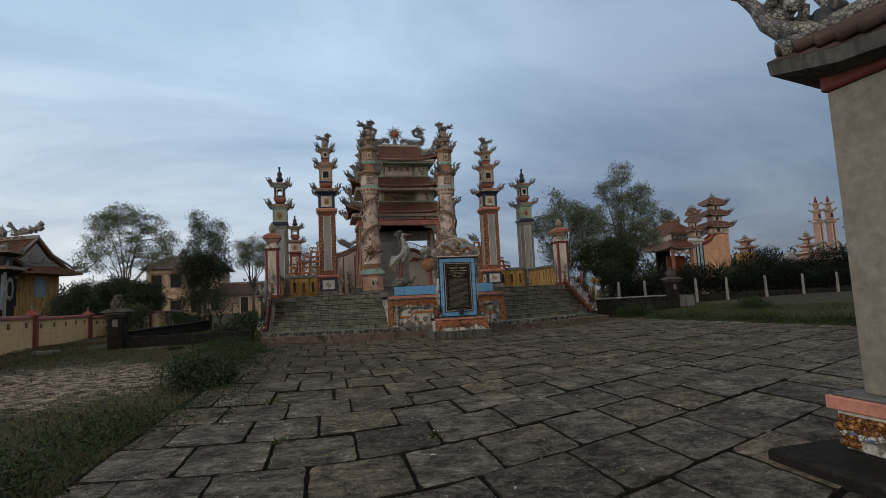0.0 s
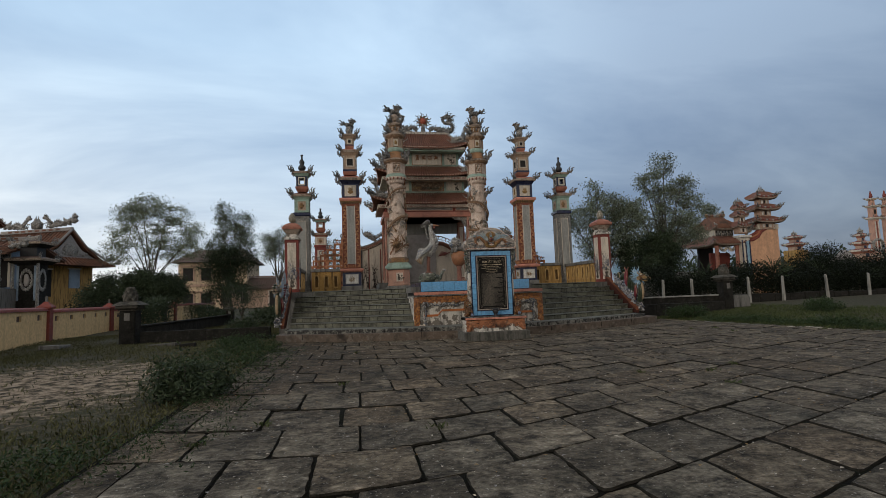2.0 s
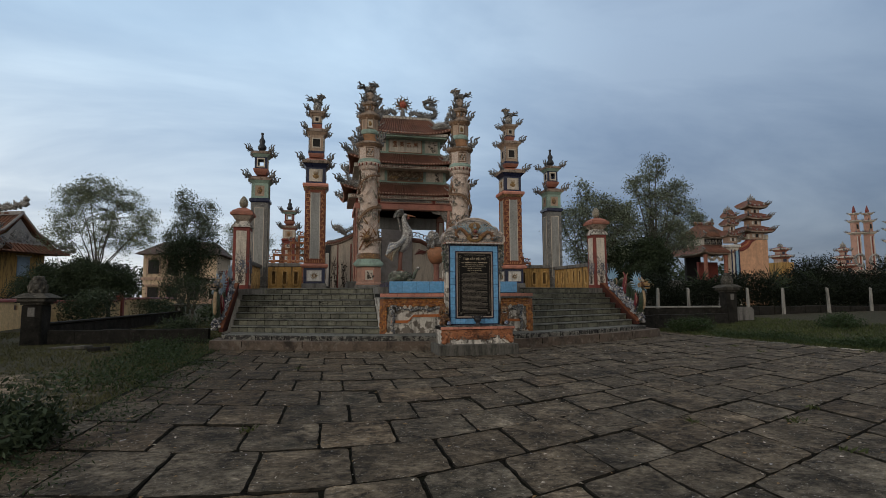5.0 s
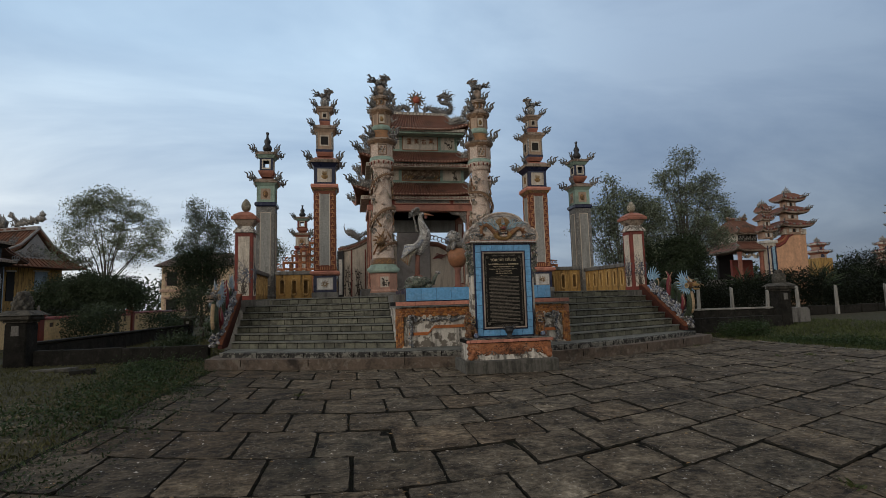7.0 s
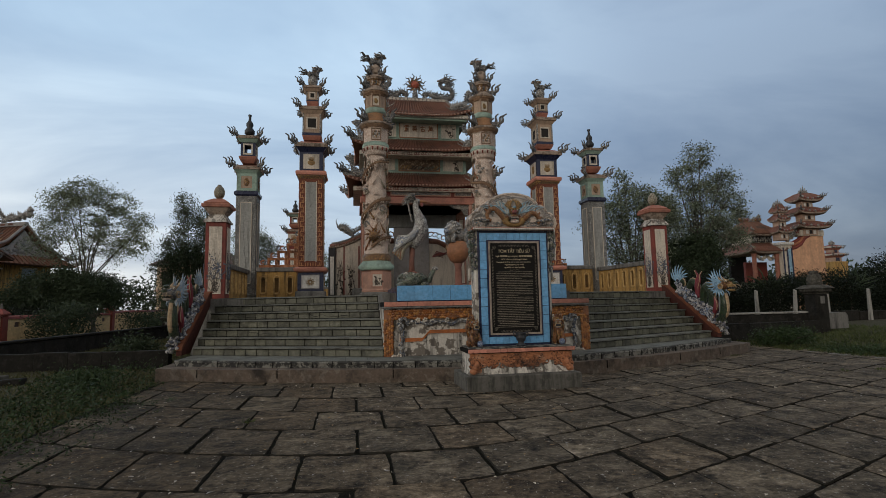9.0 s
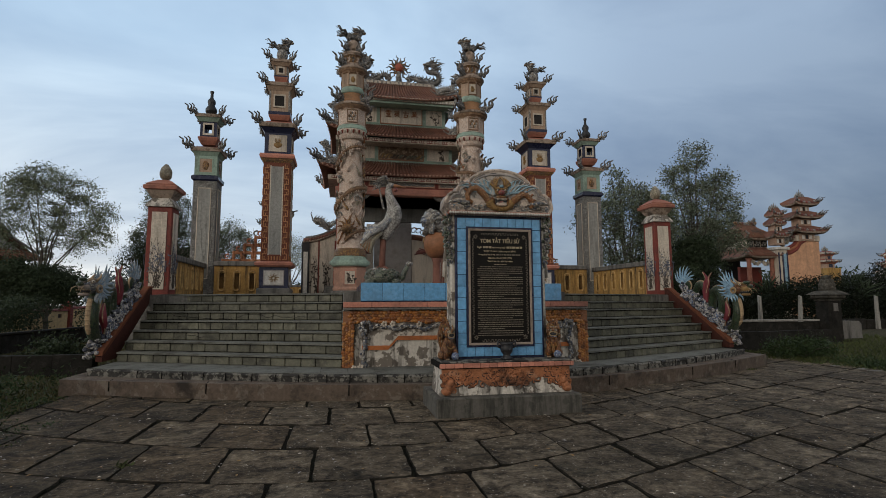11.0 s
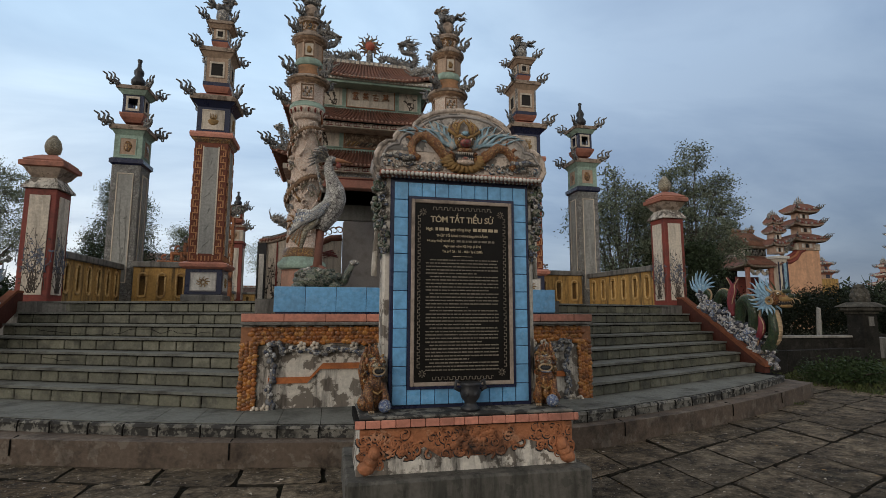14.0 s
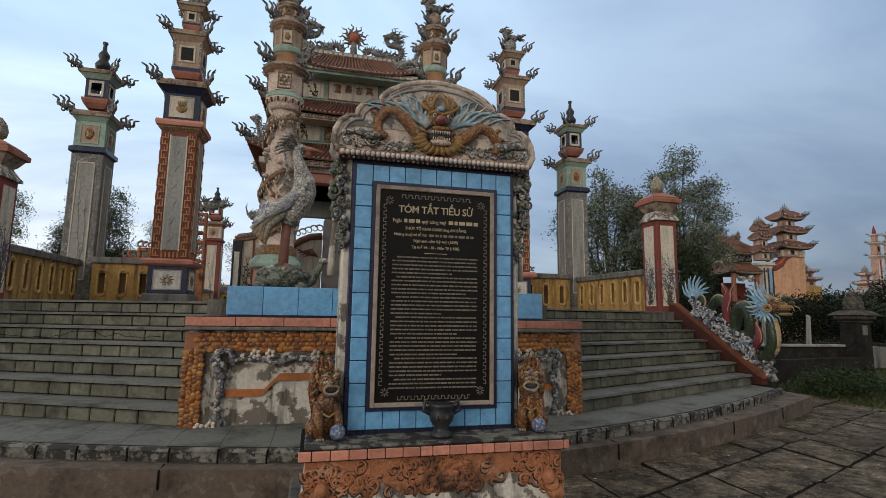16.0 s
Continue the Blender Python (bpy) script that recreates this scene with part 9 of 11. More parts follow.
def tree(at, lobes, seed, leaf, label, trunk_r=0.14, fork=0.3, per=60, size=0.10, clump=0.32, droop=0.0, stems=3, group="trees"):
    """A tree whose limbs reach out to many small leaf clumps that fill uneven lobes; lobes: (x, y, z, rx, ry, rz, clumps) from the foot."""
    rnd = random.Random(seed)
    t = thing("tree", at, label, "tree", group)
    s, ends = Shape(), []
    low = min(z - rz for x, y, z, rx, ry, rz, n in lobes)
    base = max(0.4, low * fork * 2)
    s.tube([(0, 0, -0.2), (0.05, 0.02, base * 0.5), (0.02, -0.03, base)], [trunk_r * 1.25, trunk_r, trunk_r * 0.85], "bark", 9)
    for li, (cx, cy, cz, rx, ry, rz, n) in enumerate(lobes):
        limbs = []
        for k in range(stems):
            a = 6.283 * (k + rnd.random() * 0.6) / stems
            tip = (cx + rx * 0.45 * math.cos(a), cy + ry * 0.45 * math.sin(a), cz + rz * rnd.uniform(0.0, 0.5))
            pts = []
            for i in range(8):
                u = i / 7
                w = 0.10 * (1 - u) * u * 4
                pts.append((tip[0] * u ** 1.25 + w * rnd.uniform(-1, 1), tip[1] * u ** 1.25 + w * rnd.uniform(-1, 1), base * 0.8 + (tip[2] - base * 0.8) * u ** 0.9))
            s.tube(pts, [trunk_r * 0.5 * (1 - 0.86 * i / 7) for i in range(8)], "bark", 6)
            limbs += pts[3:]
        for k in range(int(n * 1.5)):
            while True:
                q = [rnd.uniform(-1, 1) for _ in range(3)]
                r = sum(c * c for c in q)
                if 0.25 < r < 1:
                    break
            p = (cx + rx * q[0], cy + ry * q[1], cz + rz * q[2])
            near = min(limbs, key=lambda m: (m[0] - p[0]) ** 2 + (m[1] - p[1]) ** 2 + (m[2] - p[2] + 0.5) ** 2)
            mid = tuple((near[i] + p[i]) / 2 + rnd.uniform(-0.12, 0.12) + (0.1 if i == 2 else 0) for i in range(3))
            s.tube([near, mid, p], [trunk_r * 0.085, trunk_r * 0.05, 0.004], "bark", 4)
            ends.append(p)
            ends.append(tuple((mid[i] + p[i]) / 2 for i in range(3)))
    part("trunk", s, t, "branching grey trunk")
    crown = new("crown", leaf_cloud(ends, per, (clump, clump, clump * 0.8), size, leaf, seed, droop))
    crown.parent = t
    return t


tree((-20.5, 51.9, 0.0), [(-0.5, 0, 8.2, 2.7, 2.2, 1.9, 62), (1.7, 0.3, 7.3, 2.0, 1.8, 1.5, 44), (-2.2, 0, 7.1, 1.4, 1.5, 1.3, 26), (0.0, 0, 9.5, 1.7, 1.6, 1.0, 30), (3.1, 0, 7.3, 1.0, 1.0, 0.8, 14), (-1.6, 0, 9.1, 1.3, 1.3, 0.9, 20), (-2.6, 0, 5.9, 1.2, 1.3, 1.1, 20), (3.0, 0, 6.0, 1.3, 1.3, 1.0, 22), (0.6, 0, 5.6, 1.9, 1.6, 1.0, 26), (1.9, 0, 8.8, 1.2, 1.2, 0.8, 16)], 3, "leaf_pale", "airy pale-leaved tree with fanning thin branches behind the wall", 0.12, 0.36, 26, 0.078, 0.20, 0.14, 1)
tree((-16.2, 59.3, 0.0), [(0.0, 0, 7.6, 1.7, 1.5, 1.7, 50), (-0.5, 0, 10.0, 0.9, 0.9, 1.2, 24), (1.2, 0, 9.0, 1.1, 1.0, 1.2, 26), (1.6, 0, 7.4, 1.1, 1.1, 1.1, 20), (-1.3, 0, 6.6, 1.0, 1.0, 1.2, 18)], 8, "leaf_grey", "grey-green upright feathery tree beside the cream house", 0.13, 0.2, 34, 0.085, 0.26, 0.2, 2)
tree((-16.6, 58.7, 0.0), [(0.1, 0, 5.9, 1.5, 1.3, 1.1, 30), (1.5, 0, 5.0, 1.2, 1.1, 0.9, 20), (-1.2, 0, 4.9, 1.0, 1.0, 1.3, 20), (0.4, 0, 3.6, 1.7, 1.2, 1.0, 26), (2.5, 0, 5.9, 0.8, 0.7, 0.6, 9), (-0.9, 0, 2.6, 1.0, 0.9, 0.8, 13), (1.7, 0, 2.5, 1.0, 0.9, 0.8, 13)], 9, "leaf_dark", "dark ragged lower growth under the feathery tree", 0.10, 0.15, 50, 0.085, 0.36, 0.3, 2)
tree((-12.5, 65.2, 0.1), [(0.0, 0, 8.0, 1.9, 1.5, 1.1, 34), (1.4, 0, 6.6, 1.4, 1.3, 1.0, 22), (-1.0, 0, 6.6, 1.0, 1.0, 0.8, 12)], 14, "leaf_mid", "slender olive tree far behind the tomb", 0.15, 0.3, 60, 0.08, 0.34, 0.2, 3)
tree((-7.9, 72.6, 0.2), [(0, 0, 7.2, 2.2, 2.0, 1.6, 36), (1.8, 0, 6.0, 1.5, 1.4, 1.2, 18)], 15, "leaf_pale", "thin pale tree behind the terrace", 0.14, 0.3, 36, 0.08, 0.36, 0.2, 3)
tree((-2.8, 79.7, 0.4), [(0, 0, 6.8, 2.4, 2.0, 1.5, 36), (-2.2, 0, 5.6, 1.5, 1.4, 1.2, 18)], 16, "leaf_pale", "thin pale tree behind the terrace", 0.14, 0.3, 36, 0.08, 0.36, 0.2, 3)
broad = tree((14.7, 44.5, 0.4), [(0.4, 0, 6.4, 1.6, 1.6, 1.3, 54), (-1.5, 0, 5.4, 1.3, 1.3, 1.2, 40), (1.9, 0, 5.4, 1.4, 1.3, 1.3, 44), (0.2, 0, 3.8, 2.2, 1.6, 1.3, 50), (-0.4, 0, 7.6, 0.6, 0.6, 0.6, 8)], 21, "leaf_mid", "broad olive-leaved tree behind the fence", 0.17, 0.2, 28, 0.085, 0.24, 0.14, 3)
broad.scale = (1.14, 1.14, 1.16)
tall = tree((23.0, 49.0, 0.6), [(0.2, 0, 10.6, 0.9, 0.9, 1.0, 22), (-0.9, 0, 9.2, 1.0, 1.0, 0.9, 24), (1.7, 0, 9.0, 1.2, 1.1, 0.8, 28), (0.4, 0, 8.0, 1.6, 1.4, 0.9, 36), (2.6, 0, 7.7, 1.0, 1.0, 0.8, 22), (-2.3, 0, 7.0, 1.1, 1.1, 0.9, 24), (0.2, 0, 6.2, 2.2, 1.6, 1.2, 54), (1.4, 0, 5.4, 1.2, 1.2, 1.1, 34), (-2.6, 0, 5.2, 1.1, 1.1, 0.9, 22), (2.6, 0, 5.0, 0.9, 0.9, 0.9, 20)], 22, "leaf_mid", "tall ragged tree with airy top and dark lower limbs", 0.20, 0.2, 24, 0.085, 0.22, 0.14, 2)
tall.scale = (1.20, 1.20, 1.12)
tree((37.0, 62.1, 0.4), [(0.8, 0, 10.0, 1.2, 1.2, 0.9, 26), (-1.8, 0, 8.8, 1.3, 1.3, 1.2, 32), (-3.4, 0, 6.4, 1.3, 1.3, 1.4, 32), (-0.4, 0, 7.4, 1.4, 1.2, 1.0, 26)], 23, "leaf_mid", "ragged olive tree beside the peach pavilion", 0.14, 0.28, 36, 0.090, 0.22, 0.14, 2)
tree((17.8, 44.3, 0.4), [(0, 0, 3.0, 2.2, 1.5, 1.3, 54), (1.6, 0, 4.4, 1.3, 1.2, 1.0, 30), (-1.4, 0, 4.2, 1.1, 1.0, 0.9, 20)], 25, "leaf_dark", "dark bushy undergrowth tree behind the fence", 0.14, 0.3, 60, 0.095, 0.22, 0.1, 3)
tree((20.5, 46.2, 0.5), [(-0.2, 0, 2.8, 2.2, 1.5, 1.3, 54), (-1.0, 0, 4.4, 1.3, 1.2, 1.0, 28), (1.4, 0, 3.8, 0.9, 0.9, 0.8, 14)], 26, "leaf_dark", "dark bushy undergrowth tree behind the fence", 0.14, 0.3, 60, 0.095, 0.22, 0.1, 3)
tree((-23.3, 52.2, -0.1), [(0.2, 0, 2.8, 2.2, 1.5, 1.4, 90), (-1.2, 0, 2.2, 1.5, 1.3, 1.2, 50), (1.6, 0, 2.3, 1.2, 1.2, 1.2, 40)], 28, "leaf_dark", "low dark rounded shrub tree behind the wall", 0.12, 0.3, 70, 0.075, 0.28, 0.1, 3)
tree((-17.9, 47.4, -0.1), [(0.0, 0, 2.9, 1.3, 1.2, 0.95, 60), (-1.7, 0, 3.1, 1.1, 1.0, 1.0, 40), (0.9, 0, 2.3, 0.6, 0.6, 0.5, 12)], 27, "leaf_dark", "low dark rounded shrub tree by the yellow wall", 0.12, 0.3, 70, 0.075, 0.26, 0.1, 3)
tree((-11.6, 42.5, -0.0), [(0, 0, 1.9, 1.4, 1.2, 1.0, 40)], 29, "leaf_dark", "low dark shrub tree by the plot wall", 0.1, 0.3, 26, 0.055, 0.30, 0.1, 4)


def hedge(name, box, n, size, mat, label, seed, kind="stuff"):
    x0, x1, y0, y1, z0, z1 = box
    rng = np.random.default_rng(seed)
    c = rng.random((n, 3)) * np.array([x1 - x0, y1 - y0, 1]) + np.array([x0, y0, 0])
    h = z0 + (z1 - z0) * (0.72 + 0.28 * np.sin(c[:, 0] * 1.3 + 1) * np.sin(c[:, 0] * 0.47) + 0.045 * rng.normal(size=n))
    c[:, 2] = z0 + (h - z0) * rng.random(n) ** 0.6
    ob = new(name, leaf_cloud(c, 1, (0.1, 0.1, 0.08), size, mat, seed))
    return tagged(ob, label, "hedge", kind=kind)


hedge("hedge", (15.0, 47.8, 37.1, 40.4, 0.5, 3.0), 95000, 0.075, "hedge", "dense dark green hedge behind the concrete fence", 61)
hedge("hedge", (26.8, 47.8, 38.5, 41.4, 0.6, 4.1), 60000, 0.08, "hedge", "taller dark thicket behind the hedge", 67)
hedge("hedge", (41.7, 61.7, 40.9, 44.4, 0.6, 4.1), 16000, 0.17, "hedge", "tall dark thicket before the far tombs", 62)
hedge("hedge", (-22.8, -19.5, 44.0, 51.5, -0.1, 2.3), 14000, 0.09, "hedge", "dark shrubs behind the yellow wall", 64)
hedge("hedge", (-10.3, -8.2, 37.0, 54.2, 0.0, 1.1), 7000, 0.10, "leaf_dark", "rough shrubs along the terrace side", 66)


# long-leaved spiky plants standing out of the hedge
def spiky(at, h, seed):
    t = thing("spiky_shrub", at, "spiky long-leaved shrub standing out of the hedge", "shrub", "spiky shrubs")
    rng, s = random.Random(seed), Shape()
    s.tube([(0, 0, -0.1), (0.03, 0, h * 0.3), (0, 0.02, h * 0.55)], [0.07, 0.06, 0.04], "bark", 6)
    part("stem", s, t)
    s = Shape()
    for k in range(34):
        a, e, ln = rng.random() * 6.28, rng.uniform(0.1, 1.4), h * rng.uniform(0.35, 0.55)
        z0 = h * rng.uniform(0.35, 0.58)
        tip = (ln * math.cos(a) * math.cos(e), ln * math.sin(a) * math.cos(e), z0 + ln * math.sin(e) * 0.9 - 0.1)
        mid = (tip[0] * 0.5, tip[1] * 0.5, z0 + (tip[2] - z0) * 0.62 + 0.06)
        s.tube([(0, 0, z0), mid, tip], [0.02, 0.035, 0.004], "leaf_dark", 4, 0.3)
    part("leaves", s, t)


for k, (x, y, h) in enumerate(((18.9, 38.4, 3.0), (22.2, 39.2, 2.8), (23.9, 38.2, 3.2), (25.6, 39.0, 2.7), (27.9, 38.5, 3.0), (16.5, 39.0, 2.6), (31.3, 38.7, 2.9))):
    spiky((x, y, 0.42), h, 300 + k)

hedge("hedge", (-17.9, -16.2, 41.0, 44.6, -0.1, 1.9), 5600, 0.075, "leaf_dark", "dark rough shrubs before the yellow wall", 68)
hedge("hedge", (-16.9, -14.6, 47.9, 52.9, -0.0, 1.3), 4200, 0.08, "leaf_dark", "dark rough shrubs before the yellow wall", 69)

# ---- perimeter wall, chapels and houses to the west ----
pw = thing("perimeter_wall", (0, 0, 0), "pale yellow plaster wall with maroon coping and capped posts", "wall")
PTS = [(-15.2, 17.8, 0.15), (-17.5, 32.3, 0.07), (-18.8, 41.0, -0.04), (-18.5, 51.0, 0.08), (-19.1, 65.2, 0.15)]
for (xa, ya, za), (xb, yb, zb) in zip(PTS, PTS[1:]):
    L = math.hypot(xb - xa, yb - ya)
    a = math.degrees(math.atan2(yb - ya, xb - xa))
    m = pose(xa, ya, za, 0, 0, a)
    s = Shape()
    n = max(3, round(L / 1.85))
    zs0, zs1 = 0.86, 1.08
    s.box(0, L, -0.09, 0.09, -0.5, zs0, "wall_yellow")
    s.box(0, L, -0.09, 0.09, zs1, 1.24, "wall_yellow")
    for k in range(n + 1):
        x0 = 0 if k == 0 else L * (k - 0.5) / n + 0.20
        x1 = L if k == n else L * (k + 0.5) / n - 0.20
        s.box(x0, x1, -0.09, 0.09, zs0, zs1, "wall_yellow")
    w = part("wall", s, pw, at=m)
    # Dark brown strip added behind the vents for their shaded depth.
    part("vent_back", Shape().box(0.1, L - 0.1, -0.02, 0.02, zs0 - 0.02, zs1 + 0.02, "old_tile"), w)
    part("coping", Shape().prism([(-0.16, 1.244), (0.16, 1.244), (0.13, 1.34), (0.0, 1.40), (-0.13, 1.34)], 0, L, "red", "x"), pw, "maroon coping", at=m)
    s = Shape().box(-0.2, 0.2, -0.2, 0.2, -0.5, 1.42, "red", 0.02)
    s.lathe([(0.26, 1.42), (0.27, 1.50), (0.16, 1.60), (0.06, 1.72)], "red", n=4)
    s.lathe([(0.05, 1.70), (0.045, 1.9), (0.02, 1.96)], "concrete", n=8)
    part("post", s, pw, "maroon post with pyramid cap", at=m)


def cloud_dragon(size=1.0, seed=0):
    """A compact rearing dragon among clouds, as set on far ridges."""
    s, rr = Shape(), random.Random(seed)
    for k in range(16):
        u = k / 15
        s.ball((-0.55 + 1.1 * u, (rr.random() - 0.5) * 0.1, 0.12 + 0.30 * u * u + 0.22 * rr.random()), 0.11 + 0.07 * rr.random(), "mosaic_grey", 7, 5, 0.5, k)
    for k in range(9):
        x, a = -0.5 + 1.05 * rr.random(), rr.uniform(0.6, 2.5)
        s.tube([(x, 0, 0.25), (x + 0.22 * math.cos(a), 0, 0.25 + 0.28 * math.sin(a)), (x + 0.28 * math.cos(a + 0.5), 0, 0.3 + 0.44 * math.sin(a))], [0.07, 0.05, 0.01], "mosaic_grey", 5)
    s.ball((0.55, 0, 0.72), (0.2, 0.14, 0.15), "mosaic_grey", 8, 6, 0.4, 3)
    for k in range(6):
        a = 1.4 + 0.4 * k
        s.tube([(0.5, 0, 0.72), (0.5 + 0.2 * math.cos(a), 0, 0.72 + 0.2 * math.sin(a)), (0.5 + 0.32 * math.cos(a + 0.4), 0, 0.72 + 0.32 * math.sin(a + 0.4))], [0.06, 0.04, 0.01], "mosaic_grey", 5)
    me = s.data("ridge_dragon")
    return me


CLOUD = cloud_dragon()


def gable_house(name, at, turn, L, W, h, rise, wall, roof, label, category, over=0.5, ridge_orn=True, windows=()):
    """A pitched house: ridge along local x, gables at both ends."""
    t = thing(name, at, label, category, turn=turn)
    s = Shape().box(-L / 2, L / 2, -W / 2, W / 2, -1.5, h, wall)
    for sx in (-1, 1):
        s.prism([(-W / 2, h), (W / 2, h), (0, h + rise * 0.9)], sx * (L / 2 - 0.12), sx * L / 2, wall, "x")
    part("wall", s, t)
    for sy in (-1, 1):
        s = Shape()
        n = int((L + 2 * over) / 0.3)
        y0, z0, z1 = sy * (W / 2 + over), h - rise * over / (W / 2) * 0.6, h + rise
        mid = (sy * W * 0.24, h + rise * 0.42)
        prof = [(y0, z0), mid, (0, z1)]
        s.prism(prof + [(y, z - 0.12) for y, z in reversed(prof)], -L / 2 - over, L / 2 + over, roof, "x")
        for k in range(n + 1):
            x = -L / 2 - over + (L + 2 * over) * k / n
            s.tube([(x, y, z + 0.02) for y, z in prof], 0.07, roof, 5)
        part("roof", s, t, "tiled slope")
    s = Shape().box(-L / 2 - over, L / 2 + over, -0.14, 0.14, h + rise - 0.02, h + rise + 0.24, "frame_grey", 0.02)
    for k in range(int(L / 0.6)):
        x = -L / 2 + 0.6 * k
        s.box(x, x + 0.34, -0.16, -0.14, h + rise + 0.06, h + rise + 0.18, "roof_tile")
    part("ridge", s, t, "pierced ridge band")
    if ridge_orn:
        for sx in (-1, 1):
            ob = part("ridge_dragon", None, t, mesh=CLOUD)
            ob.matrix_basis = pose(sx * (L / 2 + over - 0.3), 0, h + rise + 0.3, 0, 0, 0 if sx > 0 else 180) @ Matrix.Scale(1.0, 4)
            rays = Shape()
            for q in range(5):
                rays.tube([(0.10 * (q - 2), 0.1 * sx, h + rise + 0.3), (0.17 * (q - 2), 0.1 * sx, h + rise + 0.7), (0.10 * (q - 2), 0.1 * sx, h + rise + 1.25 - 0.2 * abs(q - 2))], [0.12, 0.10, 0.015], "mosaic_grey", 6)
            part("ridge_flame", rays, t)
            ob = part("ridge_dragon", None, t, mesh=DRAGON)
            ob.matrix_basis = pose(sx * L * 0.27, 0, h + rise + 0.30, 0, 0, 180 if sx > 0 else 0) @ Matrix.Scale(0.80, 4)
            s = Shape()
            for sy in (-1, 1):
                s.tube([(sx * (L / 2 + over), sy * W * q, z + 0.1) for q, z in ((0.0, h + rise), (0.24, h + rise * 0.42), (0.5 + over / W, h - 0.1))], 0.085, "frame_grey", 7)
            part("bargeboard", s, t, "cream verge moulding")
            for sy in (-1, 1):
                ob = part("eave_ornament", None, t, mesh=FLAME["a"])
                ob.matrix_basis = pose(sx * (L / 2 + over), sy * (W / 2 + over), h, 0, 0, 45 * sx * sy if sx > 0 else 180 - 45 * sy) @ Matrix.Scale(1.0, 4)
    # Hollow plates hold the shade inside a window as colour.
    for face, u, z0, w, hh, mat in windows:
        s = Shape()
        if face == "x":
            s.box(L / 2 - 0.05, L / 2 + 0.05, u - w / 2, u + w / 2, z0, z0 + hh, mat)
            s.box(L / 2, L / 2 + 0.08, u - w / 2 - 0.1, u + w / 2 + 0.1, z0 + hh, z0 + hh + 0.1, "cream")
        else:
            s.box(u - w / 2, u + w / 2, -W / 2 - 0.05, -W / 2 + 0.05, z0, z0 + hh, mat)
            s.box(u - w / 2 - 0.12, u - w / 2, -W / 2 - 0.08, -W / 2, z0, z0 + hh, "cream")
            s.box(u + w / 2, u + w / 2 + 0.12, -W / 2 - 0.08, -W / 2, z0, z0 + hh, "cream")
            s.box(u - w / 2 - 0.2, u + w / 2 + 0.2, -W / 2 - 0.16, -W / 2, z0 + hh, z0 + hh + 0.12, "cream")
        part("window", s, t, "dark window opening")
    return t


chapel = gable_house("chapel", (-46.2, 83.5, -0.6), -20, 4.8, 5.0, 4.7, 2.1, "yellow", "far_tile", "yellow clan chapel with clay-tiled gable roof and ridge dragons", "chapel", 0.7, True,
                     [("x", -1.2, 2.0, 0.5, 1.9, "hollow"), ("x", 0.9, 2.6, 0.9, 1.4, "pale_blue")])
s = Shape().prism([(-2.2, 4.75), (2.2, 4.75), (0.9, 5.45), (0, 6.5), (-0.9, 5.45)], 2.86, 2.96, "frame_grey", "x")
s.ball((2.97, 0, 5.4), (0.06, 0.6, 0.45), "mosaic_grey", 8, 6, 0.3, 1)
for k in range(12):
    s.ball((2.97, -1.3 + 0.24 * k, 5.02 + 0.12 * (k % 2)), (0.05, 0.16, 0.12), "mosaic_grey", 6, 4, 0.4, k)
chapel.scale = (1.80, 1.80, 1.80)
part("gable_relief", s, chapel, "grey relief in the gable")
s = Shape().hull([(2.3, -3.3, 4.22), (3.75, -3.3, 4.22), (3.75, 3.3, 4.22), (2.3, 3.3, 4.22)], [(2.3, -2.6, 4.80), (3.0, -2.6, 4.80), (3.0, 2.6, 4.80), (2.3, 2.6, 4.80)], "far_tile")
for k in range(20):
    s.tube([(3.76, -3.2 + 0.337 * k, 4.25), (3.0, -2.5 + 0.263 * k, 4.83)], 0.05, "far_tile", 5)
part("pent_roof", s, chapel, "tiled pent roof under the gable")
for sy in (-1, 1):
    ob = part("corner_dragon", None, chapel, mesh=CLOUD)
    ob.matrix_basis = pose(3.7, sy * 3.2, 4.25, 0, 0, 45 * sy) @ Matrix.Scale(0.62, 4)

# The dark plates paint the porch shade behind the colonnade.
shrine = gable_house("shrine", (-45.8, 70.1, -0.3), 4, 6.6, 5.4, 4.6, 0.9, "pale_blue", "far_tile", "pale blue ancestral shrine with two-tiered tiled roof and front colonnade", "shrine", 0.9, False,
                     [("y", 2.0, 2.4, 0.9, 2.1, "hollow"), ("y", 3.4, 2.4, 0.9, 2.1, "hollow"), ("y", 0.5, 2.4, 0.9, 2.1, "hollow")])
s, ribs = Shape(), Shape()
shrine.scale = (1.68, 1.68, 1.70)
UP = pose(-3.2, 0, 0.9)
part("upper_tier", Shape().box(-3.2, 3.2, -2.2, 2.2, 4.1, 6.2, "mint", 0.02), shrine, at=UP)
for sy in (-1, 1):
    s = Shape()
    prof = [(sy * 3.0, 6.0), (sy * 1.4, 6.5), (0, 7.6)]
    s.prism(prof + [(y, z - 0.12) for y, z in reversed(prof)], -3.9, 3.9, "far_tile", "x")
    for k in range(27):
        s.tube([(-3.9 + 0.3 * k, y, z + 0.02) for y, z in prof], 0.06, "far_tile", 5)
    part("upper_roof", s, shrine, at=UP)
s = Shape()
for sx in (-1, 1):
    s.prism([(-1.6, 6.3), (1.6, 6.3), (0, 7.5)], sx * 3.5, sx * 3.6, "concrete", "x")
    s.tube([(sx * 3.9, -3.1, 6.1), (sx * 3.9, -1.4, 6.65), (sx * 3.9, 0, 7.75)], 0.14, "cream", 7)
part("upper_gable", s, shrine, at=UP)
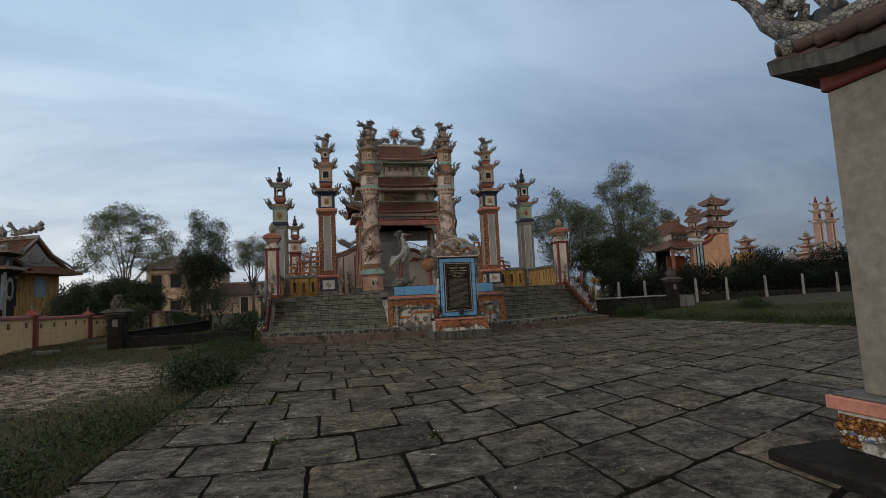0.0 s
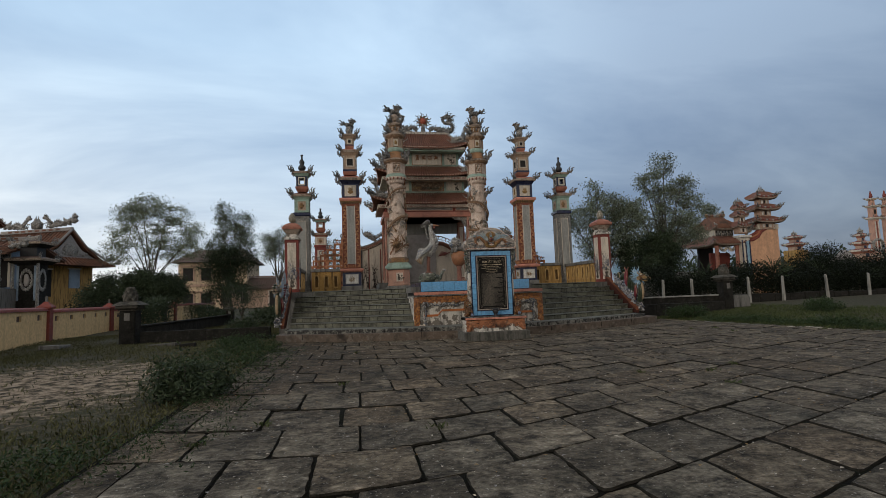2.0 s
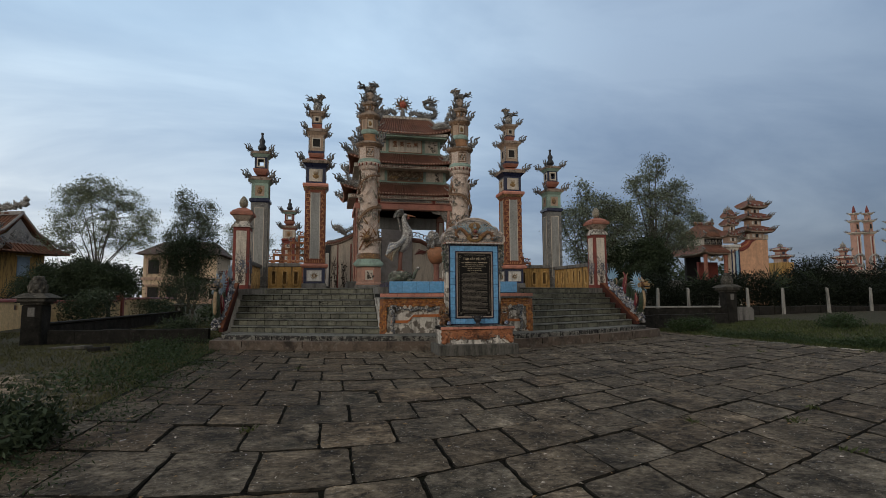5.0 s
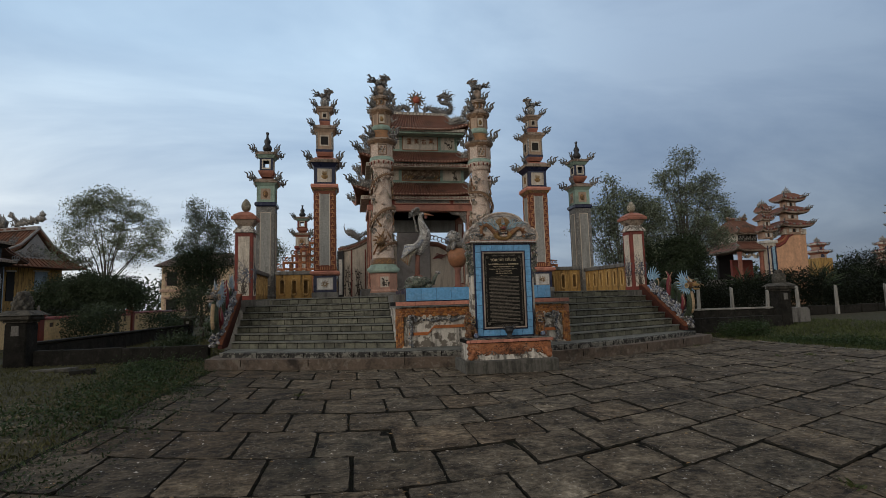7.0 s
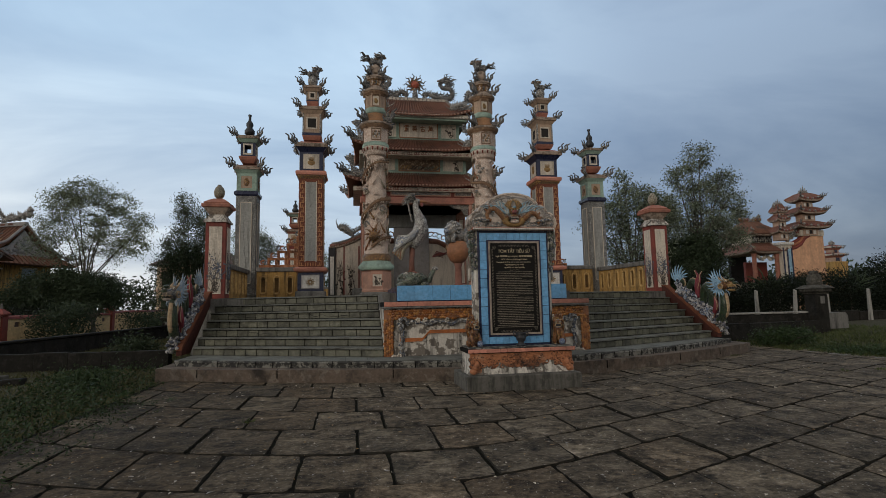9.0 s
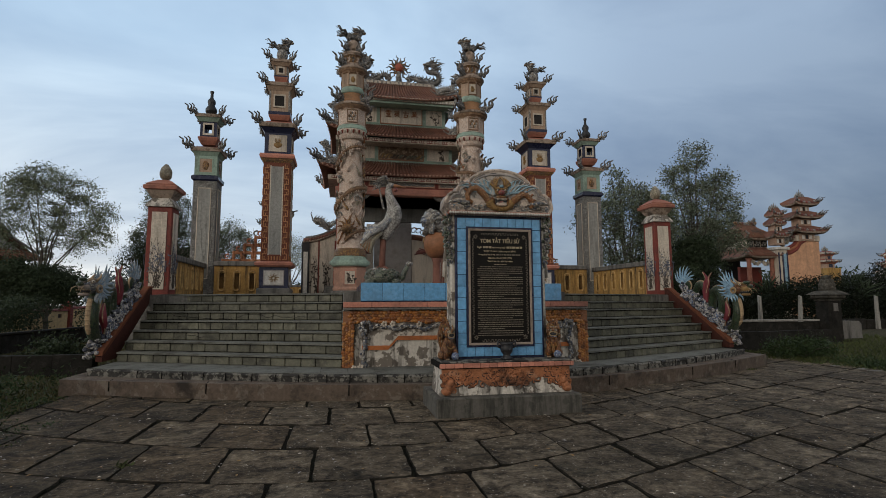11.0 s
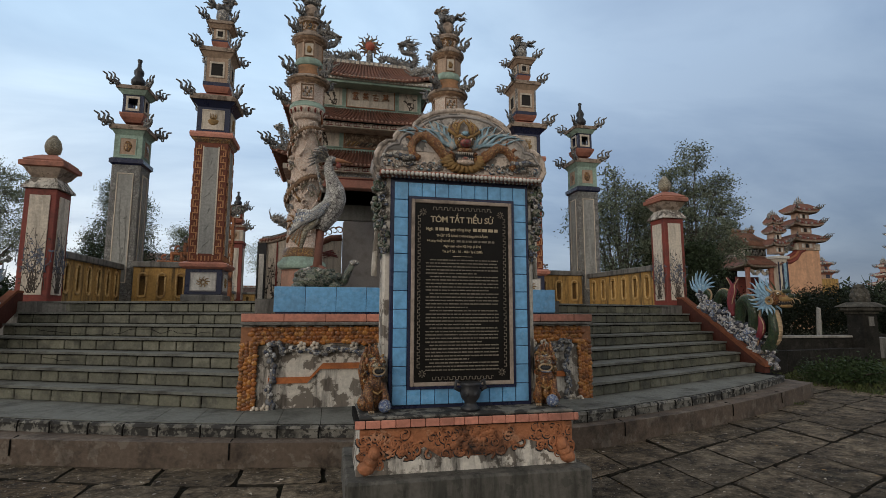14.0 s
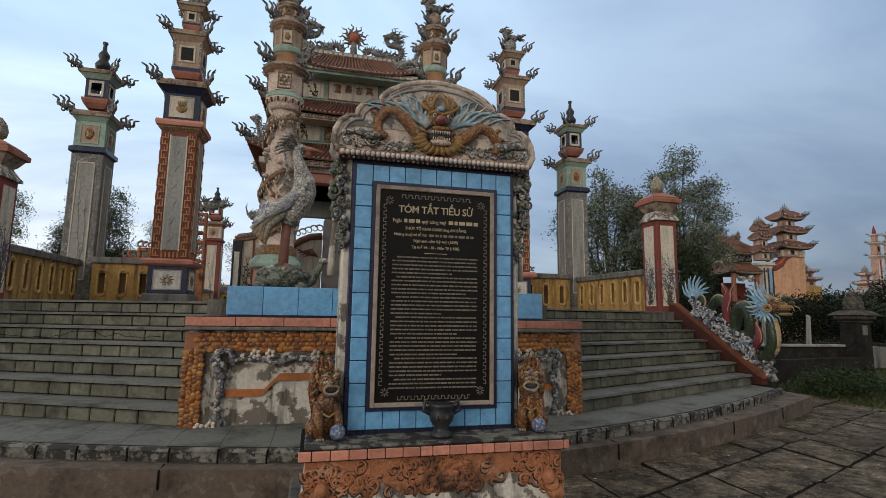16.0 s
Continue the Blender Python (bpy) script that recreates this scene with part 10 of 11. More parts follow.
for sx in (-1, 1):
    ob = part("ridge_dragon", None, shrine, mesh=CLOUD)
    ob.matrix_basis = UP @ pose(sx * 3.5, 0, 7.6, 0, 0, 0 if sx > 0 else 180) @ Matrix.Scale(1.15, 4)
    for z, x, y in ((7.0, 3.9 - 2.6 * sx, -3.0), (4.5, 5.0, -4.1)):
        ob = part("corner_dragon", None, shrine, mesh=CLOUD)
        ob.matrix_basis = pose(sx * x, y, z, 0, 0, 0 if sx > 0 else 180) @ Matrix.Scale(0.75, 4)
for k in range(6):
    part("column", Shape().lathe([(0.2, 1.0), (0.17, 1.3), (0.15, 4.3), (0.2, 4.5)], "mosaic_grey", (-3.8 + 1.55 * k, -4.0, 0), 10), shrine, "shard-covered veranda column")
s = Shape().box(-4.6, 4.3, -4.3, -2.7, -1.0, 2.3, "concrete", 0.03)
part("veranda", s, shrine)
s = Shape()
s.box(-4.6, 4.3, -4.35, -4.2, 2.75, 2.87, "concrete")
for k in range(37):
    s.box(-4.55 + 0.24 * k, -4.47 + 0.24 * k, -4.33, -4.23, 2.3, 2.76, "concrete")
part("railing", s, shrine, "grey baluster railing")
s = Shape().box(-5.0, 4.3, -4.5, -4.36, 4.1, 4.42, "eave_grey")
for k in range(31):
    s.ball((-4.9 + 0.3 * k, -4.5, 4.12), (0.15, 0.06, 0.12), "mosaic_grey", 7, 5)
part("fascia", s, shrine, "scalloped fascia")

lant = thing("lantern_tower", (-37.5, 67.2, 0.75), "small two-tiered grey lantern tower beside the shrine", "tower")
s = Shape().box(-0.9, 0.9, -0.9, 0.9, -1, 3.3, "dark_stone", 0.02)
for k in range(16):
    w = k * 0.393
    s.ball((0.5 * math.cos(w), -0.93, 2.3 + 0.62 * math.sin(w)), (0.14, 0.06, 0.14), "mosaic_grey", 6, 4, 0.4, k)
    s.ball((0.93, 0.5 * math.cos(w), 2.3 + 0.62 * math.sin(w)), (0.06, 0.14, 0.14), "mosaic_grey", 6, 4, 0.4, k)
s.ball((0, -0.9, 2.3), (0.28, 0.08, 0.4), "frame_grey", 8, 6, 0.3, 2)
s.box(-0.9, -0.66, -0.95, -0.9, 1.0, 3.2, "pale_blue").box(0.66, 0.9, -0.95, -0.9, 1.0, 3.2, "pale_blue")
part("body", s, lant)
for sx in (-1, 1):
    part("column", Shape().lathe([(0.14, -1.0), (0.14, 1.5), (0.12, 3.35)], "mosaic_grey", (sx * 1.1, -1.1, 0), 8), lant)
part("eave", eave(1.6, 3.3, 0.5, "eave_grey", "dark_stone", "old_tile", neck=0.9), lant)
# The black core stands for the shade of the open storey.
part("upper", Shape().box(-0.75, 0.75, -0.75, 0.75, 3.75, 4.5, "black", 0.02), lant)
part("eave", eave(1.4, 4.40, 0.45, "eave_grey", "dark_stone", "old_tile", neck=0.5), lant)
flames_at(lant, 1.3, 4.7, 0.8, "a")
flames_at(lant, 1.5, 3.55, 0.8, "b")
s = Shape()
for k in range(14):
    rr = random.Random(k)
    s.ball((-0.6 + 1.2 * rr.random(), 0, 4.8 + 0.3 * rr.random()), (0.2, 0.15, 0.15), "mosaic_grey", 7, 5, 0.4, k)
part("crest", s, lant)
lant.scale = (1.04, 1.04, 1.62)

villa = thing("villa", (-34.5, 130.7, -0.7), "two-storey faded cream villa with brown hipped roof", "house")
part("wall", Shape().box(-3.7, 3.9, -4, 4, -1, 6.0, "house_cream"), villa)
s = Shape().hull([(-4.4, -4.7, 5.95), (4.6, -4.7, 5.95), (4.6, 4.7, 5.95), (-4.4, 4.7, 5.95)], [(-2.6, -0.4, 7.75), (2.9, -0.4, 7.75), (2.9, 0.4, 7.75), (-2.6, 0.4, 7.75)], "old_tile")
part("roof", s, villa)
villa.scale = (1.82, 1.82, 1.82)
part("string_course", Shape().box(-3.85, 4.05, -4.15, 4.1, 3.1, 3.4, "house_pink", 0.02), villa)
for (x, z) in ((-2.6, 3.8), (-0.6, 3.8), (1.6, 3.8), (-2.6, 0.8), (-0.6, 0.8), (1.6, 0.8)):
    w = part("window", Shape().box(x - 0.55, x + 0.55, -4.06, -4.0, z, z + 1.5, "hollow"), villa)
    s = Shape().box(x - 0.72, x - 0.55, -4.12, -4.0, z - 0.1, z + 1.65, "house_pink").box(x + 0.55, x + 0.72, -4.12, -4.0, z - 0.1, z + 1.65, "house_pink").box(x - 0.9, x + 0.9, -4.3, -4.0, z + 1.65, z + 1.8, "house_pink")
    part("surround", s, w)
bungalow = gable_house("bungalow", (-21.9, 125.9, -0.4), 0, 9.5, 6.0, 2.8, 1.3, "house_pink", "old_tile", "long low pinkish bungalow with brown roof", "house", 0.5, False, [("y", -3.2, 0.9, 0.9, 1.3, "hollow"), ("y", 0.2, 0.4, 0.9, 1.9, "hollow"), ("y", 3.2, 0.9, 0.9, 1.3, "hollow")])
bungalow.scale = (1.70, 1.70, 1.70)

# ---- tombs to the east ----
def tower_roofs(t, c, z, half, n, mat="red", taper=0.22, gap=0.95):
    for k in range(n):
        h = half * (1 - taper * k)
        zz = z + k * half * gap
        part("core", Shape().box(c[0] - h * 0.6, c[0] + h * 0.6, c[1] - h * 0.6, c[1] + h * 0.6, zz, zz + half * 0.6, "house_pink", 0.02), t)
        part("core_panel", Shape().box(c[0] - h * 0.25, c[0] + h * 0.25, c[1] - h * 0.64, c[1] - h * 0.6, zz + half * 0.1, zz + half * 0.5, "navy"), t)
        s = Shape().moved(eave(h * 0.92, 0, half * 0.62, "cream", "cap_paint", mat, neck=h * 0.45), pose(c[0], c[1], zz + half * 0.5))
        part("eave", s, t)
        flames_at(t, h * 0.86, zz + half * 0.66, half * 0.72, "b", c=c)
        trim_ = Shape()
        for q in range(9):
            u = -h + 2 * h * q / 8
            for yy in (-h, h):
                trim_.ball((c[0] + u, c[1] + yy, zz + half * 0.80), (half * 0.10, half * 0.08, half * 0.10), "mosaic_grey" if q % 3 else "cap_paint", 6, 4, 0.4, q)
        tagged(part("eave_crest", trim_, t), kind="stuff")
    s = Shape()
    zz = z + (n - 1) * half * gap + half * 0.95
    for k in range(5):
        s.tube([(c[0] + 0.12 * half * (k - 2), c[1], zz), (c[0] + 0.2 * half * (k - 2), c[1], zz + half * 0.5), (c[0] + 0.16 * half * (k - 2), c[1], zz + half * (0.95 - 0.2 * abs(k - 2)))], [half * 0.12, half * 0.08, 0.01], "mosaic_grey", 6)
    part("finial", s, t)


def swept_roof(x0, x1, y0, y1, z, h, inset, curl, mat, edge="cream", thick=0.16):
    """A hipped roof whose corners sweep up; inset: how far the top ring lies inside the eave, along x and y."""
    corners = [(x0, y0), (x1, y0), (x1, y1), (x0, y1)]
    mx, my = (x0 + x1) / 2, (y0 + y1) / 2
    low, top = [], []
    for (xa, ya), (xb, yb) in zip(corners, corners[1:] + corners[:1]):
        for u in (0.0, 0.08, 0.2, 0.5, 0.8, 0.92):
            e = abs(2 * u - 1) ** 5
            x, y = xa + (xb - xa) * u, ya + (yb - ya) * u
            low.append((mx + (x - mx) * (1 + 0.05 * e), my + (y - my) * (1 + 0.05 * e), z + curl * e))
            top.append((mx + (x - mx) * (1 - 2 * inset[0] / (x1 - x0)), my + (y - my) * (1 - 2 * inset[1] / (y1 - y0)), z + h))
    s = Shape().hull(low, top, mat)
    s.hull([(mx + (x - mx) * 0.97, my + (y - my) * 0.97, q - thick) for x, y, q in low], [(x, y, q - 0.004) for x, y, q in low], edge)
    return s


def crest_tower(t, c, tiers, core):
    """Diminishing swept roofs over cores with dark niches, dragon tails on the corners and a flame crest on top; tiers: (z of eave, half x, half y)."""
    for k, (z, hx, hy) in enumerate(tiers):
        last = k == len(tiers) - 1
        rise = 0.70 if last else 0.60
        body = part("core", Shape().box(c[0] - hx * core, c[0] + hx * core, c[1] - hy * core, c[1] + hy * core, z - 0.75, z - 0.1, "house_pink", 0.02), t)
        for sx in (-0.5, 0.0, 0.5):
            part("niche", Shape().box(c[0] + hx * core * (sx - 0.17), c[0] + hx * core * (sx + 0.17), c[1] - hy * core - 0.03, c[1] - hy * core, z - 0.6, z - 0.25, "white" if sx else "hollow"), body)
        roof = part("roof", swept_roof(c[0] - hx, c[0] + hx, c[1] - hy, c[1] + hy, z, rise, (hx * 0.55, hy * 0.55), 0.26 * min(1.0, hx), "roof_tile", "eave_grey", 0.13), t, "swept brown roof with pale edge")
        trim_ = Shape()
        for q in range(9):
            u = -1 + q / 4
            trim_.ball((c[0] + hx * u * 0.85, c[1] - hy * 0.9, z + 0.12 + 0.25 * u * u), (0.13, 0.10, 0.12), "mosaic_grey" if q % 2 else "mosaic_red", 6, 4, 0.4, q)
        tagged(part("eave_crest", trim_, roof), kind="stuff")
        flames_at(t, hx * 0.95, z + 0.22, 0.68 * min(1.0, 0.5 + hx * 0.4), "a", corners=(2, 3), c=(c[0], c[1] + hx * 0.86 - hy))
    z, hx, hy = tiers[-1]
    s = Shape()
    for k in range(5):
        u = k - 2
        tall_ = (1.15 - 0.22 * abs(u)) * (0.55 + 0.3 * hx)
        s.tube([(c[0] + 0.16 * u, c[1], z + 0.4), (c[0] + 0.24 * u, c[1], z + 0.4 + tall_ * 0.5), (c[0] + 0.19 * u, c[1], z + 0.4 + tall_)], [0.15, 0.10, 0.02], "mosaic_grey", 6)
    part("finial", s, t, "flame crest of grey shards")


pav = thing("peach_pavilion", (0, 0, 0), "peach-walled tomb pavilion with red curved coping and tiered towers", "pavilion")
s = Shape().prism([(36.95, 0.2), (36.95, 6.0), (37.7, 6.05), (38.3, 6.3), (38.75, 6.95), (39.5, 7.35), (40.65, 7.45), (40.65, 0.2)], 54.5, 55.3, "peach")
part("wall", s, pav, "plain peach plaster wall")
for dz, r, mat in ((0.0, 0.20, "red"), (0.27, 0.16, "orange"), (0.50, 0.12, "red")):
    s = Shape().tube([(36.7, 54.75, 6.0 + dz), (37.6, 54.75, 6.12 + dz), (38.25, 54.75, 6.45 + dz), (38.7, 54.75, 7.02 + dz), (39.4, 54.75, 7.38 + dz), (40.3, 54.75, 7.48 + dz)], r, mat, 8, 1.8)
    part("coping", s, pav, "wavy painted coping band")
s = Shape()
for k in range(60):
    rr = random.Random(k + 100)
    x = 36.9 + 2.3 * rr.random()
    z = 6.7 + 0.62 * (x - 36.9) + 0.3 * rr.random()
    if k % 2:
        s.ball((x, 54.75, z), (0.2, 0.16, 0.18), rr.choice(["mosaic_grey", "mosaic_grey", "mosaic_red", "mosaic_cream"]), 7, 5, 0.4, k)
    else:
        a = rr.uniform(0.7, 2.4)
        s.tube([(x, 54.75, z), (x + 0.22 * math.cos(a), 54.75, z + 0.3 * math.sin(a)), (x + 0.25 * math.cos(a + 0.7), 54.75, z + 0.55 * math.sin(a))], [0.12, 0.08, 0.015], "mosaic_grey", 6)
part("crest", s, pav, "crest of grey and red shard clouds")
s = Shape().box(35.9, 36.92, 54.2, 55.2, 0.2, 6.35, "cream", 0.02)
for x in (35.9, 36.30, 36.76):
    s.box(x + 0.02, x + 0.13, 54.14, 54.2, 1.6, 6.1, "navy")
s.box(36.44, 36.74, 54.15, 54.2, 1.8, 6.0, "sky_paint")
s.box(35.75, 37.05, 54.05, 55.3, 1.2, 1.5, "navy", 0.02).box(35.75, 37.05, 54.05, 55.3, 6.35, 6.6, "white", 0.03)
part("pier", s, pav, "cream pier with navy edges and pale blue panel")
crest_tower(pav, (36.3, 54.7), [(7.55, 0.80, 0.7), (8.65, 0.66, 0.6), (9.45, 0.55, 0.5)], 0.6)
part("tower_base", Shape().box(38.2, 40.7, 54.4, 55.3, 7.2, 7.75, "cream", 0.03), pav)
crest_tower(pav, (39.25, 54.8), [(8.0, 1.75, 1.0), (9.35, 1.50, 0.9), (10.55, 1.28, 0.8)], 0.45)
# the open hall: columns, maroon screen, two roofs with a carved frieze between
for x in (33.4, 35.75):
    part("column", Shape().lathe([(0.24, 0.2), (0.20, 1.6), (0.18, 5.3), (0.26, 5.6)], "cap_paint", (x, 54.75, 0), 10), pav)
part("screen", Shape().box(33.9, 36.2, 56.4, 56.7, 0.2, 4.95, "red", 0.02), pav, "maroon screen wall of the hall")
# Near-black wall added behind the hall for its shaded depth.
part("back_wall", Shape().box(34.4, 36.2, 58.9, 59.2, 0.2, 6.0, "hollow"), pav)
s = Shape()
for k in range(12):
    s.ball((33.6 + 0.20 * k, 54.9, 5.25 + 0.14 * math.sin(k * 1.3)), (0.22, 0.08, 0.17), "cream" if k % 3 else "mosaic_grey", 7, 5, 0.4, k)
tagged(part("bracket_frieze", s, pav, "cream carved brackets under the eave"), kind="stuff")
part("floor_slab", Shape().box(32.9, 36.2, 54.2, 59.2, 0.0, 1.9, "concrete", 0.03), pav)
for z, h, x0, x1, y0, y1, inset, mat in ((5.75, 0.85, 32.8, 36.4, 54.2, 59.4, (0.7, 1.2), "roof_tile"), (7.45, 1.35, 33.7, 36.4, 55.0, 58.8, (0.45, 1.7), "far_tile")):
    roof = part("roof", swept_roof(x0, x1, y0, y1, z, h, inset, 0.30, mat, "eave_grey", 0.14), pav, "weathered clay tiled roof with upturned corners")
    s = Shape()
    for k in range(19):
        u = k / 18
        s.tube([(x0 + 0.15 + (x1 - x0 - 0.3) * u, y0 - 0.02, z + 0.05), (x0 + inset[0] + (x1 - x0 - 2 * inset[0]) * u, y0 + inset[1], z + h + 0.04)], 0.055, mat, 5)
    tagged(part("tile_ribs", s, roof), kind="stuff")
s = Shape().box(33.9, 36.1, 55.5, 58.0, 6.5, 7.4, "cream", 0.02)
for x in (34.0, 34.72, 35.44):
    s.box(x, x + 0.62, 55.44, 55.5, 6.72, 7.28, "hollow")
    for k in range(4):
        s.ball((x + 0.10 + 0.14 * k, 55.43, 6.9 + 0.2 * (k % 2)), (0.12, 0.05, 0.12), "mosaic_grey", 6, 4, 0.4, k)
part("upper_wall", s, pav, "cream frieze with carved panels")
s = Shape()
for k in range(22):
    rr = random.Random(k + 900)
    s.ball((34.1 + 2.1 * k / 21, 56.8, 8.85 + 0.25 * rr.random()), (0.17, 0.14, 0.17), rr.choice(["mosaic_red", "mosaic_ochre", "mosaic_ochre", "mosaic_grey"]), 7, 5, 0.4, k)
tagged(part("ridge_crest", s, pav, "rust-coloured ridge crest"), kind="stuff")
for x, y, z, tr, k in ((32.9, 54.3, 6.05, 200, 0.36), (33.8, 55.1, 7.75, 200, 0.4), (35.8, 56.8, 8.95, 0, 0.7)):
    ob = part("corner_dragon", None, pav, mesh=CLOUD)
    ob.matrix_basis = pose(x, y, z, 0, 0, tr) @ Matrix.Scale(k, 4)
part("boundary", Shape().box(25, 33.2, 54.6, 55.0, 0, 3.0, "concrete", 0.02), pav)
pav.location = (-0.65, 0.0, -0.15)

t = thing("tomb_tower", (51.9, 64.6, 0.42), "small yellow tomb tower with tiered grey roofs", "tower")
part("body", Shape().box(-0.95, 0.95, -0.95, 0.95, 0, 5.0, "yellow", 0.03), t)
tower_roofs(t, (0, 0), 5.0, 0.95, 2)
t = thing("scroll_screen", (53.9, 59.9, 0.42), "weathered grey scroll screen of a far tomb", "screen wall")
s = Shape().prism([(-2.3, 0), (-2.3, 2.6), (-1.9, 3.4), (-1.0, 3.8), (0, 4.6), (1.0, 3.8), (1.9, 3.4), (2.3, 2.6), (2.3, 0)], -0.3, 0.3, "frame_grey")
part("slab", s, t)
s = Shape().lathe([(0.5, 0), (0.5, 0.1)], "white", (0, -0.35, 2.3), 14, sx=1, sy=0.2)
for k in range(40):
    rr = random.Random(k)
    s.ball((-2.0 + 4.0 * rr.random(), -0.32, 0.6 + 2.6 * rr.random()), (0.25, 0.12, 0.22), "mosaic_grey", 7, 5, 0.4, k)
part("relief", s, t)

gate = thing("far_gate", (78.0, 74.3, 0.42), "far pinkish tomb gate with four tall beacon pillars", "gate")
for k, (x, h) in enumerate(((-1.9, 14.3), (0.7, 14.4), (5.2, 13.2), (9.0, 12.4))):
    s = Shape().box(x - 0.48, x + 0.48, -0.48, 0.48, 2.0, h - 4.0, "pink", 0.03)
    for sx in (-0.3, 0.0, 0.3):
        s.box(x + sx - 0.07, x + sx + 0.07, -0.53, -0.48, 2.6, h - 4.4, "white" if sx else "red")
    part("pillar", s, gate)
    part("eave", eave(0.75, 0, 0.5, "cream", "cream", "red", neck=0.4), gate, at=pose(x, 0, h - 4.1))
    part("lantern", Shape().box(x - 0.4, x + 0.4, -0.4, 0.4, h - 3.6, h - 2.2, "pink"), gate)
    part("lantern_window", Shape().box(x - 0.17, x + 0.17, -0.45, -0.4, h - 3.2, h - 2.5, "hollow"), gate)
    part("eave", eave(0.68, 0, 0.45, "cream", "cream", "red", neck=0.35), gate, at=pose(x, 0, h - 2.2))
    part("lantern", Shape().box(x - 0.28, x + 0.28, -0.28, 0.28, h - 1.85, h - 1.0, "pink"), gate)
    part("eave", eave(0.55, 0, 0.4, "cream", "cream", "red", neck=0.15), gate, at=pose(x, 0, h - 1.0))
    part("finial", Shape().lathe([(0.15, h - 0.7), (0.25, h - 0.4), (0.05, h + 0.5)], "red", (x, 0, 0), 8), gate)
    for q, (half, zz) in enumerate(((0.75, h - 3.75), (0.68, h - 1.9), (0.55, h - 0.75))):
        flames_at(gate, half, zz, 0.6 - 0.1 * q, "a", c=(x, 0))
s = Shape().box(-6, 16, -0.5, 0.5, 0, 4.2, "pink", 0.05).box(-6.2, 16.2, -0.7, 0.7, 4.2, 4.7, "cream").box(-6.2, 16.2, -0.8, 0.8, 3.2, 3.45, "orange")
part("wall", s, gate)
s = Shape()
for k in range(4):
    s.tube([(-2 + 2.9 * k + 0.9 * math.cos(a), -0.5, 6.2 + 0.9 * math.sin(a)) for a in np.linspace(0, 5.5, 14)], 0.2, "mosaic_grey", 6)
part("scroll_relief", s, gate)
t = thing("far_tiers", (71.3, 72.5, 0.42), "far pink tiered tomb roofs beside the gate", "tower")
part("body", Shape().box(-1.5, 1.5, -1.3, 1.3, 0, 4.2, "pink", 0.03), t)
tower_roofs(t, (0, 0), 4.2, 1.25, 3, taper=0.28)
bal = thing("baluster_wall", (0, 56.4, 0.42), "long white baluster parapet of the far tombs", "parapet")
s = Shape().box(46, 100, -0.2, 0.2, 0, 1.4, "concrete", 0.02).box(46, 100, -0.25, 0.25, 2.5, 2.75, "concrete", 0.02)
part("rail", s, bal)
s = Shape()
for k in range(110):
    s.lathe([(0.1, 1.4), (0.16, 1.65), (0.1, 2.0), (0.15, 2.4), (0.1, 2.52)], "white", (46.3 + 0.49 * k, 0, 0), 6)
tagged(part("balusters", s, bal), kind="stuff")
# distant tree line
hedge("far_woods", (-170, -40, 132, 150, 0.0, 9.5), 16000, 0.55, "leaf_dark", "distant dark tree line beyond the houses", 71)
hedge("far_woods", (-40, 30, 142, 158, 0.0, 9.6), 9000, 0.5, "leaf_dark", "distant dark tree line beyond the tomb", 72)
hedge("far_woods", (60, 190, 92, 112, 1.0, 8.3), 16000, 0.55, "leaf_dark", "distant dark tree line beyond the far tombs", 73)

# ---- paving, weeds and grass ----
paving = thing("paving", (0, 0, 0), "forecourt of large worn dark stone slabs with mossy joints", "paving")
tagged(paving, kind="structure")


def right_edge(y):
    return 9.3 + (28.5 - y) * 0.11 if y > 5 else 14.8


LEFT = -6.82
s = Shape()
s.prism([(LEFT, -6), (14.6, -6), (14.6, 5.5), (right_edge(16), 16), (9.3, 28.5), (7.5, 28.5), (-7.0, 27.2)], -0.2, -0.022, "joint", "z")
part("bed", s, paving, "dark soil bed showing in the joints")


def fan(x, course):
    """How far a course of slabs runs back from its lowest point: the courses bow out with the stairs, about a point that moves east."""
    u = x - min(-0.6, max(-4.6, -4.0 + 0.33 * (course - 14.0)))
    return 0.066 * u * u if u < 0 else 0.44 * (math.sqrt(u * u + 1.2) - 1.095)


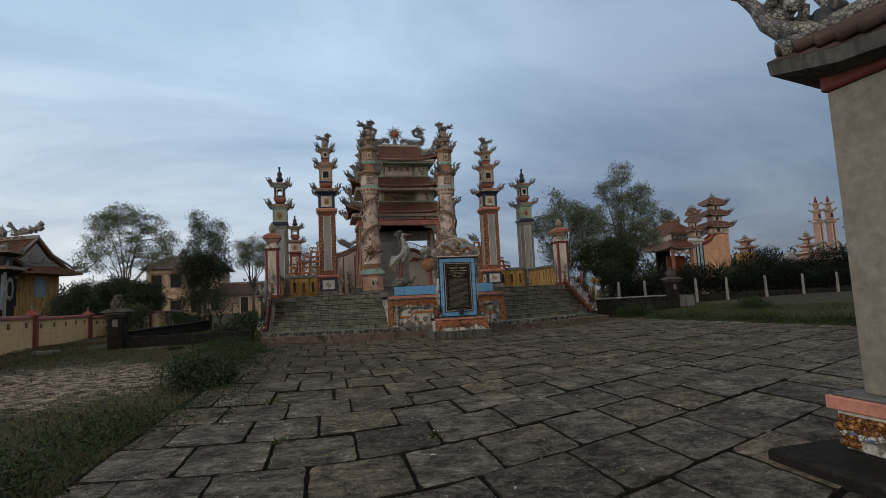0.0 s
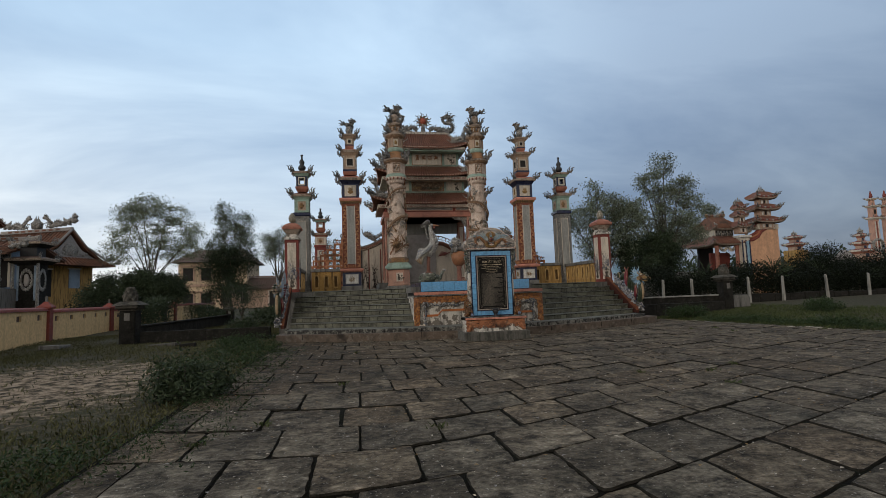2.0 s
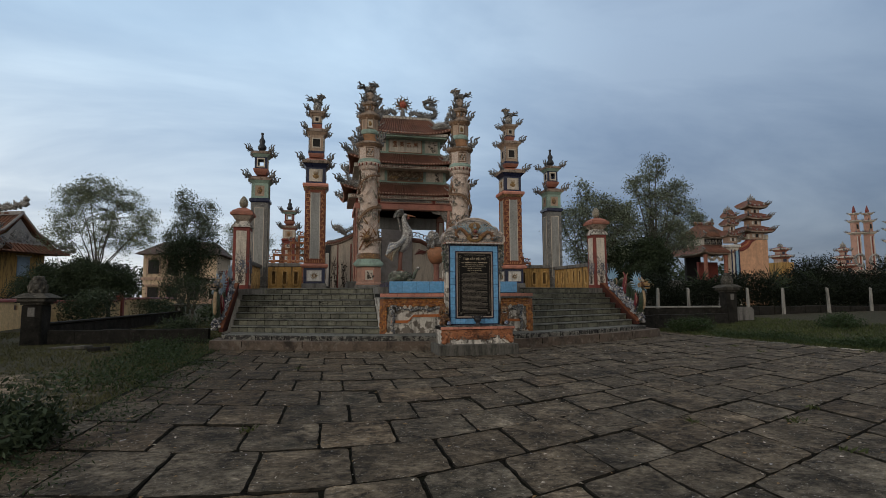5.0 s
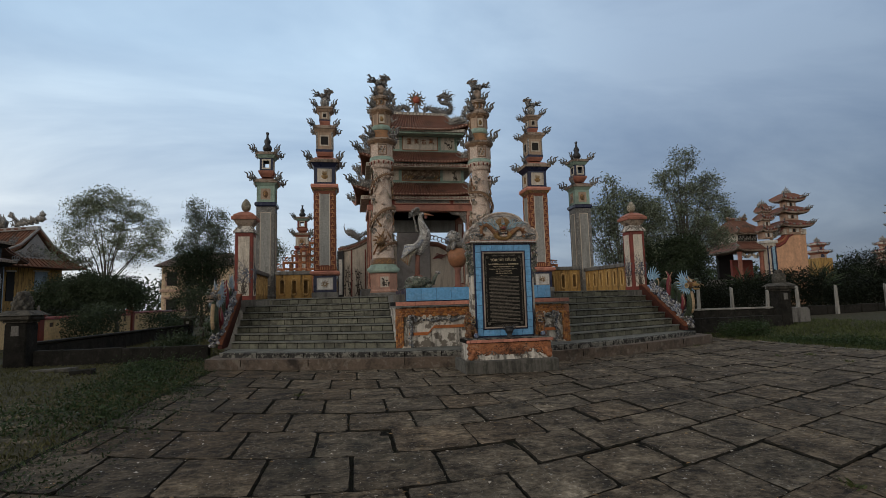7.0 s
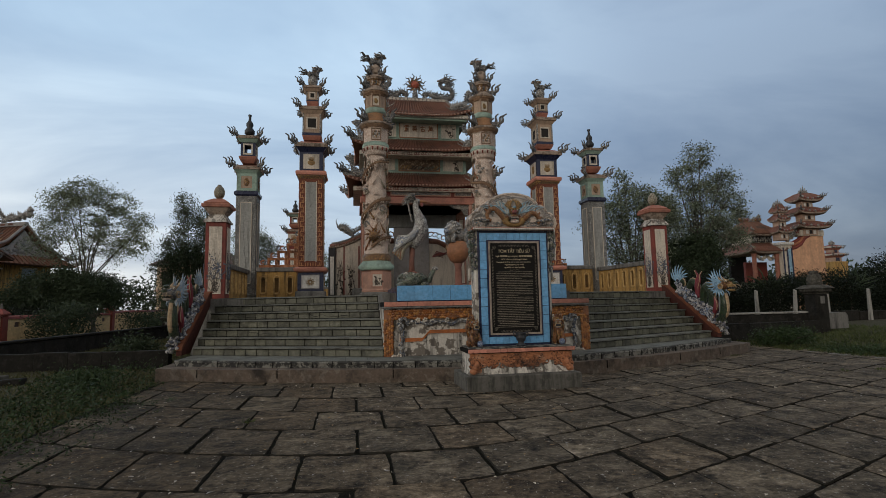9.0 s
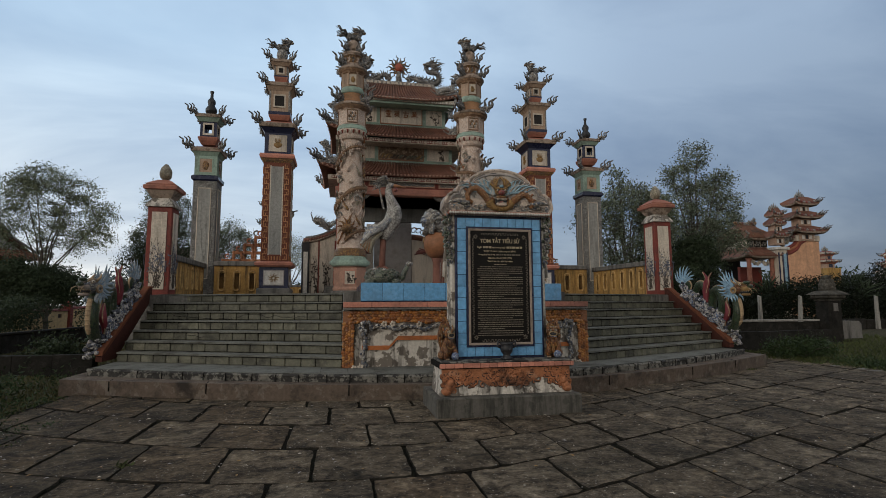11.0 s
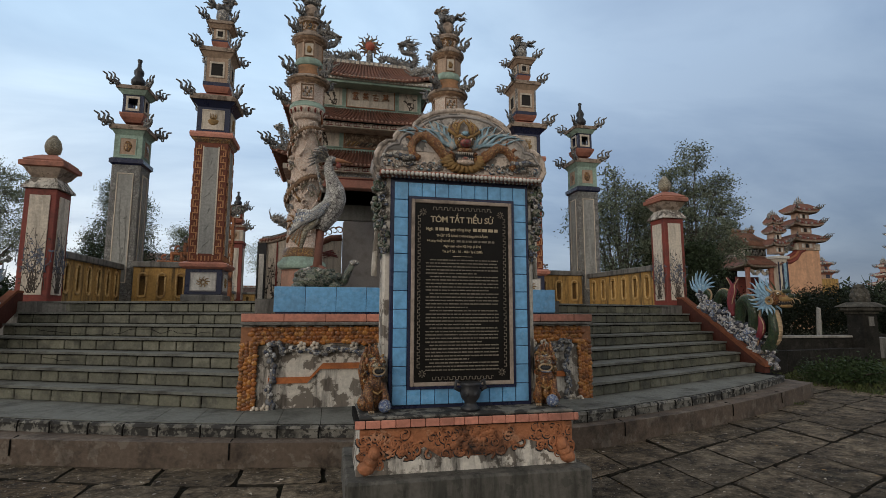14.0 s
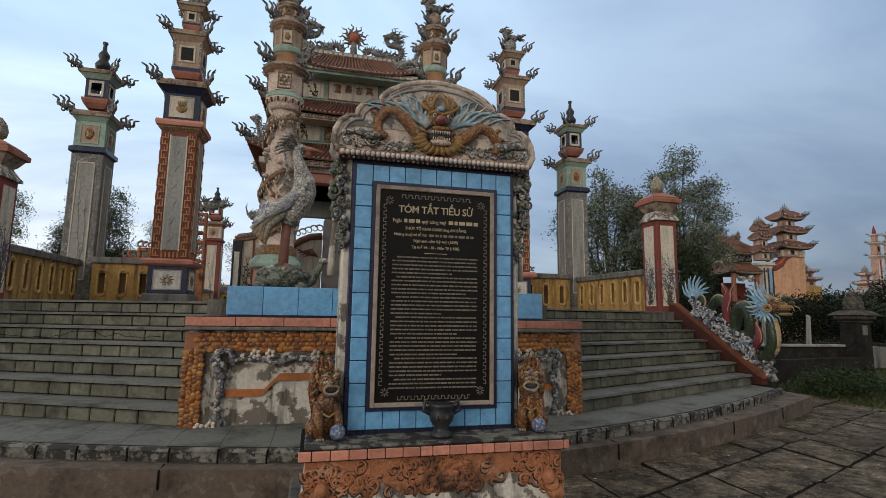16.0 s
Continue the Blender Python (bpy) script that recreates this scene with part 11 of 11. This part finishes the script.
def slab_mesh(w, d, rnd, x_at, course):
    """One stone slab with chipped, wavering edges; origin at its lower left corner."""
    n = 10
    j = lambda: (rnd.random() - 0.5) * 0.024
    # the four joints open unevenly, and the corners are worn round
    west, east, near, far_ = (0.001 + 0.016 * rnd.random() ** 2 for _ in range(4))
    ring = []
    for k in range(n):
        ring.append((west + (w - west - east) * k / n + (j() if k else 0.02), near + abs(j()) + (0.03 * rnd.random() if k == 0 else 0)))
    for k in range(n):
        ring.append((w - east - abs(j()) - (0.03 * rnd.random() if k == 0 else 0), near + (d - near - far_) * k / n + (j() if k else 0.02)))
    for k in range(n):
        ring.append((w - east - (w - west - east) * k / n + (j() if k else -0.02), d - far_ - abs(j()) - (0.03 * rnd.random() if k == 0 else 0)))
    for k in range(n):
        ring.append((west + abs(j()) + (0.03 * rnd.random() if k == 0 else 0), d - far_ - (d - near - far_) * k / n + (j() if k else -0.02)))
    cx, cy = w / 2, d / 2
    dz = [(rnd.random() - 0.5) * 0.010 for _ in ring]
    low = [(x, y, -0.10) for x, y in ring]
    mid = [(x, y, -0.020 + q) for (x, y), q in zip(ring, dz)]
    top = [(cx + (x - cx) * (1 - (0.006 + 0.016 * rnd.random()) / w), cy + (y - cy) * (1 - (0.006 + 0.018 * rnd.random()) / d), q) for (x, y), q in zip(ring, dz)]
    m = len(ring)
    low, mid, top = ([(px, py + py / d * fan(x_at + px, course + d) + (1 - py / d) * fan(x_at + px, course) - fan(x_at, course), pz) for px, py, pz in q] for q in (low, mid, top))
    fs = [(i, (i + 1) % m, (i + 1) % m + m, i + m) for i in range(m)] + [(i + m, (i + 1) % m + m, (i + 1) % m + 2 * m, i + 2 * m) for i in range(m)] + [tuple(range(2 * m, 3 * m))]
    return low + mid + top, fs, m


rnd, rest, count = random.Random(101), Shape(), 0
weed_spots = []
y = 22.0 - 1.02 * 32
row = 0
rows = []
while y < 28.0:
    d = 22.0 + 1.02 * (len(rows) - 31) + rnd.uniform(-0.035, 0.035) - y
    rows.append((y, d))
    y += d
for k, (y, d) in enumerate(rows):
    x = LEFT - rnd.uniform(0, 0.06)
    first = True
    end = right_edge(min(28.4, y + d / 2 + fan(9.0, y)))
    while x < end:
        w = rnd.choice([0.80, 0.84, 0.86, 0.88, 0.93]) if not first else (0.79 if k % 2 else 0.43) + rnd.uniform(-0.04, 0.04)
        first = False
        # stop under the kerb and the kiosk
        cx, cy = x + w / 2, y + d / 2 + fan(x + w / 2, y)
        if cy < line_y(0, cx) + 0.7 or abs(cx) > 8.0:
            vs, fs, ring_n = slab_mesh(w, d, rnd, x, y)
            tilt = pose(x, y + fan(x, y), rnd.uniform(-0.012, 0.006), rnd.uniform(-0.35, 0.35), rnd.uniform(-0.35, 0.35), rnd.uniform(-0.25, 0.25))
            if 9.0 < cy and cx < 3.6:
                one = Shape().add(vs, fs, "slab")
                one.m[:2 * ring_n] = [one.slot("joint")] * ring_n + [one.slot("slab_edge")] * ring_n
                part("slab", one, paving, at=tilt)
                count += 1
            else:
                rest.add([tilt @ Vector(p) for p in vs], fs, "slab_rest")
                rest.m[-len(fs):-len(fs) + 2 * ring_n] = [rest.slot("slab_edge")] * (2 * ring_n)
            if rnd.random() < (0.20 if cx < -3.0 and cy < 15 else 0.06):
                weed_spots.append((x, y + fan(x, y) + d * rnd.random(), 0))
        x += w
tagged(part("far_slabs", rest, paving), kind="stuff")

# pale edging strip of mortar along the east side
s = Shape()
rnd = random.Random(111)
for k in range(60):
    yy = 9.0 + 0.30 * k
    s.box(right_edge(yy) - 0.12, right_edge(yy) + 0.06 + 0.05 * rnd.random(), yy, yy + 0.12 + 0.16 * rnd.random(), -0.06, -0.012 + 0.03 * rnd.random(), "concrete" if rnd.random() < 0.8 else "cream", 0.012)
structure("edging", s, "broken pale mortar edging along the paving")

M["weed_dark"] = leafy("dark_weed_leaf", (0.010, 0.021, 0.007), (0.040, 0.062, 0.024))
M["grass_dark"] = leafy("dark_grass_blade", (0.014, 0.021, 0.007), (0.082, 0.098, 0.036))


def tufts(name, spots, per, height, mat, seed, label, spread=0.12, wide=0.006, flat=0.35):
    """Blades of grass or weeds, one mesh."""
    rng = np.random.default_rng(seed)
    c = np.repeat(np.array(spots, float), per, axis=0)
    n = len(c)
    c[:, :2] += rng.normal(size=(n, 2)) * spread
    a = rng.random(n) * 6.283
    lean = (0.25 + 0.75 * rng.random(n)) * flat
    h = height * (0.4 + 0.8 * rng.random(n))
    dirv = np.stack([np.cos(a), np.sin(a)], 1)
    side = np.stack([-np.sin(a), np.cos(a)], 1) * (wide * (0.6 + rng.random(n)))[:, None]
    v = np.zeros((n, 4, 3))
    v[:, 0, :2], v[:, 1, :2] = c[:, :2] - side, c[:, :2] + side
    v[:, 0, 2] = v[:, 1, 2] = c[:, 2] - 0.02
    midp = c[:, :2] + dirv * (h * lean * 0.4)[:, None]
    tip = c[:, :2] + dirv * (h * lean * 1.3)[:, None]
    v[:, 2, :2], v[:, 2, 2] = midp + side * 1.1, c[:, 2] + h * 0.62
    v[:, 3, :2], v[:, 3, 2] = tip, c[:, 2] + h
    me = bpy.data.meshes.new(name)
    me.from_pydata(v.reshape(-1, 3).tolist(), [], [t for i in range(n) for t in ((4 * i, 4 * i + 1, 4 * i + 2), (4 * i, 4 * i + 2, 4 * i + 3))])
    me.materials.append(M[mat])
    return tagged(new(name, me), label, "grass", kind="stuff")


rng = np.random.default_rng(5)
spots = []
for _ in range(13500):
    x, yy = -6.8 - 14 * rng.random() ** 1.5, 8 + 38 * rng.random()
    dx, dy = (x + 10.9) / 3.6, (yy - 18.6) / 4.6
    if dx * dx + dy * dy > 0.9 + 0.5 * rng.normal():
        spots.append((x, yy, ground_z(x, yy)))
tufts("grass", spots, 10, 0.055, "grass", 7, "short thin grass over the meadow", 0.22, 0.006, 0.9)
spots = []
for _ in range(7000):
    yy = 8 + 26 * rng.random()
    x = right_edge(yy) + 0.15 + 9 * rng.random() ** 1.4
    spots.append((x, yy, ground_z(x, yy)))
tufts("grass", spots, 6, 0.11, "grass_dark", 8, "rough grass beside the paving", 0.16, 0.007, 0.7)
weeds = [(p[0], p[1], -0.03) for p in weed_spots]
tufts("weeds", weeds, 30, 0.07, "grass_dark", 9, "small weeds growing in the paving joints", 0.05, 0.006, 0.9)


def leafy_patch(name, spots, per, spread, size, mat, seed, label):
    ob = new(name, leaf_cloud(spots, per, spread, size, mat, seed))
    return tagged(ob, label, "weeds", kind="stuff")


spots = [(-6.75 - 1.0 * rng.random() ** 1.3 - 0.15 * max(0, 14 - yy), yy, 0.02 + 0.12 * rng.random()) for yy in 9.5 + 4.0 * rng.random(230)]
leafy_patch("weeds", spots, 20, (0.12, 0.12, 0.05), 0.026, "weed_dark", 12, "low broad-leaved weeds along the paving edge")
spots = [(-6.8 - 2.0 * rng.random() ** 1.2, yy, 0.02 + 0.1 * rng.random()) for yy in 19.6 + 6.0 * rng.random(300)]
leafy_patch("weeds", spots, 14, (0.12, 0.12, 0.06), 0.035, "weed_dark", 13, "low weeds along the paving edge")
spots = [(-6.75 + 0.9 * rng.random() ** 2.2, yy, 0.015 + 0.04 * rng.random()) for yy in 12.5 + 11.5 * rng.random(420)]
leafy_patch("weeds", spots, 9, (0.07, 0.07, 0.02), 0.022, "weed_dark", 19, "sparse creeping weeds on the edge of the paving")
spots = []
for k in range(760):
    yy = 14 + 13 * rng.random()
    spots.append((right_edge(yy) + 0.3 + 0.8 * rng.random(), yy, 0.02 + 0.22 * rng.random() * (0.5 + 0.5 * math.sin(yy * 2.1))))
leafy_patch("weeds", spots, 22, (0.16, 0.16, 0.08), 0.042, "weed_dark", 14, "clumped weeds along the east edge of the paving")
spots = [(-8.2 + 0.9 * rng.normal() * 0.5, 26.0 + rng.normal() * 0.8, 0.12 + 0.15 * rng.random()) for k in range(120)]
leafy_patch("weeds", spots, 18, (0.14, 0.14, 0.08), 0.04, "weed_dark", 15, "tall weeds at the foot of the stairs")


def bush(at, r, h, seed, mat, label, n=1500):
    t = thing("bush", at, label, "bush")
    rnd, s, ends = random.Random(seed), Shape(), []
    for k in range(26):
        a, q = rnd.random() * 6.28, rnd.random()
        tip = (r * q * math.cos(a), r * q * math.sin(a), h * (0.45 + 0.55 * rnd.random()) * (1 - 0.4 * q))
        s.tube([(0.1 * math.cos(a), 0.1 * math.sin(a), -0.05), (tip[0] * 0.5, tip[1] * 0.5, tip[2] * 0.65), tip], [0.02, 0.014, 0.006], "bark", 5)
        ends.append(tip)
        ends.append((tip[0] * 0.75, tip[1] * 0.75, tip[2] * 0.75))
        ends.append((tip[0] * 0.9, tip[1] * 0.9, tip[2] * 0.4))
    part("stems", s, t)
    ob = new("foliage", leaf_cloud(ends, 60, (0.13, 0.13, 0.10), 0.045, mat, seed))
    ob.parent = t
    return t


bush((-7.08, 16.5, -0.05), 0.66, 0.72, 120, "leaf_dark", "dark leafy bush beside the paving")
bush((-9.0, 30.1, 0.0), 0.8, 0.9, 121, "leaf_dark", "dark bush between plot wall and stairs")
bush((10.3, 28.5, 0.1), 0.8, 0.5, 122, "weed_dark", "low leafy bush by the stone post")
bush((15.6, 26.7, 0.15), 0.9, 0.55, 123, "weed_dark", "low leafy bush on the grass")

# dead leaves and grit on the paving
s, rnd = Shape(), random.Random(130)
for k in range(3400):
    yy = 9 + 16 * rnd.random()
    x = -6.4 + (right_edge(yy) + 6) * rnd.random()
    if yy > line_y(0, x) - 0.05:
        continue
    a, r = rnd.random() * 6.28, 0.006 + 0.026 * rnd.random() ** 2
    z = 0.012
    s.add([(x + r * math.cos(a), yy + r * math.sin(a), z), (x + 0.5 * r * math.cos(a + 1.6), yy + 0.5 * r * math.sin(a + 1.6), z + 0.008), (x - r * math.cos(a), yy - r * math.sin(a), z), (x + 0.5 * r * math.cos(a - 1.6), yy + 0.5 * r * math.sin(a - 1.6), z + 0.004)], [(0, 1, 2, 3)], rnd.choice(["cream", "frame_grey", "gold_relief"]))
tagged(part("leaf_litter", s), "scattered dry leaves and grit on the slabs", "litter", kind="stuff")
